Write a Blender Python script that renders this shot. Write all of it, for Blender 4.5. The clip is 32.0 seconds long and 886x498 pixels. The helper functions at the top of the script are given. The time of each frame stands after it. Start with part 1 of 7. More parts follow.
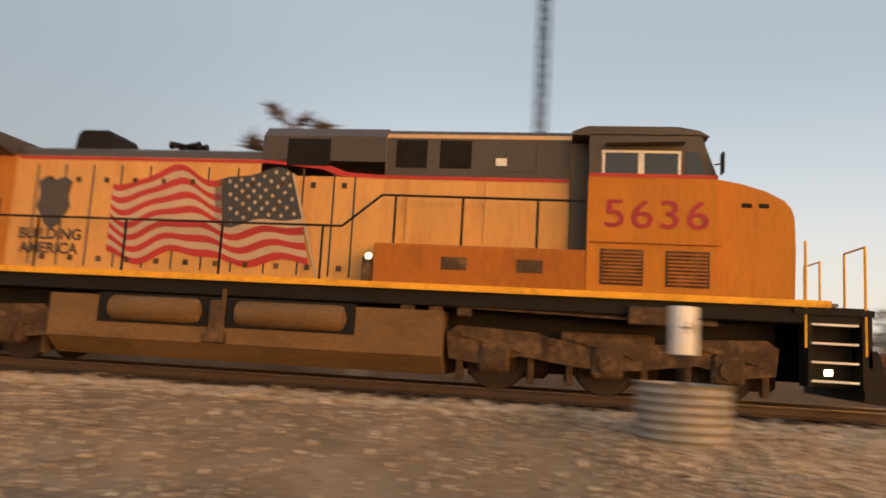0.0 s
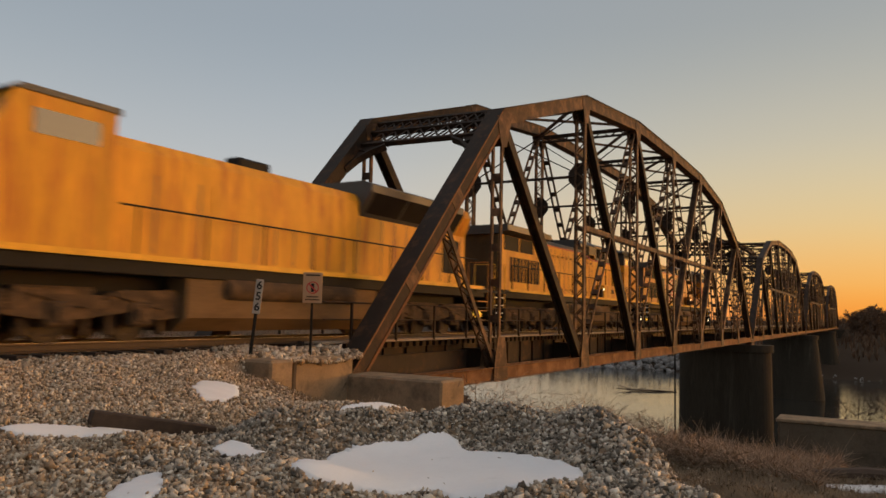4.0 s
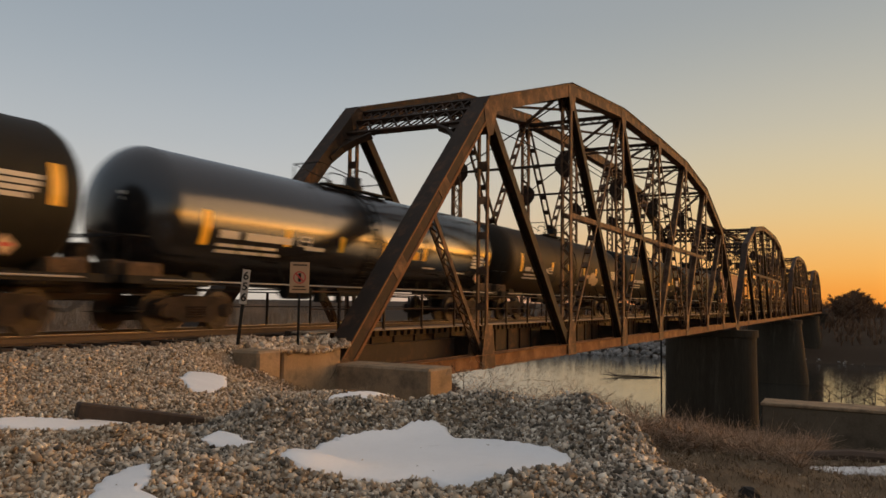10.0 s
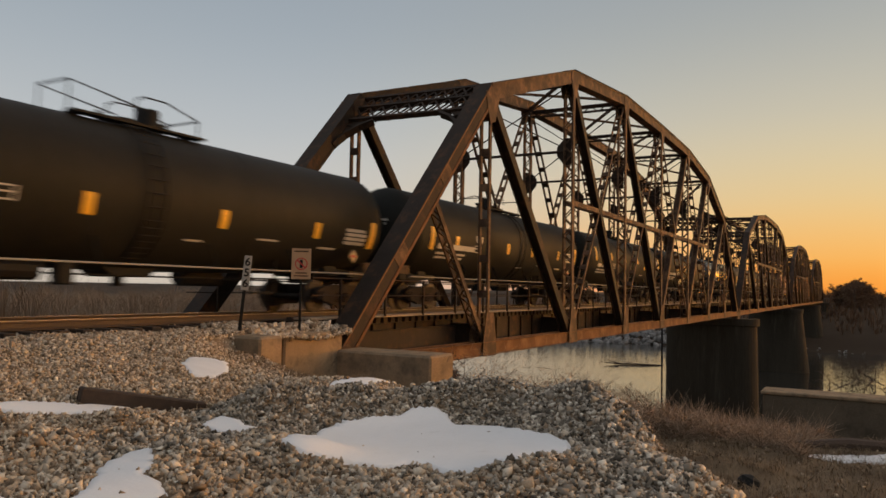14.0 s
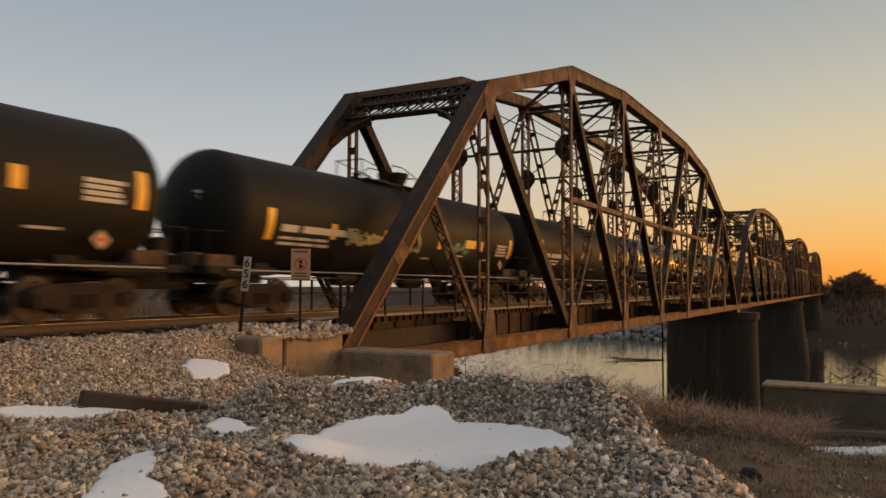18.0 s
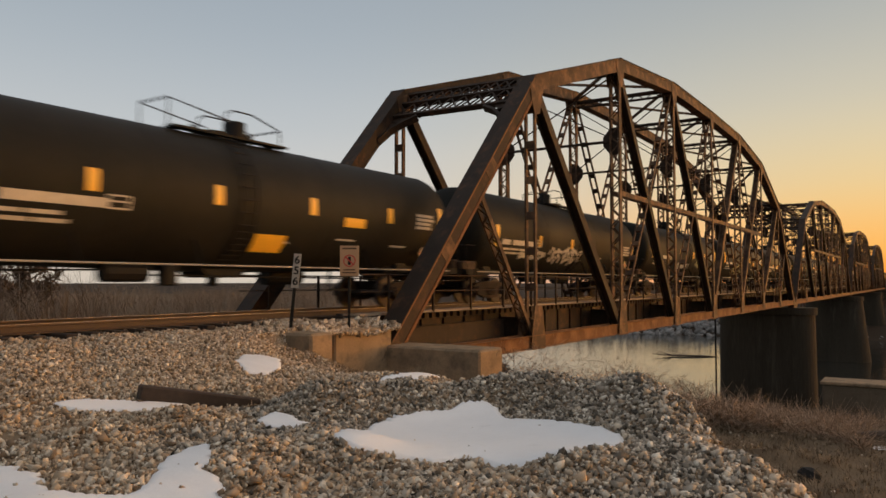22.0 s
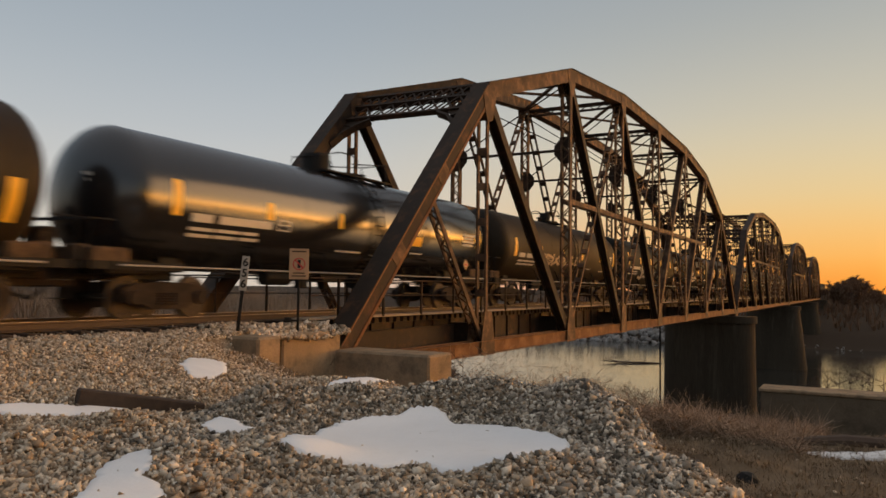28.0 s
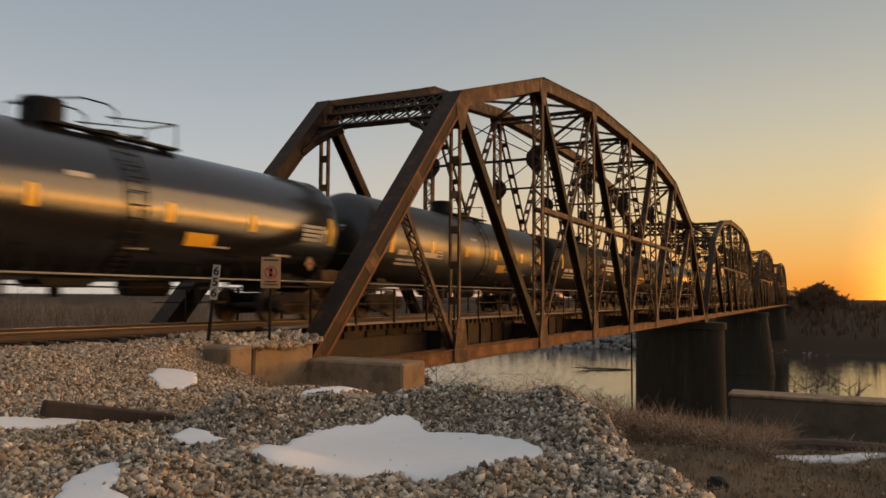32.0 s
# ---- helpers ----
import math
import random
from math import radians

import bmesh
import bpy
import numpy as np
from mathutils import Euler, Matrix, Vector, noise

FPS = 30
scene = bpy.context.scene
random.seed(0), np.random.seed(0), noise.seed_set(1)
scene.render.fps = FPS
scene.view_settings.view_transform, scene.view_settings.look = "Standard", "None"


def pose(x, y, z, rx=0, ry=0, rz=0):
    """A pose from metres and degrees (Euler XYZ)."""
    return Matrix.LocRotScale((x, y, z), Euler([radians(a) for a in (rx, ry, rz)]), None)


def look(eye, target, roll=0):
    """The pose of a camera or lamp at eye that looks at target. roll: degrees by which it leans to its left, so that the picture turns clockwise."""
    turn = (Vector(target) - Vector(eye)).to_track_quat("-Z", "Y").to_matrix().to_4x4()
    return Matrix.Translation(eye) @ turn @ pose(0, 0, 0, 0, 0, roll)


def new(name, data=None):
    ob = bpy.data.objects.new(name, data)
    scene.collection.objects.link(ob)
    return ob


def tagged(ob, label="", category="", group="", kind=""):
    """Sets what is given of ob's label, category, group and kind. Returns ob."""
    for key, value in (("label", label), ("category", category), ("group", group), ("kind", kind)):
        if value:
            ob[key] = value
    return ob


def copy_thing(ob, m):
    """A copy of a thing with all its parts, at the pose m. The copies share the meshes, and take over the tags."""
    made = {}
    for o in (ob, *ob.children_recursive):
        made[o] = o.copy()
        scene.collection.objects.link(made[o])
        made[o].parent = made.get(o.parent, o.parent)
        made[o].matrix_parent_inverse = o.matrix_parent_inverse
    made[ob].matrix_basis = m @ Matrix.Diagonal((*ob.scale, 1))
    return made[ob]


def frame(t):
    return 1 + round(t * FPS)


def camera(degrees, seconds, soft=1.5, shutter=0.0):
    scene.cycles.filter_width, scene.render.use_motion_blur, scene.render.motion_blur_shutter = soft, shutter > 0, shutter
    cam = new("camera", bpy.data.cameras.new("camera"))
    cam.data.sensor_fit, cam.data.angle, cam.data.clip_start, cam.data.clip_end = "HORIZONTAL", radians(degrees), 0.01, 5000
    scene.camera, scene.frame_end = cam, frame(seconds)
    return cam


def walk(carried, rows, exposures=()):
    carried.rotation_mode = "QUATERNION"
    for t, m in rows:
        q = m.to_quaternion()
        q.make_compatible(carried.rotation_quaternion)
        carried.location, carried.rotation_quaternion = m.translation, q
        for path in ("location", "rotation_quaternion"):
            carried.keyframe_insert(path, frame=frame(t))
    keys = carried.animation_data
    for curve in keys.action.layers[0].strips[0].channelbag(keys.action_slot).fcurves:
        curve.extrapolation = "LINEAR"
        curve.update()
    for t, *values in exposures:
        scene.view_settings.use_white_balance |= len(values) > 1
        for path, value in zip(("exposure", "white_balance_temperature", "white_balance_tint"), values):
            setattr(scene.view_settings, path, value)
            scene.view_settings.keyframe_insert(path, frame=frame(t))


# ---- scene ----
# ---- camera ----
EYE = (0.0, 0.0, 0.74)
CAM_ROWS = [
    (0, 8.73, 7.24, 3.20), (0.2, -3.36, 6.91, 2.95), (0.4, -14.86, 6.40, 2.71), (0.5, -19.99, 6.02, 2.57), (0.6, -24.67, 5.52, 2.44),
    (0.8, -33.42, 4.63, 2.16), (1, -40.50, 4.10, 1.84), (1.4, -50.08, 3.71, 1.61), (1.5, -51.57, 3.67, 1.72), (2, -55.97, 3.62, 1.88),
    (2.5, -57.80, 4.03, 1.83), (3, -58.94, 4.39, 1.68), (3.5, -59.61, 4.70, 1.53), (5.5, -59.95, 5.18, 1.12), (6, -59.89, 5.01, 1.12),
    (6.5, -59.85, 4.77, 1.16), (7, -59.89, 4.51, 1.11), (7.5, -59.95, 4.31, 1.12), (8, -60.05, 4.19, 1.01), (8.5, -60.20, 4.14, 0.95),
    (9, -60.41, 4.13, 0.89), (9.5, -60.64, 4.10, 0.90), (10, -60.86, 4.03, 0.77), (10.5, -60.95, 3.86, 0.71), (11, -60.99, 3.63, 0.70),
    (11.5, -61.02, 3.32, 0.66), (12, -61.02, 3.06, 0.73), (12.5, -60.99, 2.91, 0.81), (13, -60.96, 2.90, 0.94), (13.5, -60.86, 2.97, 1.03),
    (14, -60.75, 3.04, 1.08), (14.5, -60.69, 3.12, 1.08), (16.5, -60.74, 3.01, 0.50), (17, -60.83, 2.96, 0.39), (17.5, -60.83, 2.89, 0.28),
    (18, -60.81, 2.89, 0.20), (18.5, -60.69, 2.91, 0.21), (19, -60.50, 2.92, 0.14), (19.5, -60.24, 2.96, 0.10), (20, -59.83, 2.96, 0.06),
    (20.5, -59.28, 2.88, 0.05), (21, -58.52, 2.75, 0.05), (21.5, -57.75, 2.64, 0.02), (22, -57.16, 2.58, -0.03), (22.5, -56.84, 2.51, -0.01),
    (23, -56.72, 2.36, 0.09), (23.5, -56.71, 2.22, 0.13), (24, -56.82, 2.10, 0.20), (24.5, -57.06, 2.06, 0.23), (25, -57.34, 2.08, 0.33),
    (25.5, -57.67, 2.13, 0.39), (27.5, -60.03, 2.79, 0.71), (28, -60.92, 2.99, 0.75), (28.5, -61.69, 3.17, 0.78), (29, -62.31, 3.35, 0.73),
    (29.5, -62.71, 3.53, 0.63), (30, -62.87, 3.62, 0.61), (30.5, -62.93, 3.65, 0.53), (31, -62.93, 3.63, 0.53), (31.5, -62.97, 3.62, 0.48),
    (32, -63.00, 3.62, 0.44),
]
cam = camera(61.5, 32.0, soft=1.55, shutter=0.45)
walk(cam, [(t, pose(*EYE, 90 + p, 0, y) @ pose(0, 0, 0, 0, 0, r)) for t, y, p, r in CAM_ROWS],
     [(0, 0.32), (0.6, 0.20), (1.4, -0.03), (2, -0.08), (6, -0.25), (13, -0.16), (20, -0.10), (23, -0.02), (25.2, 0.0), (28, -0.10), (32, -0.20)])

# ---- sky and sun ----
SUN_AZ, SUN_EL = 134.0, 9.0          # degrees from +y towards +x, and above the horizon
sun_dir = Vector((math.sin(radians(SUN_AZ)) * math.cos(radians(SUN_EL)), math.cos(radians(SUN_AZ)) * math.cos(radians(SUN_EL)), math.sin(radians(SUN_EL))))


def build_sky():
    world = bpy.data.worlds.new("evening_sky")
    scene.world = world
    world.use_nodes = True
    nt = world.node_tree
    N, L = nt.nodes, nt.links
    bg = N["Background"]
    co = N.new("ShaderNodeTexCoord")
    sep = N.new("ShaderNodeSeparateXYZ")
    L.new(co.outputs["Generated"], sep.inputs[0])

    def ramp(stops):
        r = N.new("ShaderNodeValToRGB")
        r.color_ramp.interpolation = "B_SPLINE"
        for n, (p, c) in enumerate(stops):
            e = r.color_ramp.elements[n] if n < 2 else r.color_ramp.elements.new(p)
            e.position, e.color = p, (*c, 1)
        L.new(sep.outputs["Z"], r.inputs[0])
        return r
    dusk = ramp([(0.0, (0.08, 0.075, 0.075)), (1.0, (0.50, 0.50, 0.52)), (0.15, (0.11, 0.105, 0.11)), (0.35, (0.15, 0.155, 0.17)), (0.6, (0.38, 0.38, 0.40))])
    away = ramp([(0.0, (0.64, 0.55, 0.46)), (1.0, (0.50, 0.50, 0.52)), (0.10, (0.63, 0.58, 0.53)), (0.20, (0.52, 0.54, 0.555)), (0.36, (0.30, 0.355, 0.405)), (0.6, (0.38, 0.39, 0.42))])
    near = ramp([(0.0, (0.92, 0.24, 0.012)), (1.0, (0.50, 0.50, 0.52)), (0.045, (0.95, 0.40, 0.04)), (0.12, (0.80, 0.57, 0.23)), (0.22, (0.60, 0.54, 0.41)), (0.36, (0.32, 0.345, 0.35)), (0.6, (0.36, 0.36, 0.37))])
    dot = N.new("ShaderNodeVectorMath")
    dot.operation = "DOT_PRODUCT"
    L.new(co.outputs["Generated"], dot.inputs[0])
    dot.inputs[1].default_value = (sun_dir.x, sun_dir.y, 0)
    mr = N.new("ShaderNodeMapRange")
    mr.interpolation_type = "SMOOTHSTEP"
    mr.inputs["From Min"].default_value, mr.inputs["From Max"].default_value = 0.02, 0.74
    L.new(dot.outputs["Value"], mr.inputs[0])
    dim = N.new("ShaderNodeMapRange")
    dim.interpolation_type = "SMOOTHSTEP"
    dim.inputs["From Min"].default_value, dim.inputs["From Max"].default_value = -1.15, -0.74
    L.new(dot.outputs["Value"], dim.inputs[0])
    back = N.new("ShaderNodeMix")
    back.data_type = "RGBA"
    L.new(dim.outputs[0], back.inputs["Factor"])
    L.new(dusk.outputs[0], back.inputs["A"])
    L.new(away.outputs[0], back.inputs["B"])
    mix = N.new("ShaderNodeMix")
    mix.data_type = "RGBA"
    L.new(mr.outputs[0], mix.inputs["Factor"])
    L.new(back.outputs["Result"], mix.inputs["A"])
    L.new(near.outputs[0], mix.inputs["B"])
    core = ramp([(0.0, (1.0, 0.37, 0.035)), (1.0, (0.0227, 0.0227, 0.0236)), (0.03, (0.74, 0.285, 0.036)), (0.08, (0.26, 0.110, 0.020)), (0.16, (0.055, 0.033, 0.013)), (0.25, (0.024, 0.020, 0.014)), (0.36, (0.0145, 0.0150, 0.0145)), (0.6, (0.0165, 0.0165, 0.0170))])
    core.color_ramp.interpolation = "LINEAR"
    bright = N.new("ShaderNodeVectorMath")
    bright.operation = "SCALE"
    bright.inputs["Scale"].default_value = 22.0
    L.new(core.outputs[0], bright.inputs[0])
    hot = N.new("ShaderNodeMapRange")
    hot.interpolation_type = "SMOOTHSTEP"
    hot.inputs["From Min"].default_value, hot.inputs["From Max"].default_value = 0.72, 0.95
    L.new(dot.outputs["Value"], hot.inputs[0])
    glow = N.new("ShaderNodeMix")
    glow.data_type = "RGBA"
    L.new(hot.outputs[0], glow.inputs["Factor"])
    L.new(mix.outputs["Result"], glow.inputs["A"])
    L.new(bright.outputs[0], glow.inputs["B"])
    sky = N.new("ShaderNodeTexSky")
    sky.sky_type, sky.sun_disc = "NISHITA", False
    sky.sun_elevation, sky.sun_rotation = radians(SUN_EL), radians(SUN_AZ)
    add = N.new("ShaderNodeMix")
    add.data_type, add.blend_type = "RGBA", "ADD"
    add.inputs["Factor"].default_value = 0.02
    L.new(glow.outputs["Result"], add.inputs["A"])
    L.new(sky.outputs[0], add.inputs["B"])
    L.new(add.outputs["Result"], bg.inputs["Color"])
    bg.inputs["Strength"].default_value = 1.0
    lamp = bpy.data.lights.new("low_sun", "SUN")
    lamp.energy, lamp.angle, lamp.color = 1.35, radians(40), (1.0, 0.58, 0.27)
    ob = new("low_sun", lamp)
    ob.matrix_world = look(sun_dir * 50, (0, 0, 0))


build_sky()


# ---- materials ----
def mat(name, base, rough=0.7, metal=0.0, var=0.25, scale=1.5, fine=35.0, bump=0.15, second=None, amount=0.35, spread=0.25, dist=0.01, island=0.0, objvar=0.0, second_scale=None, emit=0.0, spec=0.5, rough_var=0.0, stretch=None):
    m = bpy.data.materials.new(name)
    m.use_nodes = True
    nt = m.node_tree
    N, L = nt.nodes, nt.links
    b = N["Principled BSDF"]
    co = N.new("ShaderNodeTexCoord")
    src = co.outputs["Object"]
    if stretch:
        mp = N.new("ShaderNodeMapping")
        mp.inputs["Scale"].default_value = stretch
        L.new(src, mp.inputs[0])
        src = mp.outputs[0]

    def noise_node(s, detail=5.0, r=0.6):
        n = N.new("ShaderNodeTexNoise")
        n.inputs["Scale"].default_value, n.inputs["Detail"].default_value, n.inputs["Roughness"].default_value = s, detail, r
        L.new(src, n.inputs["Vector"])
        return n.outputs["Fac"]

    def math2(op, a, bb):
        n = N.new("ShaderNodeMath")
        n.operation = op
        for k, v in enumerate((a, bb)):
            if isinstance(v, (int, float)):
                n.inputs[k].default_value = v
            else:
                L.new(v, n.inputs[k])
        return n.outputs[0]
    big, small = noise_node(scale), noise_node(fine, 3.0)
    f = math2("ADD", math2("MULTIPLY", big, 0.6), math2("MULTIPLY", small, 0.4))
    if island:
        g = N.new("ShaderNodeNewGeometry")
        f = math2("ADD", math2("MULTIPLY", f, 1 - island), math2("MULTIPLY", g.outputs["Random Per Island"], island))
    if objvar:
        o = N.new("ShaderNodeObjectInfo")
        f = math2("ADD", math2("MULTIPLY", f, 1 - objvar), math2("MULTIPLY", o.outputs["Random"], objvar))
    mr = N.new("ShaderNodeMapRange")
    mr.inputs["From Min"].default_value, mr.inputs["From Max"].default_value = (0.05, 0.95) if island or objvar else (0.3, 0.7)
    mr.inputs["To Min"].default_value, mr.inputs["To Max"].default_value = 1 - var, 1 + var
    L.new(f, mr.inputs[0])
    mul = N.new("ShaderNodeMix")
    mul.data_type, mul.blend_type = "RGBA", "MULTIPLY"
    mul.inputs["Factor"].default_value = 1.0
    mul.inputs["A"].default_value = (*base, 1)
    L.new(mr.outputs[0], mul.inputs["B"])
    col = mul.outputs["Result"]
    if second:
        n2 = noise_node(second_scale or scale * 1.7, 7.0, 0.68)
        m2 = N.new("ShaderNodeMapRange")
        m2.interpolation_type = "SMOOTHSTEP"
        m2.inputs["From Min"].default_value, m2.inputs["From Max"].default_value = 0.62 - amount * 0.4, 0.62 - amount * 0.4 + spread
        L.new(n2, m2.inputs[0])
        mx = N.new("ShaderNodeMix")
        mx.data_type = "RGBA"
        L.new(m2.outputs[0], mx.inputs["Factor"])
        L.new(col, mx.inputs["A"])
        mx.inputs["B"].default_value = (*second, 1)
        col = mx.outputs["Result"]
    L.new(col, b.inputs["Base Color"])
    b.inputs["Roughness"].default_value, b.inputs["Metallic"].default_value = rough, metal
    b.inputs["Specular IOR Level"].default_value = spec
    if rough_var:
        r2 = N.new("ShaderNodeMapRange")
        r2.inputs["To Min"].default_value, r2.inputs["To Max"].default_value = max(0.02, rough - rough_var), min(1, rough + rough_var)
        L.new(big, r2.inputs[0])
        L.new(r2.outputs[0], b.inputs["Roughness"])
    if bump:
        bp = N.new("ShaderNodeBump")
        bp.inputs["Strength"].default_value, bp.inputs["Distance"].default_value = bump, dist
        L.new(f, bp.inputs["Height"])
        L.new(bp.outputs[0], b.inputs["Normal"])
    if emit:
        L.new(col, b.inputs["Emission Color"])
        b.inputs["Emission Strength"].default_value = emit
    return m


M = {}
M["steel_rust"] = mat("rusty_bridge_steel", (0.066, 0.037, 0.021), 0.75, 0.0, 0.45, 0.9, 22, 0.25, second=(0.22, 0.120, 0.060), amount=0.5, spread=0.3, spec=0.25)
# orange rust of the chords, brightened for their sunlit sides
M["lit_chord_rust"] = mat("lit_orange_rusty_chord_steel", (0.145, 0.066, 0.029), 0.8, 0.0, 0.4, 0.9, 22, 0.25, second=(0.25, 0.130, 0.062), amount=0.5, spread=0.3, spec=0.2)
# the same rusty steel, with the shade put into its colour
M["steel_shaded"] = mat("shaded_bridge_steel", (0.030, 0.019, 0.012), 0.75, 0.0, 0.4, 1.2, 25, 0.25, second=(0.085, 0.038, 0.017), amount=0.35, spec=0.25)
M["ballast"] = mat("ballast_stone", (0.46, 0.345, 0.25), 0.9, 0, 0.25, 9, 70, 0.4, spec=0.15)
M["ground"] = mat("gravel_ground", (0.235, 0.165, 0.104), 0.95, 0, 0.45, 0.8, 28, 0.9, second=(0.33, 0.25, 0.175), amount=0.3, dist=0.03, spec=0.08)


def add_soil(m):
    """Below the gravel and beyond the track the ground is brown soil with dead growth."""
    nt = m.node_tree
    N, L = nt.nodes, nt.links
    b = N["Principled BSDF"]
    old = b.inputs["Base Color"].links[0].from_socket
    co = N.new("ShaderNodeTexCoord")
    sep = N.new("ShaderNodeSeparateXYZ")
    L.new(co.outputs["Object"], sep.inputs[0])
    n1 = N.new("ShaderNodeTexNoise")
    n1.inputs["Scale"].default_value, n1.inputs["Detail"].default_value = 0.7, 8
    L.new(co.outputs["Object"], n1.inputs["Vector"])
    ramp = N.new("ShaderNodeValToRGB")
    for e, (p, c) in zip(ramp.color_ramp.elements, ((0.35, (0.11, 0.076, 0.046)), (0.68, (0.24, 0.17, 0.105)))):
        e.position, e.color = p, (*c, 1)
    L.new(n1.outputs["Fac"], ramp.inputs[0])

    def step(sock, lo, hi):
        r = N.new("ShaderNodeMapRange")
        r.interpolation_type = "SMOOTHSTEP"
        r.inputs["From Min"].default_value, r.inputs["From Max"].default_value = lo, hi
        L.new(sock, r.inputs[0])
        return r.outputs[0]
    low, beyond = step(sep.outputs["Z"], -1.15, -1.45), step(sep.outputs["Y"], 17.3, 18.6)
    top = N.new("ShaderNodeMath")
    top.operation = "MAXIMUM"
    L.new(low, top.inputs[0])
    L.new(beyond, top.inputs[1])
    mx = N.new("ShaderNodeMix")
    mx.data_type = "RGBA"
    L.new(top.outputs[0], mx.inputs["Factor"])
    L.new(old, mx.inputs["A"])
    L.new(ramp.outputs[0], mx.inputs["B"])
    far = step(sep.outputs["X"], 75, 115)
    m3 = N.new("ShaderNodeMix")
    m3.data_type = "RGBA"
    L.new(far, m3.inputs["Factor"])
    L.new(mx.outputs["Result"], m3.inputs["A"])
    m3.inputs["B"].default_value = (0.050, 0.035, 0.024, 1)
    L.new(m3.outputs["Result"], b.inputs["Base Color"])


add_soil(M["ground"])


def mixed_stone(m, rocks):
    """Angular ballast of several rocks: brown, tan, grey and pale."""
    nt = m.node_tree
    N, L = nt.nodes, nt.links
    g = N.new("ShaderNodeNewGeometry")
    r = N.new("ShaderNodeValToRGB")
    for n, (p, c) in enumerate(rocks):
        e = r.color_ramp.elements[n] if n < 2 else r.color_ramp.elements.new(p)
        e.position, e.color = p, (*c, 1)
    L.new(g.outputs["Random Per Island"], r.inputs[0])
    mul = [n for n in N if n.bl_idname == "ShaderNodeMix"][0]
    L.new(r.outputs[0], mul.inputs["A"])


mixed_stone(M["ballast"], ((0.0, (0.14, 0.10, 0.066)), (1.0, (0.82, 0.71, 0.56)), (0.2, (0.32, 0.23, 0.15)), (0.5, (0.53, 0.40, 0.27)), (0.75, (0.55, 0.45, 0.335)), (0.9, (0.68, 0.56, 0.42))))
# the same gravel, greyed and darkened for the shaded side of the ring
M["shaded_ballast"] = mat("shaded_ballast_stone", (0.4, 0.37, 0.33), 0.9, 0, 0.25, 9, 70, 0.4, spec=0.15)
mixed_stone(M["shaded_ballast"], ((0.0, (0.07, 0.06, 0.048)), (1.0, (0.84, 0.75, 0.62)), (0.25, (0.20, 0.168, 0.13)), (0.55, (0.37, 0.31, 0.24)), (0.8, (0.49, 0.415, 0.325)), (0.93, (0.70, 0.61, 0.49))))
M["snow"] = mat("old_snow", (0.86, 0.83, 0.80), 0.6, 0, 0.05, 1.5, 30, 0.25, dist=0.02, second=(0.68, 0.65, 0.61), amount=0.15, spread=0.35)
M["concrete"] = mat("weathered_concrete", (0.30, 0.212, 0.130), 0.9, 0, 0.3, 1.3, 30, 0.35, second=(0.115, 0.088, 0.060), amount=0.5, spread=0.35, spec=0.2)
# wall concrete with the shade of its face put into the colour
M["wall_shaded"] = mat("shaded_wall_concrete", (0.125, 0.098, 0.068), 0.9, 0, 0.3, 0.8, 20, 0.35, second=(0.07, 0.055, 0.038), amount=0.5, spread=0.35, spec=0.15)
# base darkened for the piers' shadowed faces; the paler upright streaks are stains
M["pier"] = mat("shaded_stained_pier_concrete", (0.046, 0.037, 0.026), 0.9, 0, 0.4, 0.35, 8, 0.3, spec=0.15, second=(0.115, 0.096, 0.070), amount=0.22, spread=0.35, second_scale=0.9, stretch=(1.3, 1.3, 0.13))
M["water"] = mat("river_water", (0.03, 0.03, 0.026), 0.06, 0, 0.1, 0.10, 0.9, 0.25, rough_var=0.04, dist=0.2, stretch=(1.8, 0.4, 1))
M["plank"] = mat("bleached_walkway_plank", (0.36, 0.28, 0.20), 0.85, 0, 0.3, 1.2, 24, 0.3, second=(0.20, 0.15, 0.105), amount=0.4, stretch=(0.4, 5, 5), spec=0.15)
M["rail"] = mat("rail_steel", (0.060, 0.036, 0.021), 0.7, 0.0, 0.3, 2, 30, 0.15)
M["rail_top"] = mat("polished_rail_head", (0.34, 0.29, 0.24), 0.45, 1.0, 0.1, 2, 30, 0.05)
M["tie"] = mat("creosoted_timber", (0.048, 0.031, 0.021), 0.9, 0, 0.4, 1.5, 26, 0.5, stretch=(6, 1, 6))
M["tank_matte"] = mat("dusty_black_tank_paint", (0.0155, 0.0150, 0.0120), 0.60, 0, 0.35, 0.5, 9, 0.05, second=(0.025, 0.023, 0.017), amount=0.45, spread=0.5, stretch=(1, 1, 0.5), spec=0.13)
M["tank_brown"] = mat("dusty_brown_tank_paint", (0.024, 0.017, 0.009), 0.60, 0, 0.35, 0.5, 9, 0.05, second=(0.045, 0.030, 0.014), amount=0.5, spread=0.5, stretch=(1, 1, 0.5), spec=0.2)
M["tank_gloss"] = mat("glossy_black_tank_paint", (0.012, 0.012, 0.013), 0.20, 0, 0.2, 0.6, 8, 0.008, spec=0.8)
M["tank_semi"] = mat("worn_black_tank_paint", (0.016, 0.015, 0.013), 0.34, 0, 0.25, 0.6, 8, 0.01, spec=0.6)
M["under"] = mat("grimy_undercarriage", (0.070, 0.046, 0.028), 0.85, 0, 0.5, 2, 30, 0.3, second=(0.17, 0.105, 0.055), amount=0.42, spec=0.2)
M["bogie"] = mat("dark_grimy_bogie_steel", (0.027, 0.019, 0.014), 0.85, 0, 0.5, 2, 30, 0.3, second=(0.070, 0.045, 0.028), amount=0.36, spec=0.2)
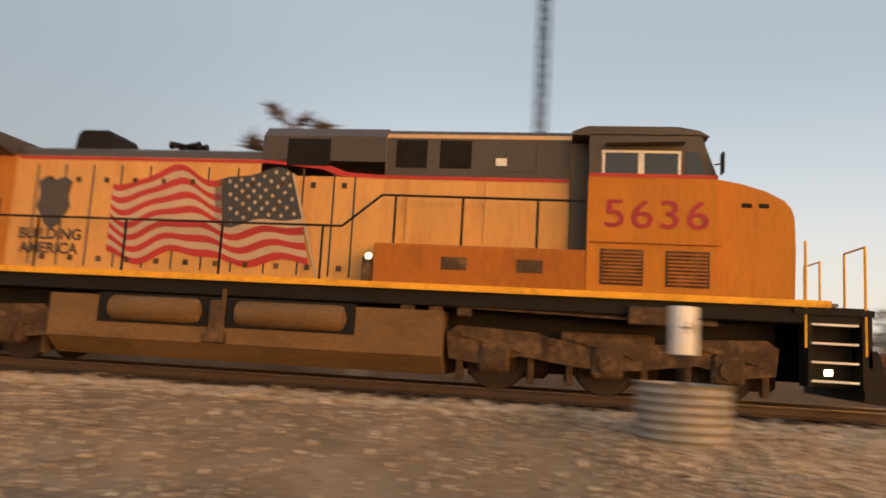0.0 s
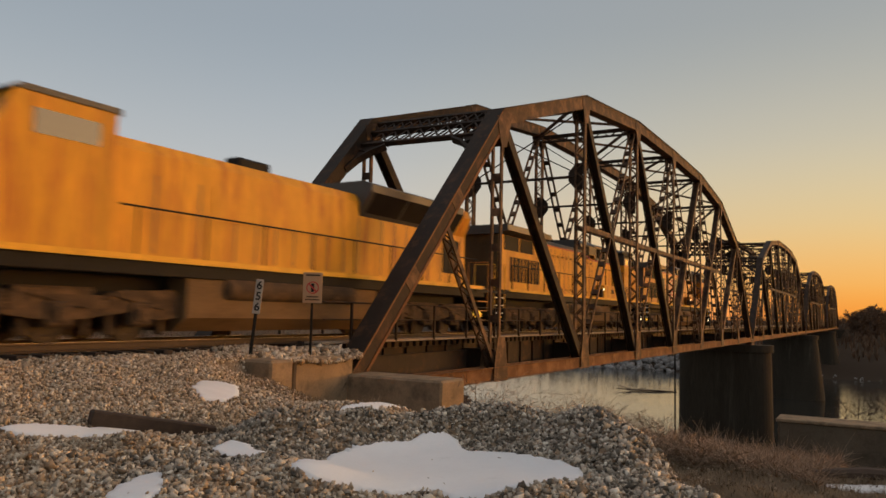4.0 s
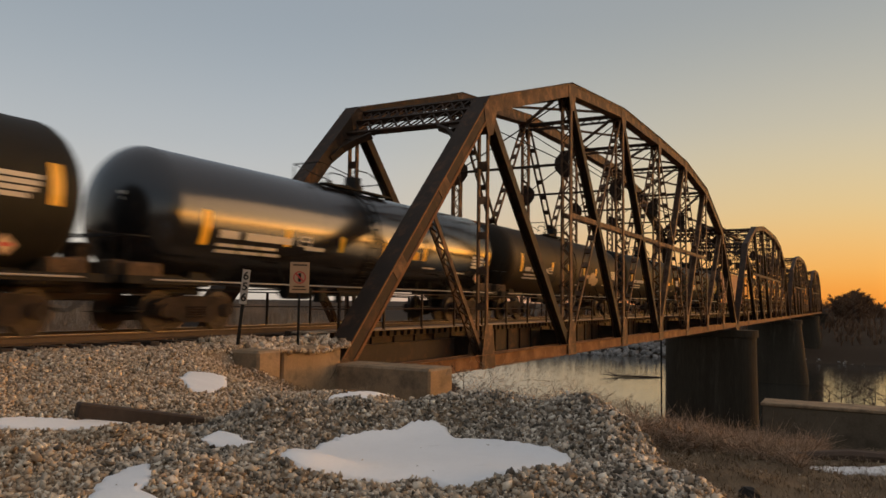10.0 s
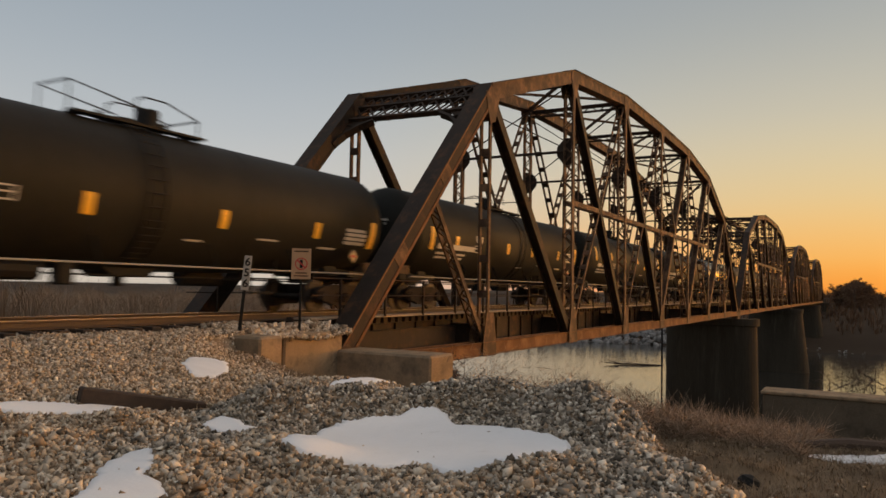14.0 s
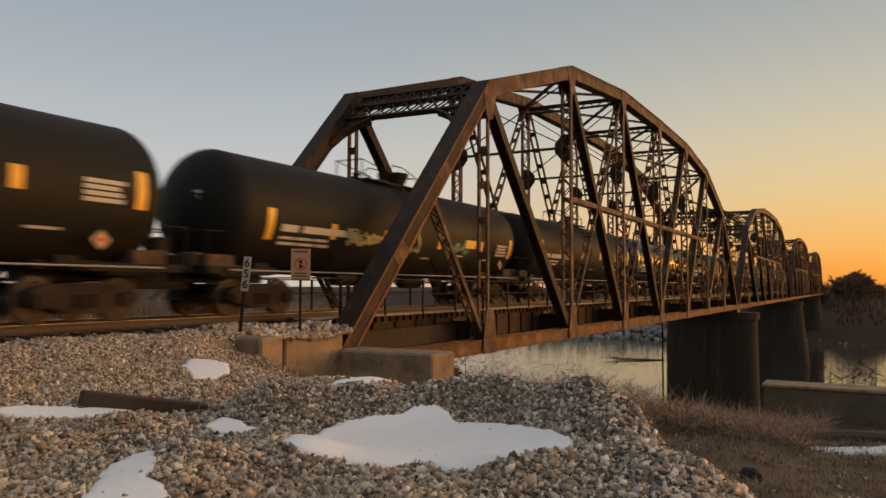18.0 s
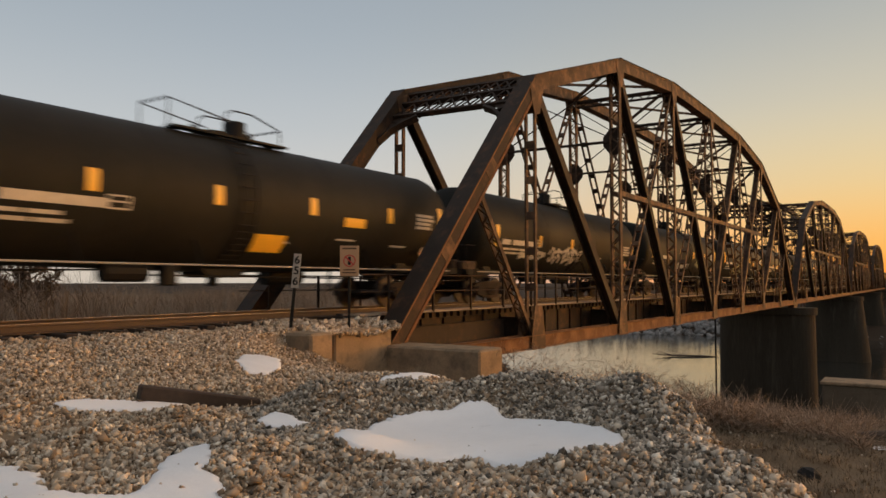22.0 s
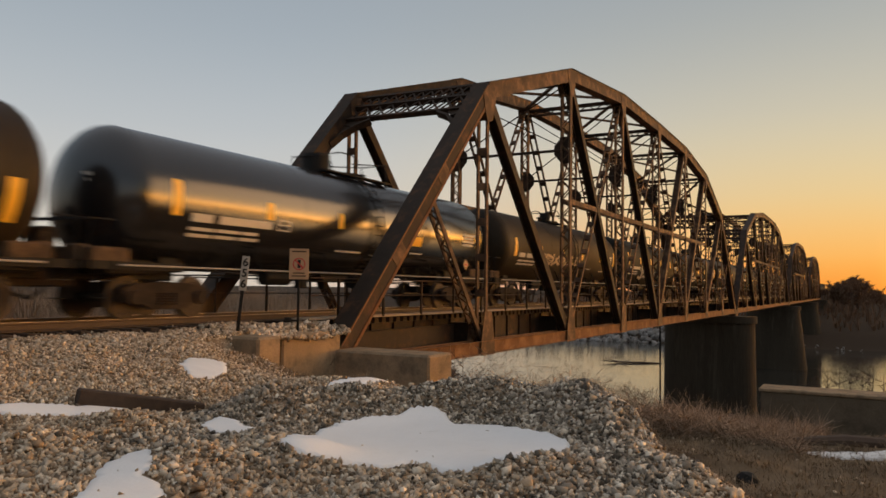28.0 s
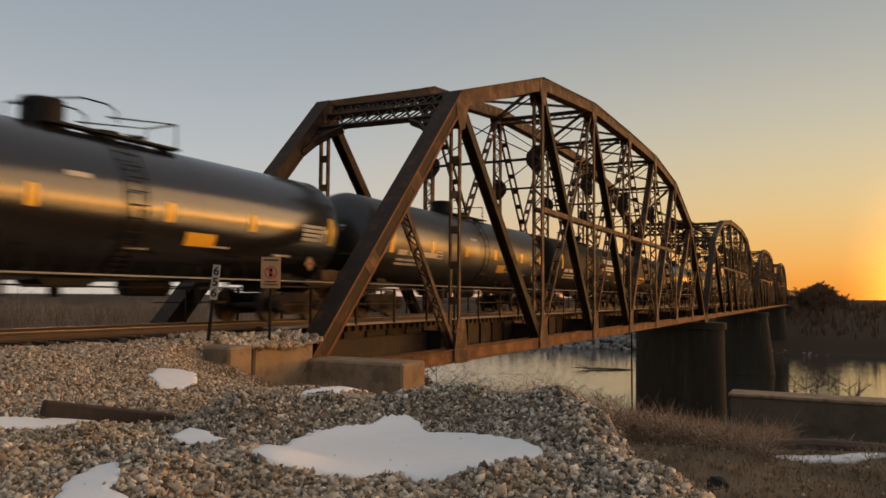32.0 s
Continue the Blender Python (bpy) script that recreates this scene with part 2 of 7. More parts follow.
M["dust"] = mat("dust_coated_fuel_tank_steel", (0.17, 0.105, 0.050), 0.85, 0, 0.3, 0.7, 18, 0.1, second=(0.085, 0.052, 0.028), amount=0.4, spread=0.4, spec=0.2, stretch=(0.6, 1, 1.5))
M["sill"] = mat("grimy_yellow_sill_stripe", (0.76, 0.40, 0.03), 0.5, 0, 0.25, 1.2, 20, 0.05, second=(0.36, 0.16, 0.02), amount=0.3, spec=0.25)
M["black"] = mat("black_steel", (0.014, 0.013, 0.012), 0.65, 0, 0.3, 2, 30, 0.1, spec=0.15)
M["wheel"] = mat("wheel_steel", (0.038, 0.027, 0.020), 0.6, 0.4, 0.35, 4, 30, 0.2)
M["reflect"] = mat("yellow_reflective_tape", (0.85, 0.46, 0.03), 0.4, 0, 0.12, 5, 40, 0.05)
M["stencil"] = mat("faded_white_stencil", (0.55, 0.50, 0.42), 0.7, 0, 0.2, 6, 50, 0.05)
M["white"] = mat("white_paint", (0.75, 0.73, 0.68), 0.6, 0, 0.1, 3, 40, 0.05, second=(0.45, 0.38, 0.30), amount=0.2)
M["loco"] = mat("weathered_yellow_loco_paint", (0.46, 0.172, 0.015), 0.42, 0, 0.20, 0.8, 10, 0.04, second=(0.34, 0.125, 0.016), amount=0.38, spread=0.45, stretch=(1.8, 1, 0.35), spec=0.25)
M["loco_low"] = mat("dirty_orange_loco_paint", (0.36, 0.120, 0.013), 0.5, 0, 0.25, 0.8, 14, 0.05, second=(0.20, 0.070, 0.014), amount=0.38, spread=0.4, stretch=(1, 1, 0.4), spec=0.25)
M["loco_pale"] = mat("faded_pale_yellow_loco_paint", (0.61, 0.335, 0.105), 0.45, 0, 0.18, 0.8, 10, 0.04, second=(0.46, 0.20, 0.045), amount=0.40, spread=0.42, stretch=(1.8, 1, 0.35), spec=0.3)
M["loco_faded"] = mat("sunburnt_loco_paint", (0.70, 0.33, 0.024), 0.5, 0, 0.32, 0.9, 9, 0.04, second=(0.42, 0.115, 0.022), amount=0.42, spread=0.3, stretch=(2.2, 1, 0.3), spec=0.2)
# yellow paint darkened to the shade of a hood end
M["loco_shade"] = mat("shaded_yellow_paint", (0.075, 0.050, 0.022), 0.7, 0, 0.3, 0.8, 14, 0.05, second=(0.16, 0.085, 0.02), amount=0.3, spread=0.4, spec=0.2)
M["grey"] = mat("grey_roof_paint", (0.060, 0.052, 0.044), 0.5, 0, 0.25, 0.8, 16, 0.05, second=(0.042, 0.034, 0.026), amount=0.35, spread=0.4)
M["red"] = mat("red_stripe_paint", (0.42, 0.026, 0.016), 0.45, 0, 0.15, 2, 30, 0.03)
M["crimson"] = mat("crimson_number_paint", (0.30, 0.014, 0.022), 0.5, 0, 0.25, 3, 30, 0.03)
M["glass"] = mat("cab_window_glass", (0.02, 0.02, 0.02), 0.05, 0, 0.05, 1, 10, 0.0, spec=0.9)
M["blue"] = mat("flag_blue_paint", (0.040, 0.042, 0.042), 0.5, 0, 0.15, 2, 30, 0.03)
M["flag_white"] = mat("flag_white_paint", (0.46, 0.36, 0.24), 0.5, 0, 0.1, 2, 30, 0.03)
M["hopper"] = mat("faded_red_hopper_paint", (0.19, 0.045, 0.025), 0.6, 0, 0.3, 0.5, 9, 0.06, second=(0.27, 0.125, 0.085), amount=0.36, spread=0.28, stretch=(1, 1, 0.6))
M["lamp"] = mat("lit_lamp_lens", (1.0, 0.85, 0.45), 0.3, emit=4.0, var=0.02, bump=0)
M["lamp_amber"] = mat("amber_marker_glow", (1.0, 0.50, 0.05), 0.3, emit=1.5, var=0.02, bump=0)
M["galv"] = mat("galvanised_corrugated_steel", (0.30, 0.27, 0.225), 0.55, 0.4, 0.3, 3, 20, 0.1, second=(0.16, 0.13, 0.10), amount=0.35)
M["grass"] = mat("dry_brown_grass", (0.21, 0.145, 0.085), 0.9, 0, 0.5, 1.5, 15, 0, island=0.7)
M["bush"] = mat("bare_twigs", (0.085, 0.055, 0.038), 0.95, 0, 0.4, 1.5, 15, 0, island=0.5)
M["brush"] = mat("dry_brown_brush", (0.33, 0.235, 0.16), 0.9, 0, 0.6, 1.5, 15, 0, island=0.7, spec=0.1)
M["far_brush"] = mat("pale_winter_brush", (0.27, 0.195, 0.135), 0.9, 0, 0.4, 0.2, 3, 0, island=0.5, spec=0.1)
M["haze_bush"] = mat("reddish_winter_woods", (0.15, 0.095, 0.062), 0.95, 0, 0.4, 0.1, 2, 0, island=0.5, spec=0.05)
M["graf_green"] = mat("faded_green_spray_paint", (0.10, 0.22, 0.12), 0.6, 0, 0.3, 2, 20, 0)
M["graf_pale"] = mat("faded_pale_spray_paint", (0.36, 0.32, 0.15), 0.6, 0, 0.3, 2, 20, 0)
M["graf_cream"] = mat("cream_spray_paint", (0.50, 0.44, 0.26), 0.6, 0, 0.3, 2, 20, 0)
M["graf_buff"] = mat("buff_patch_paint", (0.50, 0.36, 0.22), 0.6, 0, 0.25, 2, 20, 0)
M["plate_grey"] = mat("weathered_grey_plate", (0.34, 0.31, 0.27), 0.6, 0, 0.2, 6, 40, 0.05)
M["sign_face"] = mat("faded_sign_sheet", (0.42, 0.26, 0.14), 0.6, 0, 0.12, 3, 40, 0.05)
M["snow_rock"] = mat("pale_riprap_rock", (0.24, 0.22, 0.20), 0.9, 0, 0.5, 1, 10, 0.3, island=0.6)


# ---- mesh building ----
class Shape:
    """Collects vertices and faces for one mesh."""

    def __init__(self):
        self.v, self.f = [], []

    def add(self, verts, faces):
        k = len(self.v)
        self.v += [tuple(p) for p in verts]
        self.f += [tuple(k + i for i in face) for face in faces]
        return self

    def box(self, c, s, m=None, ch=0.0):
        """A box about c with size s; ch cuts its edges."""
        hx, hy, hz = (d / 2 for d in s)
        if ch <= 0:
            vs = [Vector((x, y, z)) for x in (-hx, hx) for y in (-hy, hy) for z in (-hz, hz)]
            fs = [(0, 1, 3, 2), (4, 6, 7, 5), (0, 4, 5, 1), (2, 3, 7, 6), (0, 2, 6, 4), (1, 5, 7, 3)]
        else:
            ch = min(ch, hx * 0.9, hy * 0.9, hz * 0.9)
            vs, fs, at = [], [], {}
            for sx in (-1, 1):
                for sy in (-1, 1):
                    for sz in (-1, 1):
                        for ax in range(3):
                            p = [sx * (hx - ch), sy * (hy - ch), sz * (hz - ch)]
                            p[ax] = (sx * hx, sy * hy, sz * hz)[ax]
                            at[sx, sy, sz, ax] = len(vs)
                            vs.append(Vector(p))
            for ax in range(3):
                o1, o2 = [k for k in range(3) if k != ax]
                for sg in (-1, 1):
                    ring = []
                    for a, b in ((-1, -1), (1, -1), (1, 1), (-1, 1)):
                        k = [0, 0, 0]
                        k[ax], k[o1], k[o2] = sg, a, b
                        ring.append(at[(*k, ax)])
                    fs.append(tuple(ring if (sg > 0) == (ax != 1) else reversed(ring)))
                for a in (-1, 1):
                    for b in (-1, 1):
                        k0, k1 = [0, 0, 0], [0, 0, 0]
                        k0[ax], k0[o1], k0[o2] = -1, a, b
                        k1[ax], k1[o1], k1[o2] = 1, a, b
                        q = (at[(*k0, o1)], at[(*k1, o1)], at[(*k1, o2)], at[(*k0, o2)])
                        fs.append(q if (a * b > 0) == (ax != 1) else tuple(reversed(q)))
            for sx in (-1, 1):
                for sy in (-1, 1):
                    for sz in (-1, 1):
                        q = tuple(at[sx, sy, sz, ax] for ax in range(3))
                        fs.append(q if sx * sy * sz > 0 else tuple(reversed(q)))
        if m is not None:
            vs = [m @ p for p in vs]
        c = Vector(c)
        return self.add([c + p for p in vs], fs)

    def beam(self, p, q, w, h, up=(0, 0, 1), ch=0.0):
        """A bar from p to q, w wide across and h deep along up."""
        p, q, up = Vector(p), Vector(q), Vector(up)
        d = (q - p)
        x = d.normalized()
        y = up.cross(x)
        if y.length < 1e-4:
            y = Vector((0, 1, 0)).cross(x)
        y.normalize()
        z = x.cross(y)
        m = Matrix((x, y, z)).transposed()
        return self.box((p + q) / 2, (d.length, w, h), m, ch)

    def tube(self, p, q, r, n=8, r2=None, caps=True):
        p, q = Vector(p), Vector(q)
        x = (q - p).normalized()
        y = x.orthogonal().normalized()
        z = x.cross(y)
        r2 = r if r2 is None else r2
        vs = []
        for c, rr in ((p, r), (q, r2)):
            vs += [c + (y * math.cos(2 * math.pi * k / n) + z * math.sin(2 * math.pi * k / n)) * rr for k in range(n)]
        fs = [(k, (k + 1) % n, n + (k + 1) % n, n + k) for k in range(n)]
        if caps:
            fs += [tuple(reversed(range(n))), tuple(range(n, 2 * n))]
        return self.add(vs, fs)

    def pipe(self, pts, r, n=6):
        """One bent rod through the points."""
        pts = [Vector(p) for p in pts]
        ways = [(b - a).normalized() for a, b in zip(pts, pts[1:])]
        y = ways[0].orthogonal().normalized()
        vs, fs = [], []
        for i, p in enumerate(pts):
            d = (ways[max(i - 1, 0)] + ways[min(i, len(ways) - 1)]).normalized()
            y = (y - d * y.dot(d)).normalized()
            z = d.cross(y)
            vs += [p + (y * math.cos(2 * math.pi * k / n) + z * math.sin(2 * math.pi * k / n)) * r for k in range(n)]
        for i in range(len(pts) - 1):
            fs += [(i * n + k, i * n + (k + 1) % n, (i + 1) * n + (k + 1) % n, (i + 1) * n + k) for k in range(n)]
        fs += [tuple(reversed(range(n))), tuple(range(len(vs) - n, len(vs)))]
        return self.add(vs, fs)

    def turned(self, profile, axis="x", n=40, c=(0, 0, 0)):
        """A body of revolution: profile of (along, radius)."""
        vs, fs = [], []
        for a, r in profile:
            for k in range(n):
                u, w = r * math.cos(2 * math.pi * k / n), r * math.sin(2 * math.pi * k / n)
                vs.append({"x": (a, u, w), "y": (w, a, u), "z": (u, w, a)}[axis])
        for i in range(len(profile) - 1):
            for k in range(n):
                fs.append((i * n + k, i * n + (k + 1) % n, (i + 1) * n + (k + 1) % n, (i + 1) * n + k))
        if profile[0] != profile[-1]:
            fs.append(tuple(reversed(range(n))))
            fs.append(tuple(range((len(profile) - 1) * n, len(profile) * n)))
        return self.add([Vector(c) + Vector(p) for p in vs], fs)

    def prism(self, outline, lo, hi, axis="y"):
        """An outline in the plane across axis, pulled from lo to hi."""
        n = len(outline)
        put = {"y": lambda a, b, k: (a, k, b), "x": lambda a, b, k: (k, a, b), "z": lambda a, b, k: (a, b, k)}[axis]
        vs = [put(a, b, lo) for a, b in outline] + [put(a, b, hi) for a, b in outline]
        fs = [(k, (k + 1) % n, n + (k + 1) % n, n + k) for k in range(n)] + [tuple(reversed(range(n))), tuple(range(n, 2 * n))]
        return self.add(vs, fs)

    def mesh(self, name, smooth=False):
        me = bpy.data.meshes.new(name)
        me.from_pydata([tuple(p) for p in self.v], [], self.f)
        bm = bmesh.new()
        bm.from_mesh(me)
        bmesh.ops.recalc_face_normals(bm, faces=bm.faces[:])
        bm.to_mesh(me)
        bm.free()
        if smooth:
            me.shade_smooth()
            me.set_sharp_from_angle(angle=radians(35))
        return me


JOINED = {"lacing", "spring_nest", "flag_stars", "portal_lacing", "sway_lacing", "spray_paint", "worn_edge", "louvre_slats", "grille_slats", "end_ladder"}


def part(name, shape, material, parent=None, label="", smooth=False, at=None):
    """Links a shape, or a ready mesh, as one mesh object under its thing."""
    me = shape if isinstance(shape, bpy.types.Mesh) else shape.mesh(name, smooth)
    if not me.materials:
        me.materials.append(M[material])
    ob = new(name, me)
    ob.parent = parent
    if at is not None:
        ob.matrix_basis = at
    if label:
        tagged(ob, label)
    if name in JOINED:
        tagged(ob, kind="stuff")
    return ob


def thing(name, label, category, group="", kind="", at=None):
    ob = new(name)
    ob.empty_display_size = 0.2
    if at is not None:
        ob.matrix_basis = at
    return tagged(ob, label, category, group, kind)


def lettering(text, size, name="lettering", spread=1.0, weight=0.02):
    """A flat mesh of the built-in font, in the x-z plane, facing -y."""
    cu = bpy.data.curves.new(name, "FONT")
    cu.body, cu.size, cu.align_x, cu.align_y, cu.extrude, cu.offset = text, size, "CENTER", "CENTER", 0.004, size * weight
    cu.space_character = spread
    tmp = new(name, cu)
    bpy.context.view_layer.update()
    me = bpy.data.meshes.new_from_object(tmp.evaluated_get(bpy.context.evaluated_depsgraph_get()))
    bpy.data.objects.remove(tmp)
    me.transform(Matrix.Rotation(radians(90), 4, "X"))
    return me


def raw_mesh(name, verts, faces, material):
    """A mesh from number arrays, quick for many small pieces."""
    me = bpy.data.meshes.new(name)
    verts, faces = np.asarray(verts, np.float32), np.asarray(faces, np.int32)
    me.vertices.add(len(verts))
    me.vertices.foreach_set("co", verts.ravel())
    n = faces.shape[1]
    me.loops.add(faces.size)
    me.loops.foreach_set("vertex_index", faces.ravel())
    me.polygons.add(len(faces))
    me.polygons.foreach_set("loop_start", np.arange(0, faces.size, n, dtype=np.int32))
    me.update(calc_edges=True)
    me.materials.append(M[material])
    return me


# ---- plan ----
TY = 14.17                    # track centre line
X0, PANEL, HALF = 14.87, 8.656, 2.84   # first truss bearing, panel length, half the truss spacing
CHORD_Z = -1.30               # bottom chord centre below the rail head
HEIGHTS = (0, 9.05, 11.835, 12.70, 12.78, 12.70, 11.835, 9.05, 0)
SPAN = 8 * PANEL
PITCH = SPAN + 1.05
WATER_Z = -13.6
SWAY_Z = 7.1                  # lower struts of the sway frames
BRIDGE_Y = 14.36
SPEED = 16.05


def wave(x, y, s, seed):
    """Smooth made-up relief, about -1 to 1."""
    r = np.random.RandomState(seed)
    out = 0
    for k in range(6):
        a, f, p = r.uniform(0, 6.283), s * r.uniform(0.6, 1.9), r.uniform(0, 6.283)
        out = out + np.sin((x * math.cos(a) + y * math.sin(a)) * f + p)
    return out / 3.0


def smooth01(v):
    v = np.clip(v, 0, 1)
    return v * v * (3 - 2 * v)


RING = (7.55, 4.25)           # hollow with the large snow patch


def ring_polar(x, y):
    """Distance and direction from the middle of the hollow, drawn out along x."""
    dx, dy = (x - RING[0]) / 1.15, y - RING[1]
    ang = np.arctan2(dy, dx)
    return np.hypot(dx, dy) * (1 + 0.05 * np.sin(2 * ang + 0.7) + 0.04 * np.sin(3 * ang) + 0.02 * np.sin(7 * ang)), ang


def ground_z(x, y):
    x, y = np.asarray(x, float), np.asarray(y, float)
    xs = x + 0.12 * (y - 8) + 1.5 * wave(x, y, 0.05, 5)
    near = np.interp(xs - 1.5 * np.clip(y - 19.5, 0, 400), [-400, 9.5, 13, 26, 40, 60, 80], [-0.95, -0.95, -1.05, -3.5, -7.4, -14.6, -15.0])
    b = np.maximum(near, np.interp(xs, [200, 212, 226, 250, 330, 450, 3000], [-15.0, -14.0, -10.0, -8.0, -4.5, -2.6, -2.2]))
    edge = np.interp(y, [-6, 0.6, 1.75, 2.7, 4.2, 6, 8, 10], [4.5, 6.3, 7.8, 9.3, 10.6, 11.3, 11.7, 12.2])
    b = b - 0.7 * smooth01((x - edge) / 1.9) * np.interp(x, [0, 60, 190], [1, 1, 0])
    rough = 0.06 * wave(x, y, 2.6, 1) + 0.09 * wave(x, y, 0.7, 2) + 0.02 * wave(x, y, 6.0, 3)
    rr, ang = ring_polar(x, y)
    b = b + rough * np.interp(np.hypot(x, y), [0, 30, 60, 100], [1, 1.4, 0.5, 0.0]) * (1 - 0.85 * np.exp(-(rr / 1.5) ** 4)) + 0.5 * wave(x, y, 0.02, 6) * np.interp(np.hypot(x, y), [60, 150], [0, 1])
    # the ring of heaped gravel round the hollow, highest on its far side
    b = b + 0.08 * np.exp(-((x - edge + 0.7) / 0.6) ** 2) * smooth01((4.5 - y) / 2) * smooth01((y + 2) / 2)
    crest = 0.04 + 0.29 * smooth01(0.35 + 0.9 * np.cos(ang - 0.15)) + 0.03 * np.sin(5 * ang) + 0.02 * np.sin(11 * ang + 1)
    b = b + crest * np.exp(-((rr - 1.85) / 0.48) ** 2) - 0.05 * np.exp(-(rr / 1.2) ** 2)
    b = b - 0.5 * smooth01((x - 10.8) / 2.2) * smooth01((y - 4.6) / 1.5) * smooth01((11.2 - y) / 1.2) * smooth01((30 - x) / 10)
    # low humps by the smaller patches
    for hx, hy, hr, hz in ((7.25, 6.55, 0.60, 0.26), (10.2, 7.25, 0.8, 0.13), (11.0, 10.5, 0.7, 0.22), (4.8, 5.2, 0.36, 0.12), (5.5, 6.85, 0.48, 0.19), (4.6, 7.0, 0.5, 0.13), (4.2, 6.75, 0.5, 0.20), (2.6, 4.9, 0.8, 0.14), (3.0, 8.6, 1.2, 0.12), (1.7, 10.3, 1.7, 0.58)):
        b = b + hz * np.exp(-((x - hx) ** 2 + (y - hy) ** 2) / hr ** 2)
    # the embankment of the track
    side = np.abs(y - TY)
    top = -0.26
    foot = np.interp(side, [2.3, 3.1, 6.4, 8.0], [1, 0.93, 0.12, 0])
    end = np.interp(side, [2.6, 3.0, 4.2], [14.2, 12.0, 10.9])
    on = np.where(x < 100, smooth01((end - x) / 1.8), smooth01((x - (X0 + 4 * PITCH - 2)) / 3))
    lift = np.maximum(top + 0.02 * wave(x, y, 3, 4) - b, 0)
    return b + lift * foot * on


def build_ground():
    def line(marks):
        out = []
        for a, b, s in marks:
            out += list(np.arange(a, b, s))
        return np.array(out + [marks[-1][1]])
    gx = line([(-3000, -400, 260), (-400, -60, 34), (-60, -12, 3), (-12, 2, 0.35), (2, 16, 0.14), (16, 50, 0.6), (50, 300, 5), (300, 900, 60), (900, 3500, 260)])
    gy = line([(-3000, -300, 270), (-300, -30, 30), (-30, -2, 1.4), (-2, 18, 0.16), (18, 40, 1.1), (40, 300, 13), (300, 3500, 250)])
    xx, yy = np.meshgrid(gx, gy, indexing="ij")
    verts = np.stack([xx, yy, ground_z(xx, yy)], -1).reshape(-1, 3)
    n, m = len(gx), len(gy)
    i, j = np.meshgrid(np.arange(n - 1), np.arange(m - 1), indexing="ij")
    a = (i * m + j).ravel()
    me = raw_mesh("ground", verts, np.stack([a, a + m, a + m + 1, a + 1], 1), "ground")
    me.shade_smooth()
    tagged(new("ground", me), "brown gravelly river bank ground with dry earth", "ground", kind="structure")
    w = Shape().add([(30, -2500, WATER_Z), (260, -2500, WATER_Z), (260, 2500, WATER_Z), (30, 2500, WATER_Z)], [(0, 1, 2, 3)])
    tagged(part("water", w, "water"), "calm river water reflecting the evening sky", "river", kind="structure")


build_ground()


# ---- track ----
def build_track():
    prof = [(-0.07, -0.17), (0.07, -0.17), (0.07, -0.155), (0.012, -0.13), (0.012, -0.045), (0.036, -0.035), (0.036, -0.006), (0.028, 0.0), (-0.028, 0.0), (-0.036, -0.006), (-0.036, -0.035), (-0.012, -0.045), (-0.012, -0.13), (-0.07, -0.155)]
    for s in (-1, 1):
        r = thing("rail", "rusty steel running rail with a polished head", "rail", "running rails", "structure", pose(0, TY + s * 0.755, 0))
        part("rail_web", Shape().prism(prof, -300, 900, "x"), "rail", r)
        part("rail_head", Shape().box((300, 0, 0.002), (1200, 0.05, 0.005)), "rail_top", r, "polished rail head")
    ties = thing("ties", "dark creosoted timber cross ties bedded in ballast", "railway ties", kind="structure")
    sleeper = Shape().box((0, 0, 0), (0.23, 2.6, 0.18), ch=0.015).mesh("tie")
    x = -30.0
    while x < 14.2:
        part("tie", sleeper, "tie", ties, at=pose(x, TY + random.uniform(-0.04, 0.04), -0.265, 0, 0, random.uniform(-1, 1)))
        x += 0.53
    rest = Shape()
    x = -200.0
    while x < -30:
        rest.box((x, TY, -0.265), (0.23, 2.6, 0.18))
        x += 0.53
    tagged(part("far_ties", rest, "tie"), "dark timber ties along the track", "railway ties", kind="stuff")


build_track()


# ---- the truss bridge ----
def laced(p, q, gap, bar, depth, side, step, parent, name, material="steel_rust", battens=False):
    """A built-up member: two bars gap apart (across the member in its plane), tied by lacing or batten plates."""
    p, q = Vector(p), Vector(q)
    x = (q - p).normalized()
    s = Vector(side)
    o = s.cross(x).normalized()
    a = Shape()
    for k in (-1, 1):
        a.beam(p + o * k * gap / 2, q + o * k * gap / 2, bar, depth, s)
    member = part(name, a, material, parent)
    n = max(2, int((q - p).length / step))
    if battens:
        for k in range(n):
            c = p.lerp(q, (k + 0.5) / n)
            part("batten_plate", Shape().beam(c - x * 0.13, c + x * 0.13, gap, depth * 0.8, s), material, member)
        return member
    lace = Shape()
    for f in (-1, 1):
        off = s * f * depth * 0.5
        for k in range(n):
            u, v = p.lerp(q, k / n), p.lerp(q, (k + 1) / n)
            e = 1 if k % 2 else -1
            lace.beam(u + off - o * e * gap / 2, v + off + o * e * gap / 2, 0.055, 0.014, s)
    part("lacing", lace, material, member)
    return member


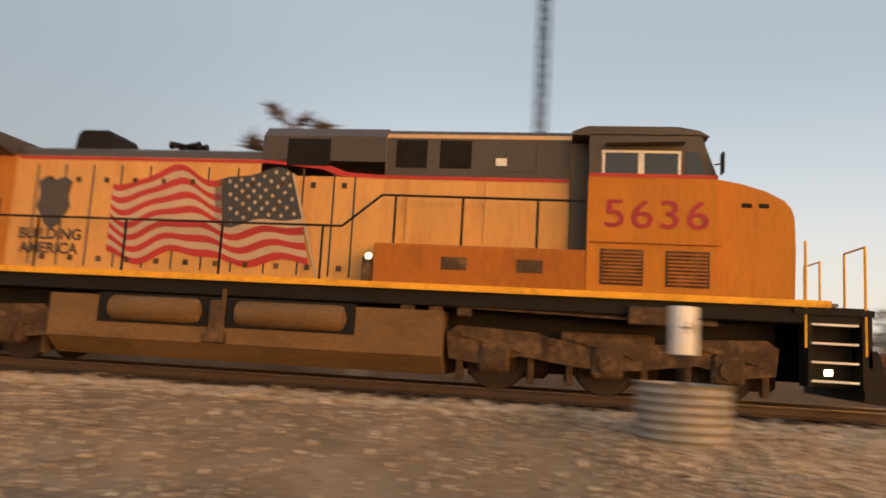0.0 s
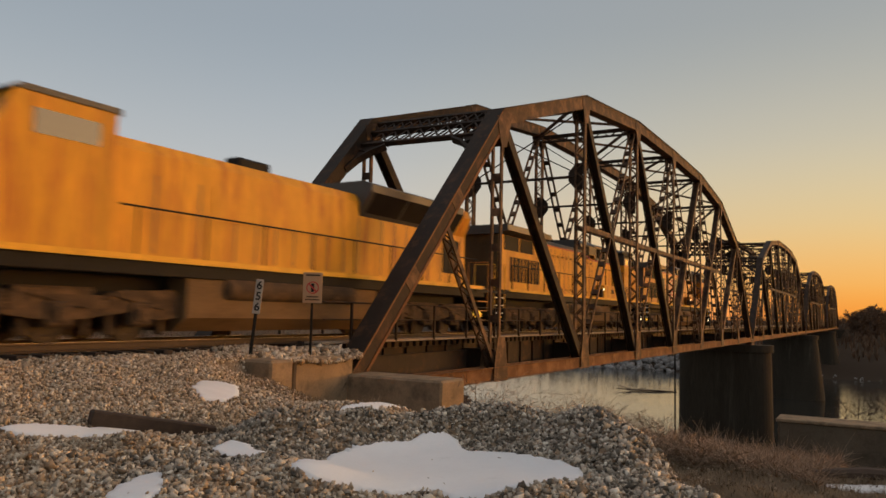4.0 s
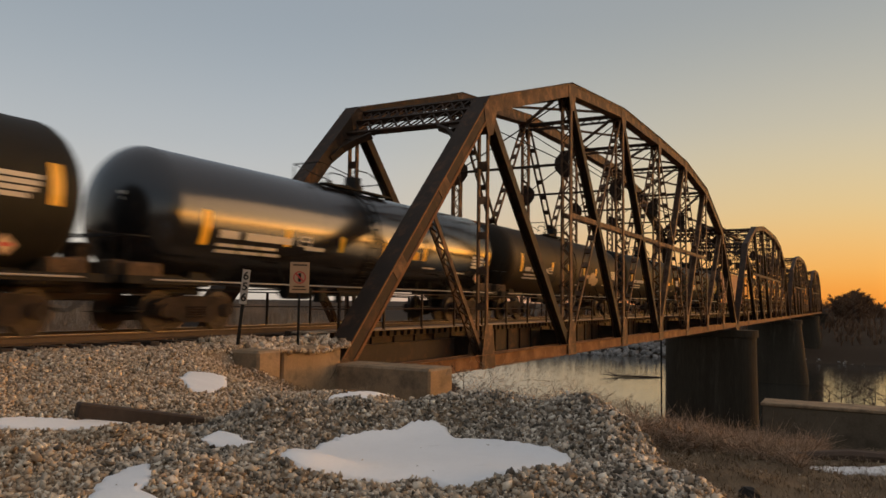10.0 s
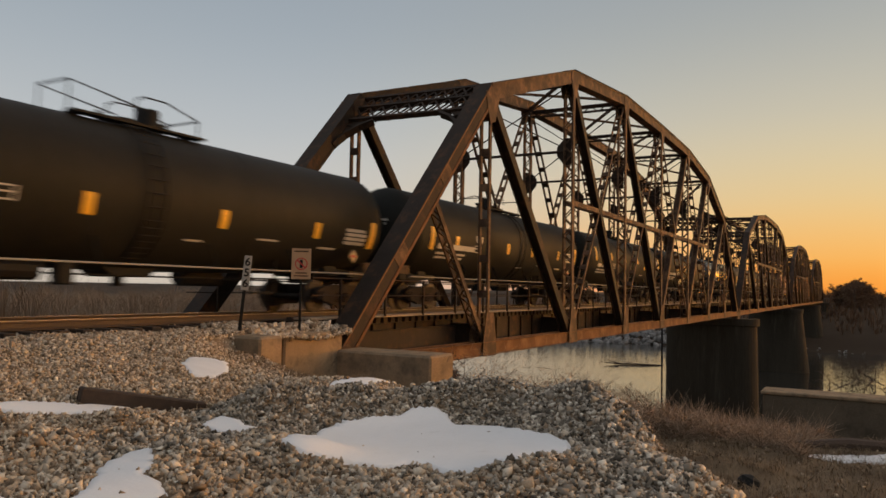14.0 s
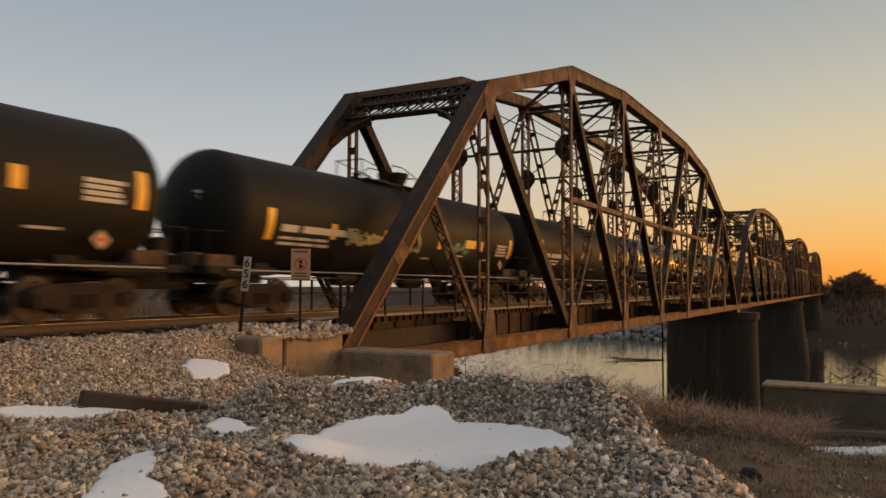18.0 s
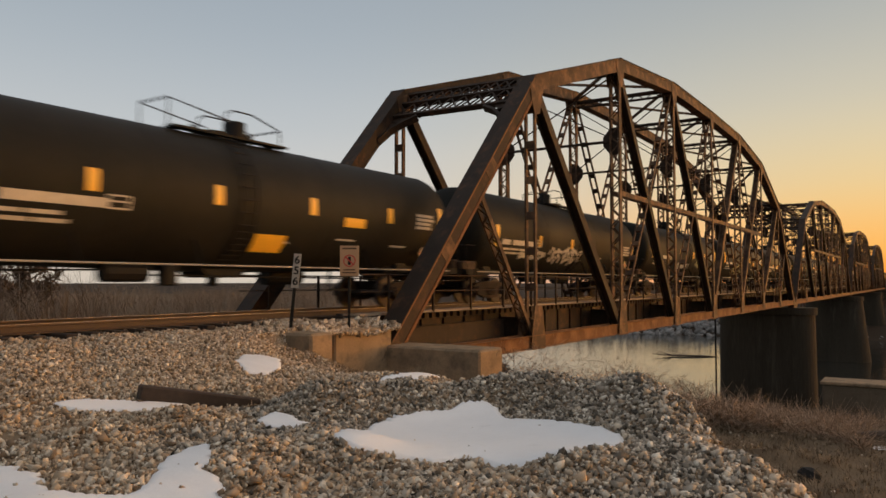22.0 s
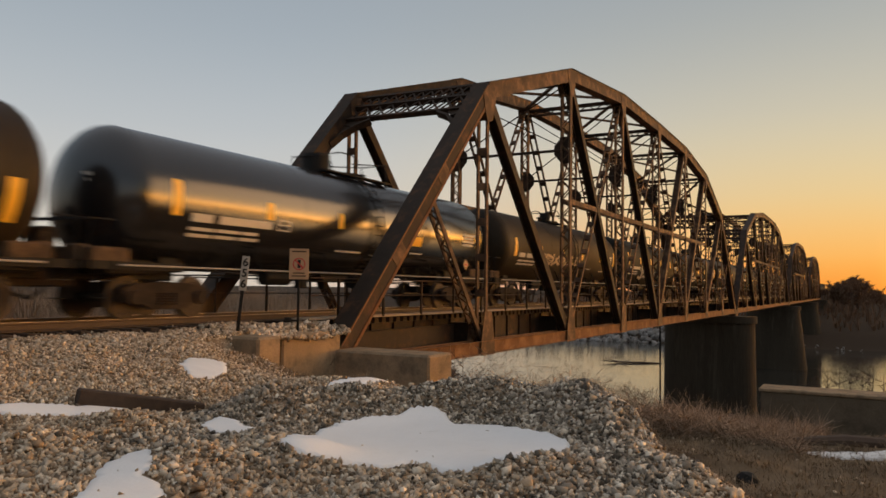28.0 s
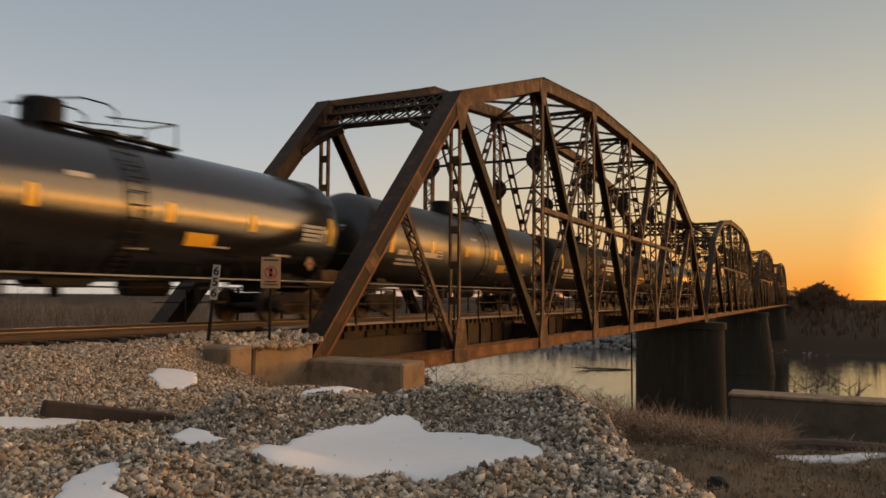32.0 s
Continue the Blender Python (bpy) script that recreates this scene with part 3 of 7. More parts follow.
def build_span():
    span = thing("truss_span", "rusty riveted steel through-truss railway bridge span with curved top chord", "bridge", "bridge spans", at=pose(X0, BRIDGE_Y, 0))
    L = [Vector((k * PANEL, 0, CHORD_Z)) for k in range(9)]
    flat = [Vector((k * PANEL, 0, CHORD_Z + HEIGHTS[k])) for k in range(9)]
    U = flat
    X, Y = Vector((1, 0, 0)), Vector((0, 1, 0))
    for s in (-1, 1):
        o = Vector((0, s * HALF, 0))
        # the far truss stands a little prouder
        U = [p + Vector((0, 0, 0.27 if s > 0 and p.z > 0 else 0)) for p in flat]
        # end posts and top chord: boxed channels with an overhanging cover plate
        for k in range(8):
            a, b = (L[0] if k == 0 else U[k]) + o, (L[8] if k == 7 else U[k + 1]) + o
            d = (b - a).normalized()
            up = d.cross(Vector((0, 1, 0)))
            if up.z < 0:
                up = -up
            name = "end_post" if k in (0, 7) else "top_chord"
            e = 0.0 if k in (0, 7) else 0.12
            # broad faces of end posts and far hip chord: shade by darker steel
            mem = part(name, Shape().beam(a - d * e, b + d * e, 0.50, 0.56, up, 0.012), "steel_shaded" if k in (0, 7) or (s > 0 and k == 1) else "steel_rust", span)
            part("cover_plate", Shape().beam(a + up * 0.292 - d * 0.1, b + up * 0.292 + d * 0.1, 0.64, 0.022, up), "steel_shaded", mem)
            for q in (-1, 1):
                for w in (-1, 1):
                    # end post edges: brighter rust stands for the light along them
                    part("flange_angle", Shape().beam(a + Y * q * 0.262 + up * w * 0.23, b + Y * q * 0.262 + up * w * 0.23, 0.02, 0.10, up), "steel_shaded" if s > 0 and k < 2 else "lit_chord_rust" if k in (0, 7) else "steel_rust", mem)
            if k in (0, 7):
                for t in (0.33, 0.62):
                    c = a.lerp(b, t)
                    for q in (-1, 1):
                        part("splice_plate", Shape().beam(c - d * 0.35 + Y * q * 0.258, c + d * 0.35 + Y * q * 0.258, 0.014, 0.5, up), "steel_rust", mem)
        # bottom chord: two channels with flanges
        for k in range(8):
            a, b = L[k] + o, L[k + 1] + o
            chord = part("bottom_chord", Shape().beam(a + Y * s * 0.19, b + Y * s * 0.19, 0.03, 0.46), "lit_chord_rust", span)
            part("inner_channel", Shape().beam(a - Y * s * 0.19, b - Y * s * 0.19, 0.03, 0.46), "lit_chord_rust", chord)
            for q in (-1, 1):
                for w in (-1, 1):
                    part("flange", Shape().beam(a + Y * q * 0.25 + Vector((0, 0, w * 0.22)), b + Y * q * 0.25 + Vector((0, 0, w * 0.22)), 0.10, 0.02), "lit_chord_rust", chord)
        # gusset plates at the joints
        for k in range(9):
            for q in (-1, 1):
                y = s * HALF + q * 0.275
                if 0 < k < 8:
                    g = [(-0.55, -0.26), (0.55, -0.26), (0.52, 0.25), (0.27, 1.25), (-0.27, 1.25), (-0.52, 0.25)]
                    part("gusset_plate", Shape().prism([(L[k].x + a, CHORD_Z + b) for a, b in g], y - 0.008, y + 0.008), "steel_rust", span)
                    g = [(-0.6, 0.2), (0.6, 0.2), (0.42, -0.45), (0.2, -1.0), (-0.2, -1.0), (-0.42, -0.45)]
                    rise = math.atan2(U[min(k + 1, 7)].z - U[max(k - 1, 1)].z, PANEL * (min(k + 1, 7) - max(k - 1, 1)))
                    g = [(a, b + a * math.tan(rise) - (0.12 if k in (1, 7) else 0)) for a, b in g]
                    part("gusset_plate", Shape().prism([(U[k].x + a, U[k].z + b) for a, b in g], y - 0.007, y + 0.007), "steel_rust", span)
                else:
                    g = [(-0.5, -0.3), (0.75, -0.3), (0.75, 0.3), (0.45, 0.6), (-0.3, 0.5)]
                    e = 1 if k == 0 else -1
                    part("gusset_plate", Shape().prism([(L[k].x + a * e, CHORD_Z + b) for a, b in g], y - 0.008, y + 0.008), "steel_rust", span)
        # posts
        for k in range(1, 8):
            a, b = L[k] + o, U[k] + o
            if k in (1, 7):
                laced(a, b - Vector((0, 0, 0.3)), 0.34, 0.07, 0.16, X, 1.1, span, "hip_vertical", battens=True)
            else:
                laced(a, b - Vector((0, 0, 0.3)), 0.40, 0.07, 0.30, X, 0.40, span, "post")
        # main diagonals, counters and sub-struts
        for a, b in ((1, 2), (2, 3), (3, 4), (7, 6), (6, 5), (5, 4)):
            p, q = U[a] + o, L[b] + o
            d = (q - p).normalized()
            up = d.cross(Y)
            # diagonals of the first half take the steel with painted-in shade
            tone = "steel_shaded" if a < 4 else "steel_rust"
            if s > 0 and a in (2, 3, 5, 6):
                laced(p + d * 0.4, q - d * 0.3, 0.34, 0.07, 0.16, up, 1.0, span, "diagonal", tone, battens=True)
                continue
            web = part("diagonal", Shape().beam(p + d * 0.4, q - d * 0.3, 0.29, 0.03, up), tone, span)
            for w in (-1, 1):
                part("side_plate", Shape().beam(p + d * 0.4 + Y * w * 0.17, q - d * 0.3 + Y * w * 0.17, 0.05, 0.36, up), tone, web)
        for a, b in ((2, 3), (3, 4), (6, 5), (5, 4)):
            laced(L[a] + o, U[b] + o, 0.30, 0.055, 0.14, (U[b] - L[a]).cross(Y).normalized(), 0.85, span, "counter_diagonal", battens=True)
        for e in (0, 1):
            xa = 4.75 if e == 0 else SPAN - 4.75
            za = CHORD_Z + 9.05 * 4.75 / PANEL
            xb = L[1 if e == 0 else 7] + o
            laced(Vector((xa, s * HALF, za)), xb, 0.27, 0.05, 0.18, (xb - Vector((xa, s * HALF, za))).cross(Y).normalized(), 0.32, span, "sub_strut")
        # level strut at mid height, and plates where the sway struts meet the posts
        zs = 4.75
        st = Shape()
        for w in (-1, 1):
            st.beam((2 * PANEL, s * HALF + w * 0.16, zs), (6 * PANEL, s * HALF + w * 0.16, zs), 0.05, 0.24)
        part("middle_strut", st, "steel_rust", span)
        for k in (2, 3, 4, 5, 6):
            pl = [(0.10, 0.62), (-0.22, 0.62), (-0.58, 0.22), (-0.58, -0.18), (-0.22, -0.62), (0.10, -0.62)]
            part("knee_gusset", Shape().prism([(s * (HALF + u), SWAY_Z + v) for u, v in pl], L[k].x - 0.015, L[k].x + 0.015, "x"), "steel_shaded", span)
    U = flat
    # portals
    for e in (0, 1):
        sx = 1 if e == 0 else -1
        bx = 0 if e == 0 else SPAN
        d = Vector((sx * PANEL, 0, 9.05)).normalized()
        top = Vector((bx + sx * PANEL, 0, CHORD_Z + 9.05)) + d * 0.05
        nrm = d.cross(Vector((0, 1, 0)))

        def at(y, down):
            return top - d * down + Vector((0, y, 0))
        w = HALF - 0.25
        fr = Shape()
        for down, thick in ((-0.34, 0.12), (0.30, 0.10), (1.10, 0.10)):
            fr.beam(at(-w, down), at(w, down) + Vector((0, 0, 0.08)), thick, 0.20, nrm)
        portal = part("portal_frame", fr, "steel_shaded", span)
        lace = Shape()
        for lo, hi, n in ((-0.32, 0.30, 13), (0.30, 1.10, 9)):
            for k in range(n):
                y0, y1 = -w + 2 * w * k / n, -w + 2 * w * (k + 1) / n
                for f in (-0.07, 0.07):
                    for u, v in ((lo, hi), (hi, lo)):
                        lace.beam(at(y0, u) + nrm * f, at(y1, v) + nrm * f, 0.07, 0.03, nrm)
        part("portal_lacing", lace, "steel_shaded", portal)
        for s in (-1, 1):
            kn = Shape()
            bend = [(s * w, 2.55), (s * (w - 0.22), 1.95), (s * (w - 0.62), 1.52), (s * (w - 1.15), 1.20)]
            for u, v in zip(bend, bend[1:]):
                kn.beam(at(*u), at(*v), 0.11, 0.26, nrm)
            kn.beam(at(s * (w + 0.05), 1.28), at(s * (w - 0.62), 1.52), 0.07, 0.12, nrm)
            part("knee_brace", kn, "steel_shaded", portal)
            web = [at(s * (w + 0.1), 1.9), at(s * (w - 0.30), 1.55), at(s * (w - 0.75), 1.20), at(s * (w - 0.62), 0.85), at(s * (w - 0.2), 0.62), at(s * (w + 0.1), 0.75)]
            n = len(web)
            part("knee_plate", Shape().add([q + nrm * f for f in (-0.02, 0.02) for q in web], [tuple(range(n)), tuple(reversed(range(n, 2 * n)))] + [(k, (k + 1) % n, n + (k + 1) % n, n + k) for k in range(n)]), "steel_shaded", portal)
    # sway frames, top struts and laterals
    for k in range(2, 7):
        z = U[k].z - 0.05
        fr = Shape()
        for f in (-1, 1):
            fr.beam((L[k].x + f * 0.11, -HALF, z), (L[k].x + f * 0.11, HALF, z), 0.06, 0.07)
            fr.beam((L[k].x + f * 0.11, -HALF, z - 0.34), (L[k].x + f * 0.11, HALF, z - 0.34), 0.06, 0.07)
        frame_part = part("sway_frame", fr, "steel_shaded", span)
        part("sway_strut", Shape().box((L[k].x, 0, SWAY_Z), (0.16, 2 * HALF, 0.11), ch=0.02), "steel_shaded", span)
        la = Shape()
        for n in range(12):
            y0, y1 = -HALF + 2 * HALF * n / 12, -HALF + 2 * HALF * (n + 1) / 12
            la.beam((L[k].x + 0.14, y0, z - (0.34 if n % 2 else 0)), (L[k].x + 0.14, y1, z - (0 if n % 2 else 0.34)), 0.05, 0.05)
        for s in (-1, 1):
            la.beam((L[k].x, s * HALF, z - 0.34), (L[k].x, -s * HALF, SWAY_Z + 0.05), 0.045, 0.05)
        part("sway_lacing", la, "steel_shaded", frame_part)
    for k in range(1, 7):
        for s in (-1, 1):
            a, b = U[k] + Vector((0, s * HALF, 0.05)), U[k + 1] + Vector((0, -s * HALF, 0.05))
            laced(a, b, 0.13, 0.045, 0.10, (0, 0, 1), 0.55, span, "top_lateral", "steel_rust")
    for k in range(1, 8):
        part("top_strut", Shape().beam(U[k] + Vector((0, -HALF, -0.1)), U[k] + Vector((0, HALF, -0.1)), 0.14, 0.20), "steel_shaded", span)
    # floor: cross beams, stringers, deck ties, walkway and its railing
    for k in range(9):
        fb = Shape().box((L[k].x, 0, -0.98), (0.03, 2 * HALF, 1.0))
        for z in (-0.49, -1.47):
            fb.box((L[k].x, 0, z), (0.34, 2 * HALF, 0.03))
        # floor steel is darkened by colour for the shade under the deck
        part("floor_beam", fb, "steel_shaded", span)
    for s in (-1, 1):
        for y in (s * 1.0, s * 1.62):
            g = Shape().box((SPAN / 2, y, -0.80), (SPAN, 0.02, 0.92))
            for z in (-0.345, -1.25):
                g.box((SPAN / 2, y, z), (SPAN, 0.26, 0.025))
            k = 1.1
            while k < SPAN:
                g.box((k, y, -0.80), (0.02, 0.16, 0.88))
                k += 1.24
            part("stringer", g, "steel_shaded", span)
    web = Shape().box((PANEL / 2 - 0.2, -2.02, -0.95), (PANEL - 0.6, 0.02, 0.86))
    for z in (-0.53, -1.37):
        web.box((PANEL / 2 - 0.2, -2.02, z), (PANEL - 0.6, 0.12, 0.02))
    part("fascia_plate", web, "steel_shaded", span, "rust-brown plate below the walkway")
    tie = Shape().box((0, 0, 0), (0.22, 3.3, 0.16)).mesh("deck_tie")
    for k in range(int(SPAN / 0.40)):
        part("deck_tie", tie, "tie", span, at=pose(0.15 + 0.40 * k, -0.11, -0.25))
    for s in (-1, 1):
        part("guard_timber", Shape().box((SPAN / 2, s * 1.52, -0.12), (SPAN, 0.16, 0.10)), "tie", span)
        wk = Shape()
        for k in range(3):
            wk.box((SPAN / 2, s * (1.76 + 0.20 * k), -0.10), (SPAN, 0.18, 0.045))
        part("walkway", wk, "plank" if s < 0 else "tie", span, "weather-bleached walkway planks")
        x = 1.2
        while x < SPAN:
            part("railing_post", Shape().box((x, s * 2.25, 0.42), (0.06, 0.06, 1.05)), "steel_shaded", span)
            x += PANEL / 4
        part("handrail", Shape().tube((0, s * 2.25, 0.95), (SPAN, s * 2.25, 0.95), 0.022, 6).tube((0, s * 2.25, 0.5), (SPAN, s * 2.25, 0.5), 0.018, 6), "steel_shaded", span)
    for s in (-1, 1):
        for x in (0, SPAN):
            part("bearing_shoe", Shape().prism([(x - 0.45, -1.85), (x + 0.45, -1.85), (x + 0.22, -1.45), (x - 0.22, -1.45)], s * HALF - 0.3, s * HALF + 0.3), "steel_rust", span)
    return span


first_span = build_span()
for k in range(1, 4):
    copy_thing(first_span, pose(X0 + k * PITCH, BRIDGE_Y, 0))


# ---- masonry ----
def pier_shape(x, top, foot, half_y=4.65, half_x=1.45, taper=0.045):
    s = Shape()
    rings = []
    for z, grow in ((foot, taper * (top - foot)), (top - 0.75, 0.0), (top - 0.72, 0.22), (top, 0.22)):
        hx, hy = half_x + grow, half_y + grow
        ring = []
        for k in range(28):
            a = 2 * math.pi * (k + 0.5) / 28
            cx, cy = math.cos(a), math.sin(a)
            ring.append((x + hx * cx, TY - 0.1 + math.copysign(hy - hx, cy) + hx * cy, z))
        rings.append(ring)
    vs = [p for r in rings for p in r]
    fs = [(i * 28 + k, i * 28 + (k + 1) % 28, (i + 1) * 28 + (k + 1) % 28, (i + 1) * 28 + k) for i in range(3) for k in range(28)]
    fs += [tuple(reversed(range(28))), tuple(range(84, 112))]
    return s.add(vs, fs)


def build_masonry():
    for k in range(1, 5):
        x = X0 + k * PITCH - 0.52
        p = thing("pier", "tall stained concrete bridge pier with rounded ends, darkened for shade", "bridge pier", "bridge piers", at=pose(0, 0, 0))
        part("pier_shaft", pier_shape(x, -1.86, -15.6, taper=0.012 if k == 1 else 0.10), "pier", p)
        if k == 1:
            part("gauge_pipe", Shape().tube((x - 1.5, TY + 4.75, -1.9), (x - 1.5, TY + 4.75, -14.0), 0.09, 8), "black", p, "thin vertical pipe down the pier")
    a = thing("abutment", "weathered concrete bridge abutment topped with ballast", "abutment", kind="structure")
    part("backwall", Shape().box((13.93, 14.2, -1.24), (2.14, 6.0, 1.76), ch=0.04), "concrete", a)
    part("bridge_seat", Shape().box((15.2, 14.2, -3.0), (2.2, 6.4, 2.28), ch=0.04), "concrete", a)
    part("wing_block", Shape().box((15.35, 10.05, -1.72), (1.12, 3.0, 1.82), ch=0.05), "concrete", a)
    part("curb_block", Shape().box((11.72, 11.1, -0.74), (0.70, 1.1, 0.86), ch=0.05), "concrete", a)
    w = thing("concrete_wall", "old grey concrete retaining wall on the river bank", "wall", kind="structure")
    # shaded face and lit top are set apart by two concrete colours
    part("wall_body", Shape().box((26.6, -3.2, -3.8), (1.2, 11.9, 2.8), ch=0.06), "wall_shaded", w)
    part("wall_cap", Shape().box((26.6, -3.2, -2.38), (1.3, 12.0, 0.10), ch=0.02), "concrete", w)


build_masonry()


# ---- rolling stock ----
def girth(x, z, r):
    """Half the width of a tank whose belly falls towards its middle, at height z over its axis."""
    if z < 0:
        z = z / (1 + 0.14 * max(0, 1 - abs(x) / 7.8) / r)
    return math.sqrt(max(r * r - z * z, 0.01))


def patch(x0, x1, z0, z1, r, zc, side=-1, lift=0.005, n=4):
    """A thin curved sheet that lies on a tank of radius r about height zc."""
    s = Shape()
    vs, fs = [], []
    for k in range(n + 1):
        z = z0 + (z1 - z0) * k / n - zc
        for x in (x0, x1):
            y = girth(x, z, r)
            vs.append((x, side * (y + lift * y / r), zc + z * (1 + lift / r)))
            vs.append((x, side * (y - 0.01), zc + z * 0.993))
    for k in range(n):
        a = 4 * k
        fs += [(a, a + 2, a + 6, a + 4), (a, a + 4, a + 5, a + 1), (a + 2, a + 3, a + 7, a + 6)]
    fs += [(0, 1, 3, 2), (4 * n, 4 * n + 2, 4 * n + 3, 4 * n + 1)]
    return s.add(vs, fs)


def wheelset(parent, x, r, keyed):
    """An axle with two flanged, spoked-looking wheels, turning as the train runs."""
    s = Shape().tube((0, -0.9, 0), (0, 0.9, 0), 0.08, 10)
    for k in (-1, 1):
        y = k * 0.755
        s.turned([(y - 0.07, 0.10), (y - 0.06, r * 0.72), (y - 0.075, r * 0.78), (y - 0.07 if k > 0 else y - 0.065, r + (0.025 if k > 0 else 0)), (y - 0.045 * (1 if k > 0 else -1), r), (y + 0.065, r + (0.025 if k < 0 else 0)), (y + 0.07, r * 0.78), (y + 0.05, r * 0.70), (y + 0.07, 0.10)], "y", 20)
        for a in range(5):
            c, d = math.cos(a * 1.2566), math.sin(a * 1.2566)
            s.box((c * r * 0.45, y, d * r * 0.45), (0.10, 0.15, 0.10))
    w = part("wheelset", s, "wheel", parent)
    w.matrix_basis = pose(x, 0, r)
    keyed.append((w, x, r))
    return w


def freight_bogie(parent, x, keyed):
    b = new("bogie")
    b.parent = parent
    b.matrix_basis = pose(x, 0, 0)
    for s in (-1, 1):
        y = s * 1.0
        out = [(-1.15, 0.62), (-0.95, 0.72), (-0.45, 0.78), (0.45, 0.78), (0.95, 0.72), (1.15, 0.62), (1.15, 0.38), (0.75, 0.36), (0.42, 0.20), (-0.42, 0.20), (-0.75, 0.36), (-1.15, 0.38)]
        fr = Shape().prism(out, y - 0.08, y + 0.08)
        for e in (-1, 1):
            fr.tube((e * 0.89, y - 0.05, 0.457), (e * 0.89, y + s * 0.17, 0.457), 0.16, 10)
        part("side_frame", fr, "bogie", b)
        sp = Shape()
        for e in (-0.18, 0, 0.18):
            for k in range(5):
                sp.tube((e, y + s * 0.09, 0.30 + 0.055 * k), (e, y + s * 0.09, 0.335 + 0.055 * k), 0.075, 8)
        part("spring_nest", sp, "bogie", b)
    part("bolster", Shape().box((0, 0, 0.66), (0.42, 2.1, 0.28), ch=0.03).tube((0, 0, 0.75), (0, 0, 1.0), 0.2, 12), "bogie", b)
    for e in (-0.89, 0.89):
        wheelset(b, e, 0.457, keyed)
    return b


def coupler(parent, x, e):
    part("coupler", Shape().box((x - e * 0.35, 0, 0.86), (0.7, 0.16, 0.18), ch=0.02).box((x - e * 0.06, 0.06 * e, 0.86), (0.26, 0.30, 0.28), ch=0.04), "under", parent)
    part("air_hose", Shape().pipe([(x - e * 0.5, 0.35, 0.8), (x - e * 0.3, 0.35, 0.55), (x - e * 0.05, 0.3, 0.42)], 0.03), "black", parent)


TANK_R, TANK_Z = 1.52, 2.635


def build_tank(paint, label, keyed, dome="round", seed=0, turned_round=False):
    def fx(u):
        return -0.94 * u if turned_round else 0.87 + u
    rnd = random.Random(seed)
    car = thing("tank_car", label, "tank car", "tank cars of the train")
    hl = 7.8
    prof = []
    for k in range(9):
        a = math.pi / 2 * k / 8
        prof.append((-hl - 0.78 * math.cos(a), max(0.02, TANK_R * math.sin(a) ** 0.9)))
    full = [(x + 0.22, r) for x, r in prof] + [(-hl * 0.34, TANK_R), (0, TANK_R), (hl * 0.34, TANK_R)] + [(-x, r) for x, r in reversed(prof)]
    shell = part("tank_shell", Shape().turned(full, "x", 48, (0, 0, TANK_Z)), paint, car, smooth=True)
    for x in (0.22 - hl, -hl / 3, hl / 3, hl):
        part("weld_seam", Shape().turned([(x - 0.012, TANK_R + 0.001), (x - 0.006, TANK_R + 0.006), (x + 0.006, TANK_R + 0.006), (x + 0.012, TANK_R + 0.001)], "x", 48, (0, 0, TANK_Z)), paint, shell, smooth=True)
    # the belly falls gently towards the outlet
    for ob in [shell] + list(shell.children):
        for v in ob.data.vertices:
            v.co.z -= 0.14 * max(0, 1 - abs(v.co.x) / hl) * max(0, TANK_Z - v.co.z) / TANK_R
    # sills, draft gear and saddles
    for e in (-1, 1):
        sill = Shape().box((e * 7.35, 0, 0.98), (3.0, 0.55, 0.34), ch=0.03)
        part("stub_sill", sill, "black", car)
        part("saddle", Shape().prism([(e * 6.45 - 0.25, 1.1), (e * 6.45 + 0.25, 1.1), (e * 6.45 + 0.25, 1.95), (e * 6.45 - 0.25, 1.95)], -0.80, 0.80), "black", car)
        part("cradle", Shape().box((e * 7.0, 0, 1.22), (2.3, 1.3, 0.42), ch=0.04).box((e * 7.7, 0, 1.02), (1.2, 2.3, 0.18), ch=0.03), "black", car)
        for s in (-1, 1):
            part("side_sill", Shape().box((e * 7.7, s * 1.36, 1.10), (2.3, 0.05, 0.16)), "black", car)
        part("end_platform", Shape().box((e * 8.45, 0, 1.16), (0.85, 2.7, 0.06)).box((e * 8.86, 0, 1.10), (0.06, 2.9, 0.14)), "black", car)
        for s in (-1, 1):
            part("end_rail", Shape().pipe([(e * 8.84, s * 1.38, 1.1), (e * 8.84, s * 1.38, 2.0), (e * 8.30, s * 1.38, 2.0)], 0.018), "black", car)
            st = Shape().pipe([(e * 8.30, s * 1.40, 1.2), (e * 8.30, s * 1.40, 0.46), (e * 8.75, s * 1.40, 0.46), (e * 8.75, s * 1.40, 1.2)], 0.016)
            part("sill_step", st.box((e * 8.52, s * 1.40, 0.80), (0.46, 0.06, 0.025)), "black", car)
        part("end_bulkhead", Shape().box((e * 8.15, 0, 1.30), (0.9, 2.2, 0.36), ch=0.04).box((e * 8.6, 0.55, 1.55), (0.35, 0.6, 0.7), ch=0.04).box((e * 8.6, -0.6, 1.35), (0.3, 0.5, 0.35), ch=0.04), "under", car)
        part("draft_sill", Shape().box((e * 8.75, 0, 0.86), (0.9, 0.42, 0.40), ch=0.03), "bogie", car)
        part("end_cross_rail", Shape().tube((e * 8.86, -1.3, 2.0), (e * 8.86, 1.3, 2.0), 0.018, 6), "black", car)
        coupler(car, e * 9.02, e)
        freight_bogie(car, e * 6.7, keyed)
    part("brake_wheel", Shape().turned([(0, 0.02), (0.01, 0.26), (0.03, 0.28), (0.05, 0.26), (0.04, 0.02)], "x", 16, (-8.84, 0.7, 2.1)).box((-8.8, 0.7, 1.6), (0.08, 0.1, 0.95)), "black", car)
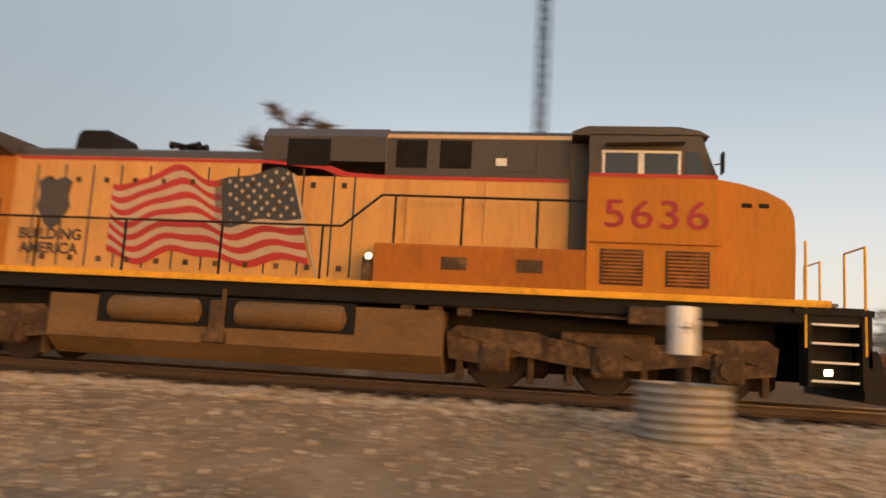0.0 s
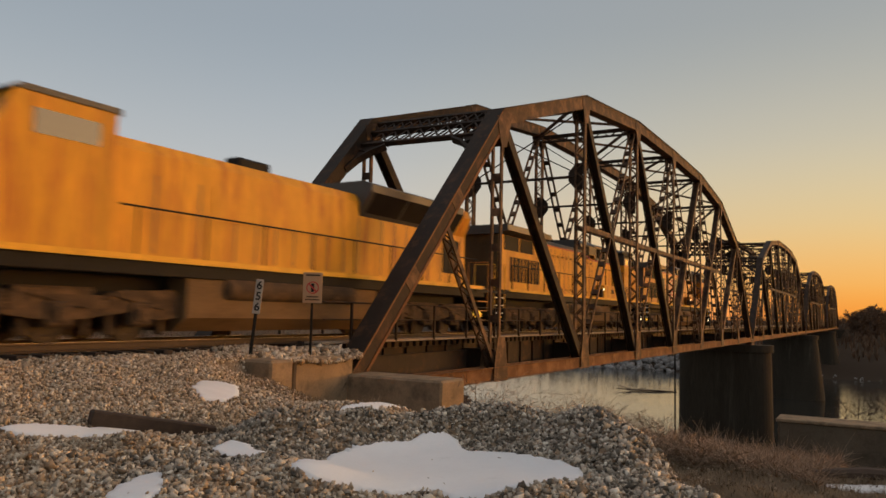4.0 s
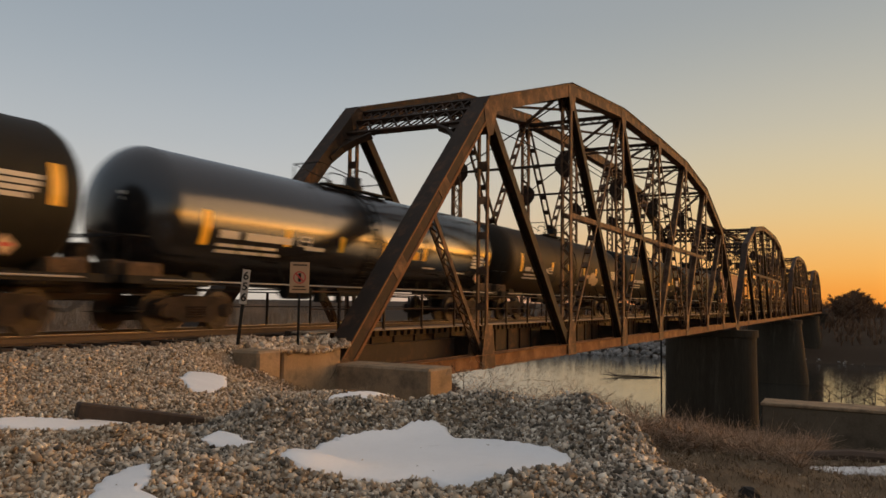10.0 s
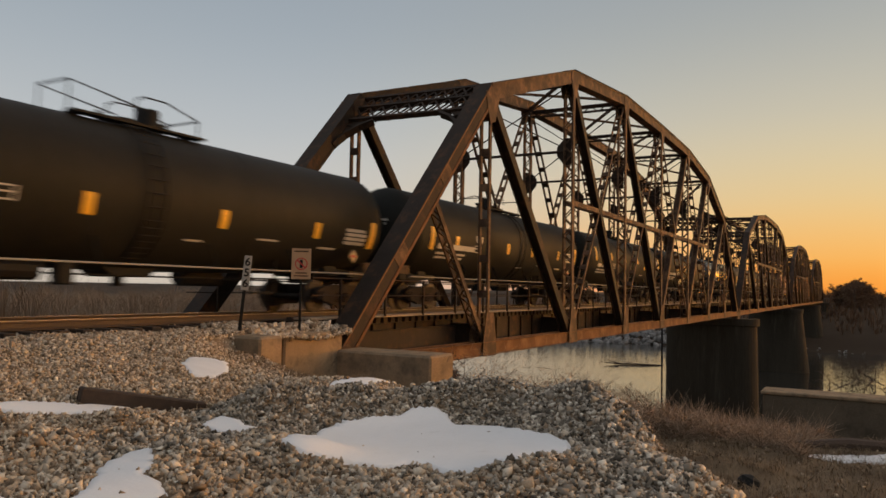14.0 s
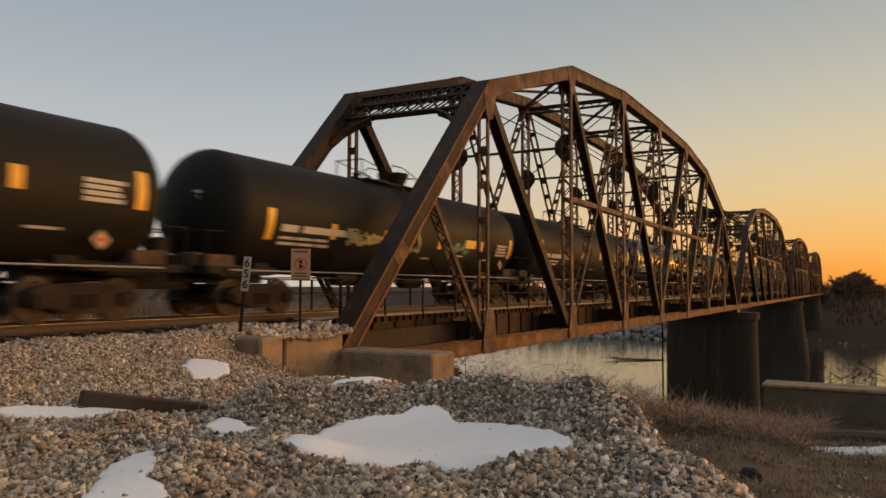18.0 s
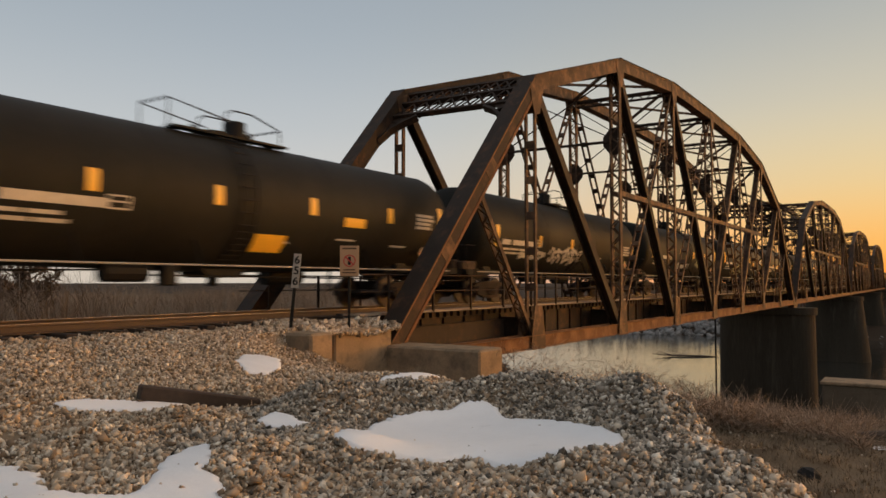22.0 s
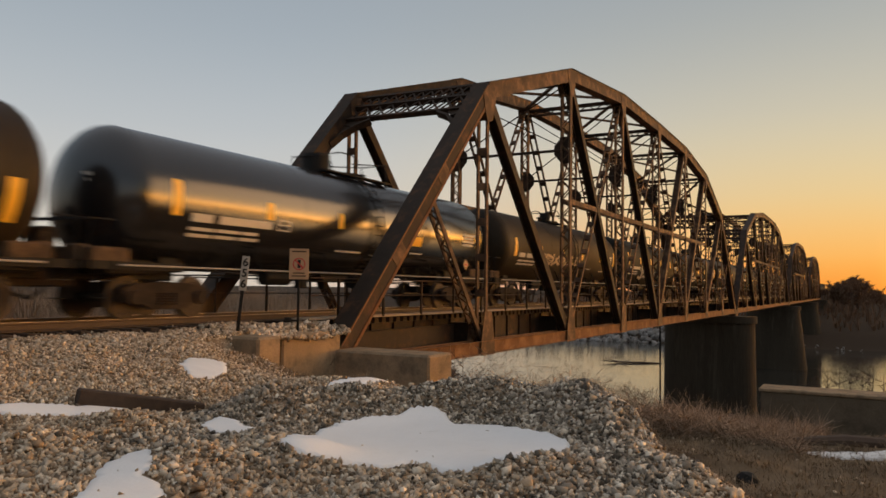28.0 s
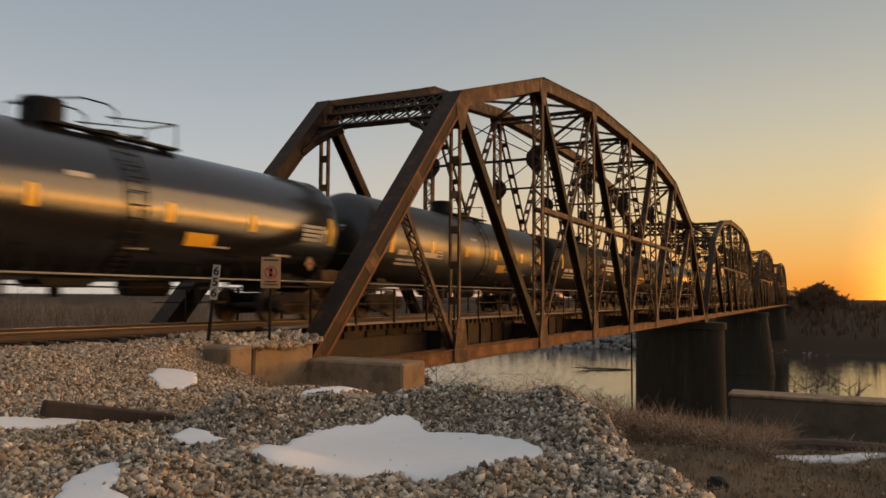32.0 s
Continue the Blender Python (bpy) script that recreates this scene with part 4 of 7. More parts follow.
    # side pipe rails, brake gear and outlet
    for s in (-1, 1):
        part("side_rail", Shape().tube((-8.2, s * 1.44, 1.11), (8.2, s * 1.44, 1.11), 0.020, 6), "plate_grey", car, "worn pale pipe rail")
        for x in (-4.2, -1.5, 1.5, 4.2):
            part("rail_bracket", Shape().beam((x, s * 1.44, 1.11), (x, s * 1.16, 1.74), 0.05, 0.02, (1, 0, 0)), "black", car)
    part("bottom_outlet", Shape().prism([(-0.85, 1.2), (0.85, 1.2), (0.45, 0.86), (-0.45, 0.86)], -0.45, 0.45).tube((0, 0, 0.95), (0, 0, 0.66), 0.13, 10), "black", car)
    g = Shape().tube((-3.2, -0.55, 0.95), (-2.2, -0.55, 0.95), 0.2, 10).box((-1.7, -0.6, 0.9), (0.35, 0.3, 0.45), ch=0.03).tube((2.0, 0.4, 0.92), (3.3, 0.4, 0.92), 0.24, 10)
    g.pipe([(-6, -0.3, 0.95), (-3.2, -0.5, 1.0)], 0.02).pipe([(-2, -0.5, 0.9), (6, -0.3, 0.85)], 0.02)
    for x in (3.0, 3.9):
        g.box((x, -1.0, 0.95), (0.05, 0.05, 0.9))
    g.box((3.45, -1.0, 0.55), (0.95, 0.06, 0.05)).box((3.45, -1.0, 0.9), (0.95, 0.05, 0.04))
    part("brake_gear", g, "black", car)
    # top fittings
    top = TANK_Z + TANK_R
    if dome == "bowl":
        part("valve_housing", Shape().turned([(top - 0.1, 0.34), (top + 0.12, 0.40), (top + 0.42, 0.54), (top + 0.50, 0.54), (top + 0.52, 0.40)], "z", 24, (fx(-0.95), 0, 0)), "black", car, smooth=True)
    elif dome == "wide":
        part("valve_housing", Shape().turned([(top - 0.1, 0.50), (top + 0.06, 0.50), (top + 0.07, 0.42), (top + 0.50, 0.42), (top + 0.54, 0.40), (top + 0.55, 0.05)], "z", 26, (fx(-1.3), 0, 0)), "black", car, smooth=True)
    else:
        part("valve_housing", Shape().turned([(top - 0.1, 0.33), (top + 0.05, 0.33), (top + 0.06, 0.27), (top + 0.48, 0.27), (top + 0.51, 0.25), (top + 0.52, 0.05)], "z", 24, (fx(-0.65), 0, 0)), "black", car, smooth=True)
    part("manway", Shape().turned([(top - 0.12, 0.32), (top + 0.08, 0.32), (top + 0.09, 0.38), (top + 0.15, 0.38), (top + 0.19, 0.05)], "z", 20, (fx(0.15), 0, 0)), "black", car, smooth=True)
    part("safety_valve", Shape().turned([(top - 0.1, 0.09), (top + 0.2, 0.09), (top + 0.22, 0.14), (top + 0.28, 0.14), (top + 0.30, 0.03)], "z", 10, (fx(-1.15 if dome == "round" else 1.2), 0.1, 0)), "black", car)
    part("vent_pipe", Shape().tube((fx(0.75), -0.1, top - 0.1), (fx(0.75), -0.1, top + 0.22), 0.06, 8), "black", car)
    for s in (-1, 1):
        part("platform_grating", Shape().box((fx(0), s * 0.60, top - 0.02), (3.4, 0.28, 0.05)), "black", car)
    for e in (-1, 1):
        part("platform_end", Shape().box((fx(1.55 * e), 0, top - 0.015), (0.3, 0.90, 0.05)), "black", car)
    for s in (-1, 1):
        y = s * 0.50
        part("guard_rail", Shape().pipe([(fx(-1.76), y, top - 0.12), (fx(-1.76), y, top + 0.42), (fx(-0.75), y, top + 0.66), (fx(-0.15), y, top + 0.66), (fx(0.08), y, top + 0.56), (fx(0.12), y, top + 0.30)], 0.021), "black", car, "thin dark handrail")
        part("guard_rail", Shape().pipe([(fx(-0.15), y, top + 0.38), (fx(1.78), y, top + 0.62), (fx(1.78), y, top - 0.12)], 0.021), "black", car, "thin dark handrail")
    for u, z in ((-1.76, 0.42), (1.78, 0.62)):
        part("cross_rail", Shape().tube((fx(u), -0.50, top + z), (fx(u), 0.50, top + z), 0.021, 6), "black", car, "thin dark handrail")
    # ladders on both sides
    lx = -0.52 if turned_round else 0.48
    for s in (-1, 1):
        pts = []
        for k in range(9):
            a = radians(80 - 20.5 * k) if k < 6 else radians(-22.5 - 12 * (k - 5))
            pts.append((s * (TANK_R + 0.10) * math.cos(a), TANK_Z + (TANK_R + 0.10) * math.sin(a)))
        ladder = part("side_ladder", Shape().pipe([(lx, y, z) for y, z in pts], 0.02), "black", car)
        part("stringer", Shape().pipe([(lx + 0.45, y, z) for y, z in pts], 0.02), "black", ladder)
        ld = Shape()
        for y, z in pts + [((a[0] + b[0]) / 2, (a[1] + b[1]) / 2) for a, b in zip(pts, pts[1:])]:
            ld.tube((lx, y, z), (lx + 0.45, y, z), 0.015, 6)
        part("end_ladder", ld, "black", ladder)
    for e in (-1, 1):
        nb = Shape()
        for z, w in ((0.35, 0.65), (0.22, 0.5)):
            nb.box((e * (hl + 0.735) + (0.22 if e < 0 else 0), -0.25, TANK_Z + z), (0.012, w, 0.07))
        part("end_marking", nb, "stencil", car, "faded white marking bars")
        for s in (-1, 1):
            d = Shape().prism([(e * 6.75 + a, 1.62 + b) for a, b in ((-0.2, 0), (0, -0.2), (0.2, 0), (0, 0.2))], s * 1.40 - 0.01, s * 1.40 + 0.01)
            if e > 0:
                part("placard", d, "sign_face", car, "diamond hazard placard")
                part("placard_band", Shape().box((e * 6.75, s * 1.413, 1.62), (0.24, 0.004, 0.07)), "red", car)
    return car


HUES = {"graf_cream": "cream", "graf_green": "green", "graf_pale": "pale", "graf_buff": "buff", "stencil": "whitish", "reflect": "yellow", "white": "white"}
WORK = {"oval": "painted patch", "spray": "spray paint", "board": "marking board", "lines": "lettering"}


def mark_tank(car, k, spots, zc, slip=0.0):
    """Reflectors and stencilled lettering bars of one car."""
    rnd = random.Random(40 + k)
    ink = "sill" if k == 20 else "stencil"
    for s in (-1, 1):
        for x in spots:
            part("reflector", patch(x - 0.11, x + 0.11, zc - 0.21, zc + 0.21, TANK_R, TANK_Z, s), "reflect", car, "yellow reflective tape")
        for x in (-6.88 + 1.4 * slip, 7.58):
            part("reflector", patch(x - 0.12, x + 0.12, zc - 0.35, zc + 0.42, TANK_R, TANK_Z, s), "reflect", car, "yellow reflective tape")
    for x0, x1 in ((-6.45 + slip, -5.82 + slip), (-5.62 + slip, -3.80 + 2 * slip + rnd.uniform(-0.15, 0.15))):
        part("stencil_bar", patch(x0, x1, 2.13, 2.31, TANK_R, TANK_Z, -1), ink, car, "faded stencil bar")
    for x in (-3.66, -3.22):
        part("stencil_bar", patch(x - 0.02, x + 0.02, 2.12, 2.38, TANK_R, TANK_Z, -1), ink, car)
    for z in (2.12, 2.25, 2.36):
        part("stencil_bar", patch(-3.64, -3.24, z, z + 0.03, TANK_R, TANK_Z, -1), ink, car)
    for z in (1.94, 1.80):
        x = -6.45 + slip
        for n in range(3):
            w = rnd.uniform(0.5, 0.75)
            part("stencil_bar", patch(x, x + w, z, z + 0.07, TANK_R, TANK_Z, -1), ink, car, "faded stencil bar")
            x += w + 0.08
    for n in range(4):
        z = zc + 0.12 - 0.12 * n
        part("stencil_bar", patch(6.30, 7.30 - rnd.uniform(0, 0.25), z - 0.042, z + 0.042, TANK_R, TANK_Z, -1), ink, car, "faded stencil bar")
    part("stencil_bar", patch(5.3, 6.0, 1.76, 1.81, TANK_R, TANK_Z, -1), ink, car)
    part("stencil_bar", patch(2.9, 3.6, 1.84, 1.88, TANK_R, TANK_Z, -1), ink, car)
    part("stencil_bar", patch(0.7, 1.2, 1.68, 1.72, TANK_R, TANK_Z, -1), ink, car)


def finish_tank(car, plan, label):
    """What sets one tank car apart: its spray paint, boards and patches."""
    if plan:
        car_label = label.split(" with")[0].split(" reflecting")[0] + " with " + HUES[plan[0][5]] + " " + WORK[plan[0][0]]
        tagged(car, car_label, "tank car", "tank cars of the train")
    for kind, x0, x1, z0, z1, colour in plan:
        if kind == "board":
            part("placard_board", patch(x0, x1, z0, z1, TANK_R, TANK_Z, -1, 0.008), colour, car, "painted marking board")
        elif kind == "oval":
            pts = [((x0 + x1) / 2 + (x1 - x0) / 2 * math.copysign(abs(math.cos(a)) ** 0.6, math.cos(a)), (z0 + z1) / 2 + (z1 - z0) / 2 * math.sin(a) * (1 + 0.08 * math.sin(5 * a))) for a in [2 * math.pi * n / 32 for n in range(32)]]
            fan = Shape()
            for (ax, az), (bx, bz) in zip(pts, pts[1:] + pts[:1]):
                q = [((x0 + x1) / 2, (z0 + z1) / 2), (ax, az), (bx, bz)]
                fan.add([(u, -(girth(u, w - TANK_Z, TANK_R) + 0.012), w) for u, w in q], [(0, 1, 2)])
            part("painted_patch", fan, colour, car, "rounded patch of cream spray paint")
        elif kind == "lines":
            n = int((z1 - z0) / 0.17)
            for k in range(n):
                part("stencil_bar", patch(x0, x1 - 0.25 * (k % 3) * (x1 - x0) * 0.3, z0 + k * 0.17, z0 + k * 0.17 + 0.10, TANK_R, TANK_Z, -1), colour, car, "white lettering bars")
        else:
            rnd = random.Random(int(x0 * 100) + 7)
            s = Shape()
            x = x0
            while x < x1:
                w = rnd.uniform(0.35, 0.75)
                cx, cz = x + w / 2, (z0 + z1) / 2
                hz = (z1 - z0) / 2 * rnd.uniform(0.7, 1.1)
                pts = []
                a0, turns = rnd.uniform(0, 6), rnd.uniform(0.7, 1.2)
                for k in range(15):
                    a = a0 + 6.283 * turns * k / 14
                    q = 0.75 + 0.35 * math.sin(3 * a + a0)
                    pts.append((cx + w * 0.55 * q * math.cos(a), cz + hz * q * math.sin(a)))
                for (ax, az), (bx, bz) in zip(pts, pts[1:]):
                    t = rnd.uniform(0.04, 0.08)
                    ln = math.hypot(bx - ax, bz - az) or 1
                    nx, nz = -(bz - az) / ln * t, (bx - ax) / ln * t
                    q = []
                    for px, pz in ((ax - nx, az - nz), (bx - nx, bz - nz), (bx + nx, bz + nz), (ax + nx, az + nz)):
                        dz = max(-1.4, min(1.4, pz - TANK_Z))
                        q.append((px, -(girth(px, dz, TANK_R) + 0.008), TANK_Z + dz))
                    s.add(q, [(0, 1, 2, 3)])
                x += w * 0.9
            part("spray_paint", s, colour, car, "loops of faded spray paint")


def truck3(parent, xs, keyed, r=0.533):
    """A three-axle locomotive truck."""
    mid = xs[1]
    b = new("truck")
    b.parent = parent
    b.matrix_basis = pose(mid, 0, 0)
    for s in (-1, 1):
        y = s * 1.12
        out = [(-2.75, 0.95), (-2.55, 1.08), (-1.2, 1.02), (-0.9, 0.92), (0.9, 0.92), (1.2, 1.02), (2.55, 1.08), (2.75, 0.95), (2.70, 0.50), (2.2, 0.44), (1.45, 0.60), (0.45, 0.46), (-0.45, 0.46), (-1.45, 0.60), (-2.2, 0.44), (-2.70, 0.50)]
        part("side_frame", Shape().prism(out, y - 0.09, y + 0.09), "under", b)
        for x in xs:
            bx = Shape().box((x - mid, y + s * 0.04, 0.56), (0.52, 0.26, 0.50), ch=0.05).tube((x - mid, y + s * 0.15, 0.55), (x - mid, y + s * 0.24, 0.55), 0.15, 12)
            part("journal_box", bx, "under", b)
            br = Shape().box((x - mid - 0.62, y - s * 0.12, 0.42), (0.12, 0.2, 0.55), ch=0.02).box((x - mid + 0.62, y - s * 0.12, 0.42), (0.12, 0.2, 0.55), ch=0.02)
            br.beam((x - mid - 0.6, y + s * 0.12, 0.95), (x - mid + 0.5, y + s * 0.12, 0.70), 0.06, 0.08)
            part("brake_rigging", br, "under", b)
        sp = Shape()
        for x in (-1.0, 1.0):
            for k in range(5):
                sp.tube((x, y + s * 0.02, 0.62 + k * 0.07), (x, y + s * 0.02, 0.66 + k * 0.07), 0.12, 8)
        part("spring_nest", sp, "under", b)
    for x in xs:
        part("traction_motor", Shape().box((x - mid + 0.45, 0, 0.62), (0.95, 1.25, 0.80), ch=0.08), "bogie", b)
    part("brake_beam", Shape().box((0, 0, 0.55), (5.2, 0.5, 0.5), ch=0.05), "bogie", b)
    part("truck_bolster", Shape().box((0, 0, 0.92), (1.6, 2.1, 0.3), ch=0.04), "under", b)
    for x in xs:
        wheelset(b, x - mid, r, keyed)


def stripe_lines(car, xs, z0, z1, y):
    for x in xs:
        for s in (-1, 1):
            part("door_seam", Shape().box((x, s * y, (z0 + z1) / 2), (0.035, 0.012, z1 - z0)), "grey", car)


def waving_flag(car, y):
    """A painted flag that waves across the hood doors, pulled towards the rear."""
    x0, x1 = -12.45, -8.82
    flag = new("painted_flag")
    flag.parent = car
    tagged(flag, "large painted waving flag with red and white stripes")

    def at(u, v):
        x = x1 + (x0 - x1) * u + 0.45 * v * (1 - u) ** 2
        z = 3.66 - 1.45 * v + 0.17 * math.sin(u * 11.5 + 0.9 * v + 0.4) * (0.35 + u) * (1 - 0.3 * v) + 0.05 * math.sin(u * 23 + 5 * v) - 0.16 * v * (1 - u) - 0.10 * u * v + 0.10 * (1 - u) * (1 - v)
        return (x, y, z)
    n = 26
    for k in range(13):
        s = Shape()
        for j in range(n):
            u0, u1 = j / n, (j + 1) / n
            if k < 7 and u1 <= 0.40:
                continue
            s.add([at(u0, k / 13), at(u1, k / 13), at(u1, (k + 1) / 13), at(u0, (k + 1) / 13)], [(0, 1, 2, 3)])
        part("flag_stripe", s, "flag_white" if k % 2 else "red", flag)
    s = Shape()
    for j in range(11):
        u0, u1 = j / n, (j + 1) / n
        s.add([at(u0, 0), at(u1, 0), at(u1, 7 / 13), at(u0, 7 / 13)], [(0, 1, 2, 3)])
    part("flag_canton", s, "blue", flag)
    st = Shape()
    for r in range(7):
        for c in range(6 if r % 2 == 0 else 5):
            u, v = 0.03 + 0.062 * c + (0.031 if r % 2 else 0), 0.05 + 0.072 * r
            x, _, z = at(u, v)
            pts = []
            for k in range(10):
                q = 0.055 if k % 2 == 0 else 0.024
                pts.append((x + q * math.sin(k * 0.6283), y - 0.004, z + q * math.cos(k * 0.6283)))
            st.add(pts, [tuple(range(10))])
    part("flag_stars", st, "flag_white", flag)
    p = Shape().beam((x1 + 0.02, y - 0.002, 3.75), (x1 + 0.62, y - 0.002, 1.80), 0.012, 0.05, (1, 0, 0))
    part("flag_staff", p, "flag_white", flag)


def build_wide_cab(label, paint, low, keyed, flag, number):
    """A six-axle wide-cab road locomotive, nose at x = 0, running towards +x."""
    c = thing("locomotive", label, "locomotive", "locomotives of the train")
    Y = 1.0
    # frame and walkway
    part("underframe", Shape().box((-9.2, 0, 1.52), (20.6, 2.9, 0.28), ch=0.02), "black", c)
    part("walkway_deck", Shape().box((-9.4, 0, 1.69), (20.0, 3.06, 0.05)), "grey", c)
    for s in (-1, 1):
        part("sill_stripe", Shape().box((-9.3, s * 1.535, 1.70), (19.6, 0.02, 0.11)), "sill", c, "grimy yellow sill stripe")
    part("frame_core", Shape().box((-9.6, 0, 1.0), (19.0, 1.5, 0.85), ch=0.05), "black", c)
    # nose and cab
    nose = [(0.0, 1.66), (0.02, 2.6), (0.0, 3.12), (-0.05, 3.27), (-0.16, 3.40), (-0.45, 3.55), (-0.85, 3.67), (-1.25, 3.74), (-1.25, 1.66)]
    part("nose", Shape().prism(nose, -1.36, 1.36), "loco" if flag else paint, c)
    cab = [(-1.25, 1.66), (-1.25, 3.74), (-3.36, 3.74), (-3.36, 1.66)]
    part("cab_lower", Shape().prism(cab, -1.53, 1.53), "loco" if flag else paint, c)
    up = [(-1.25, 3.74), (-1.52, 4.46), (-3.36, 4.46), (-3.36, 3.74)]
    part("cab_upper", Shape().prism(up, -1.50, 1.50), "grey", c)
    part("cab_roof", Shape().prism([(-1.38, 4.44), (-1.55, 4.54), (-1.9, 4.60), (-3.4, 4.60), (-3.66, 4.50), (-3.66, 4.44)], -1.50, 1.50), "grey", c, "grey cab roof")
    part("roof_equipment", Shape().box((-2.1, 0.2, 4.64), (0.7, 1.3, 0.10), ch=0.03).box((-3.0, -0.1, 4.65), (0.6, 1.8, 0.12), ch=0.03).tube((-1.8, -0.6, 4.6), (-1.8, -0.6, 4.78), 0.06, 8), "grey", c)
    for s in (-1, 1):
        part("cab_red_line", Shape().box((-2.3, s * 1.537, 3.735), (2.1, 0.012, 0.06)), "red", c)
        for x0, x1 in ((-3.12, -2.52), (-2.47, -1.87)):
            w = part("cab_window", Shape().box(((x0 + x1) / 2, s * 1.503, 3.92), (x1 - x0, 0.02, 0.46)), "glass", c, "dark cab window")
            fr = Shape()
            for z in (3.69, 4.15):
                fr.box(((x0 + x1) / 2, s * 1.512, z), (x1 - x0 + 0.06, 0.03, 0.045))
            for x in (x0, x1):
                fr.box((x, s * 1.512, 3.92), (0.045, 0.03, 0.46))
            part("window_frame", fr, "white", w, "bright window frame")
        part("quarter_window", Shape().prism([(-1.42, 3.72), (-1.56, 4.16), (-1.76, 4.16), (-1.76, 3.72)], s * 1.50 - 0.012, s * 1.50 + 0.012), "glass", c)
        part("window_awning", Shape().beam((-3.1, s * 1.60, 4.26), (-1.8, s * 1.60, 4.30), 0.25, 0.03), "grey", c)
        part("mirror", Shape().box((-1.2, s * 1.62, 3.95), (0.04, 0.18, 0.36), ch=0.01).beam((-1.3, s * 1.5, 3.95), (-1.2, s * 1.62, 3.95), 0.02, 0.02), "black", c)
        for x0 in (-3.12, -2.06):
            lv = Shape().box((x0 + 0.34, s * 1.535, 2.17), (0.70, 0.02, 0.60))
            pl = part("louvre_panel", lv, "under", c, "dark louvred panel")
            sl = Shape()
            for k in range(9):
                sl.box((x0 + 0.34, s * 1.55, 1.92 + 0.062 * k), (0.64, 0.02, 0.022))
            part("louvre_slats", sl, low, pl)
        part("grab_iron", Shape().tube((-3.3, s * 1.56, 2.58), (-1.2, s * 1.56, 2.58), 0.014, 6), low, c)
        part("nose_vents", Shape().box((-0.75, s * 1.365, 3.30), (0.16, 0.02, 0.07)).box((-0.48, s * 1.365, 3.30), (0.16, 0.02, 0.07)), "black", c)
        part("cab_step", Shape().box((-2.3, s * 1.50, 1.38), (0.7, 0.1, 0.3), ch=0.02), "under", c)
    part("windshield", Shape().prism([(-1.235, 3.80), (-1.46, 4.40), (-1.49, 4.40), (-1.265, 3.80)], -1.3, 1.3), "glass", c)
    if number:
        for s, turn in ((-1, 0), (1, 180)):
            t = part("road_number", lettering(number, 0.68, spread=1.12, weight=0.004), "crimson", c, "red road number", at=pose(-2.24, s * 1.542, 3.05, 0, 0, turn) @ Matrix.Diagonal((1.18, 1, 1.0, 1)))
    else:
        for k in range(4):
            part("number_bar", Shape().box((-2.95 + 0.47 * k, -1.535, 3.06), (0.30, 0.012, 0.42)), low, c, "illegible faded number bar")
    # long hood in its sections
    part("cabinet_hood", Shape().prism([(-Y, 1.70), (-Y, 4.48), (-Y + 0.2, 4.66), (Y - 0.2, 4.66), (Y, 4.48), (Y, 1.70)], -7.05, -3.66, "x"), "loco_pale" if flag else paint, c)
    part("cabinet_roof", Shape().prism([(-Y - 0.008, 4.44), (-Y + 0.194, 4.672), (Y - 0.194, 4.672), (Y + 0.008, 4.44)], -7.04, -3.655, "x"), "grey", c, "grey cabinet roof")
    # solid block between cab and hood, dark grey for the recess's shade
    part("cab_gap", Shape().box((-3.5, 0, 3.05), (0.30, 2.2, 2.7)), "grey", c, "dark block for the shaded recess behind the cab")
    part("blower_hood", Shape().prism([(-Y, 3.72), (-Y, 4.50), (-Y + 0.2, 4.70), (Y - 0.2, 4.70), (Y, 4.50), (Y, 3.72)], -9.45, -7.05, "x"), "grey", c)
    part("engine_hood", Shape().prism([(-Y, 1.70), (-Y, 4.02), (-Y + 0.02, 4.03), (Y - 0.02, 4.03), (Y, 4.02), (Y, 1.70)], -14.6, -7.05, "x"), "loco_pale" if flag else paint, c)
    part("hood_roof", Shape().prism([(-Y - 0.004, 4.02), (-Y + 0.08, 4.18), (-Y + 0.35, 4.27), (Y - 0.35, 4.27), (Y - 0.08, 4.18), (Y + 0.004, 4.02)], -14.6, -9.25, "x"), "grey", c, "grey hood roof")
    for s in (-1, 1):
        part("hood_grey_side", Shape().box((-5.36, s * (Y + 0.004), 4.12), (3.36, 0.012, 0.72)), "grey", c)
        part("hood_red_line", Shape().box((-5.36, s * (Y + 0.006), 3.735), (3.36, 0.012, 0.065)), "red", c)
        part("hood_red_line", Shape().box((-11.9, s * (Y + 0.006), 3.98), (5.3, 0.012, 0.06)), "red", c)
        part("hood_red_line", Shape().prism([(-9.25, 3.95), (-9.25, 4.01), (-8.1, 3.93), (-7.75, 3.80), (-7.05, 3.765), (-7.05, 3.70), (-7.9, 3.73), (-8.25, 3.86)], s * (Y + 0.004) - 0.006, s * (Y + 0.004) + 0.006), "red", c)
        for x0, x1 in ((-8.95, -8.12), (-6.85, -6.27), (-6.03, -5.45)):
            g = part("intake_grille", Shape().box(((x0 + x1) / 2, s * (Y + 0.012), 4.18), (x1 - x0, 0.02, 0.52)), "black", c, "dark intake grille")
            sl = Shape()
            for k in range(7):
                sl.box((x0 + (x1 - x0) * (k + 0.5) / 7, s * (Y + 0.026), 4.18), (0.02, 0.02, 0.5))
            part("grille_slats", sl, "black", g)
        part("cabinet_door", Shape().box((-4.86, s * (Y + 0.016), 3.08), (0.62, 0.02, 1.20), ch=0.005), paint, c)
        part("cabinet_door", Shape().box((-5.95, s * (Y + 0.016), 3.08), (1.30, 0.02, 1.20), ch=0.005), paint, c)
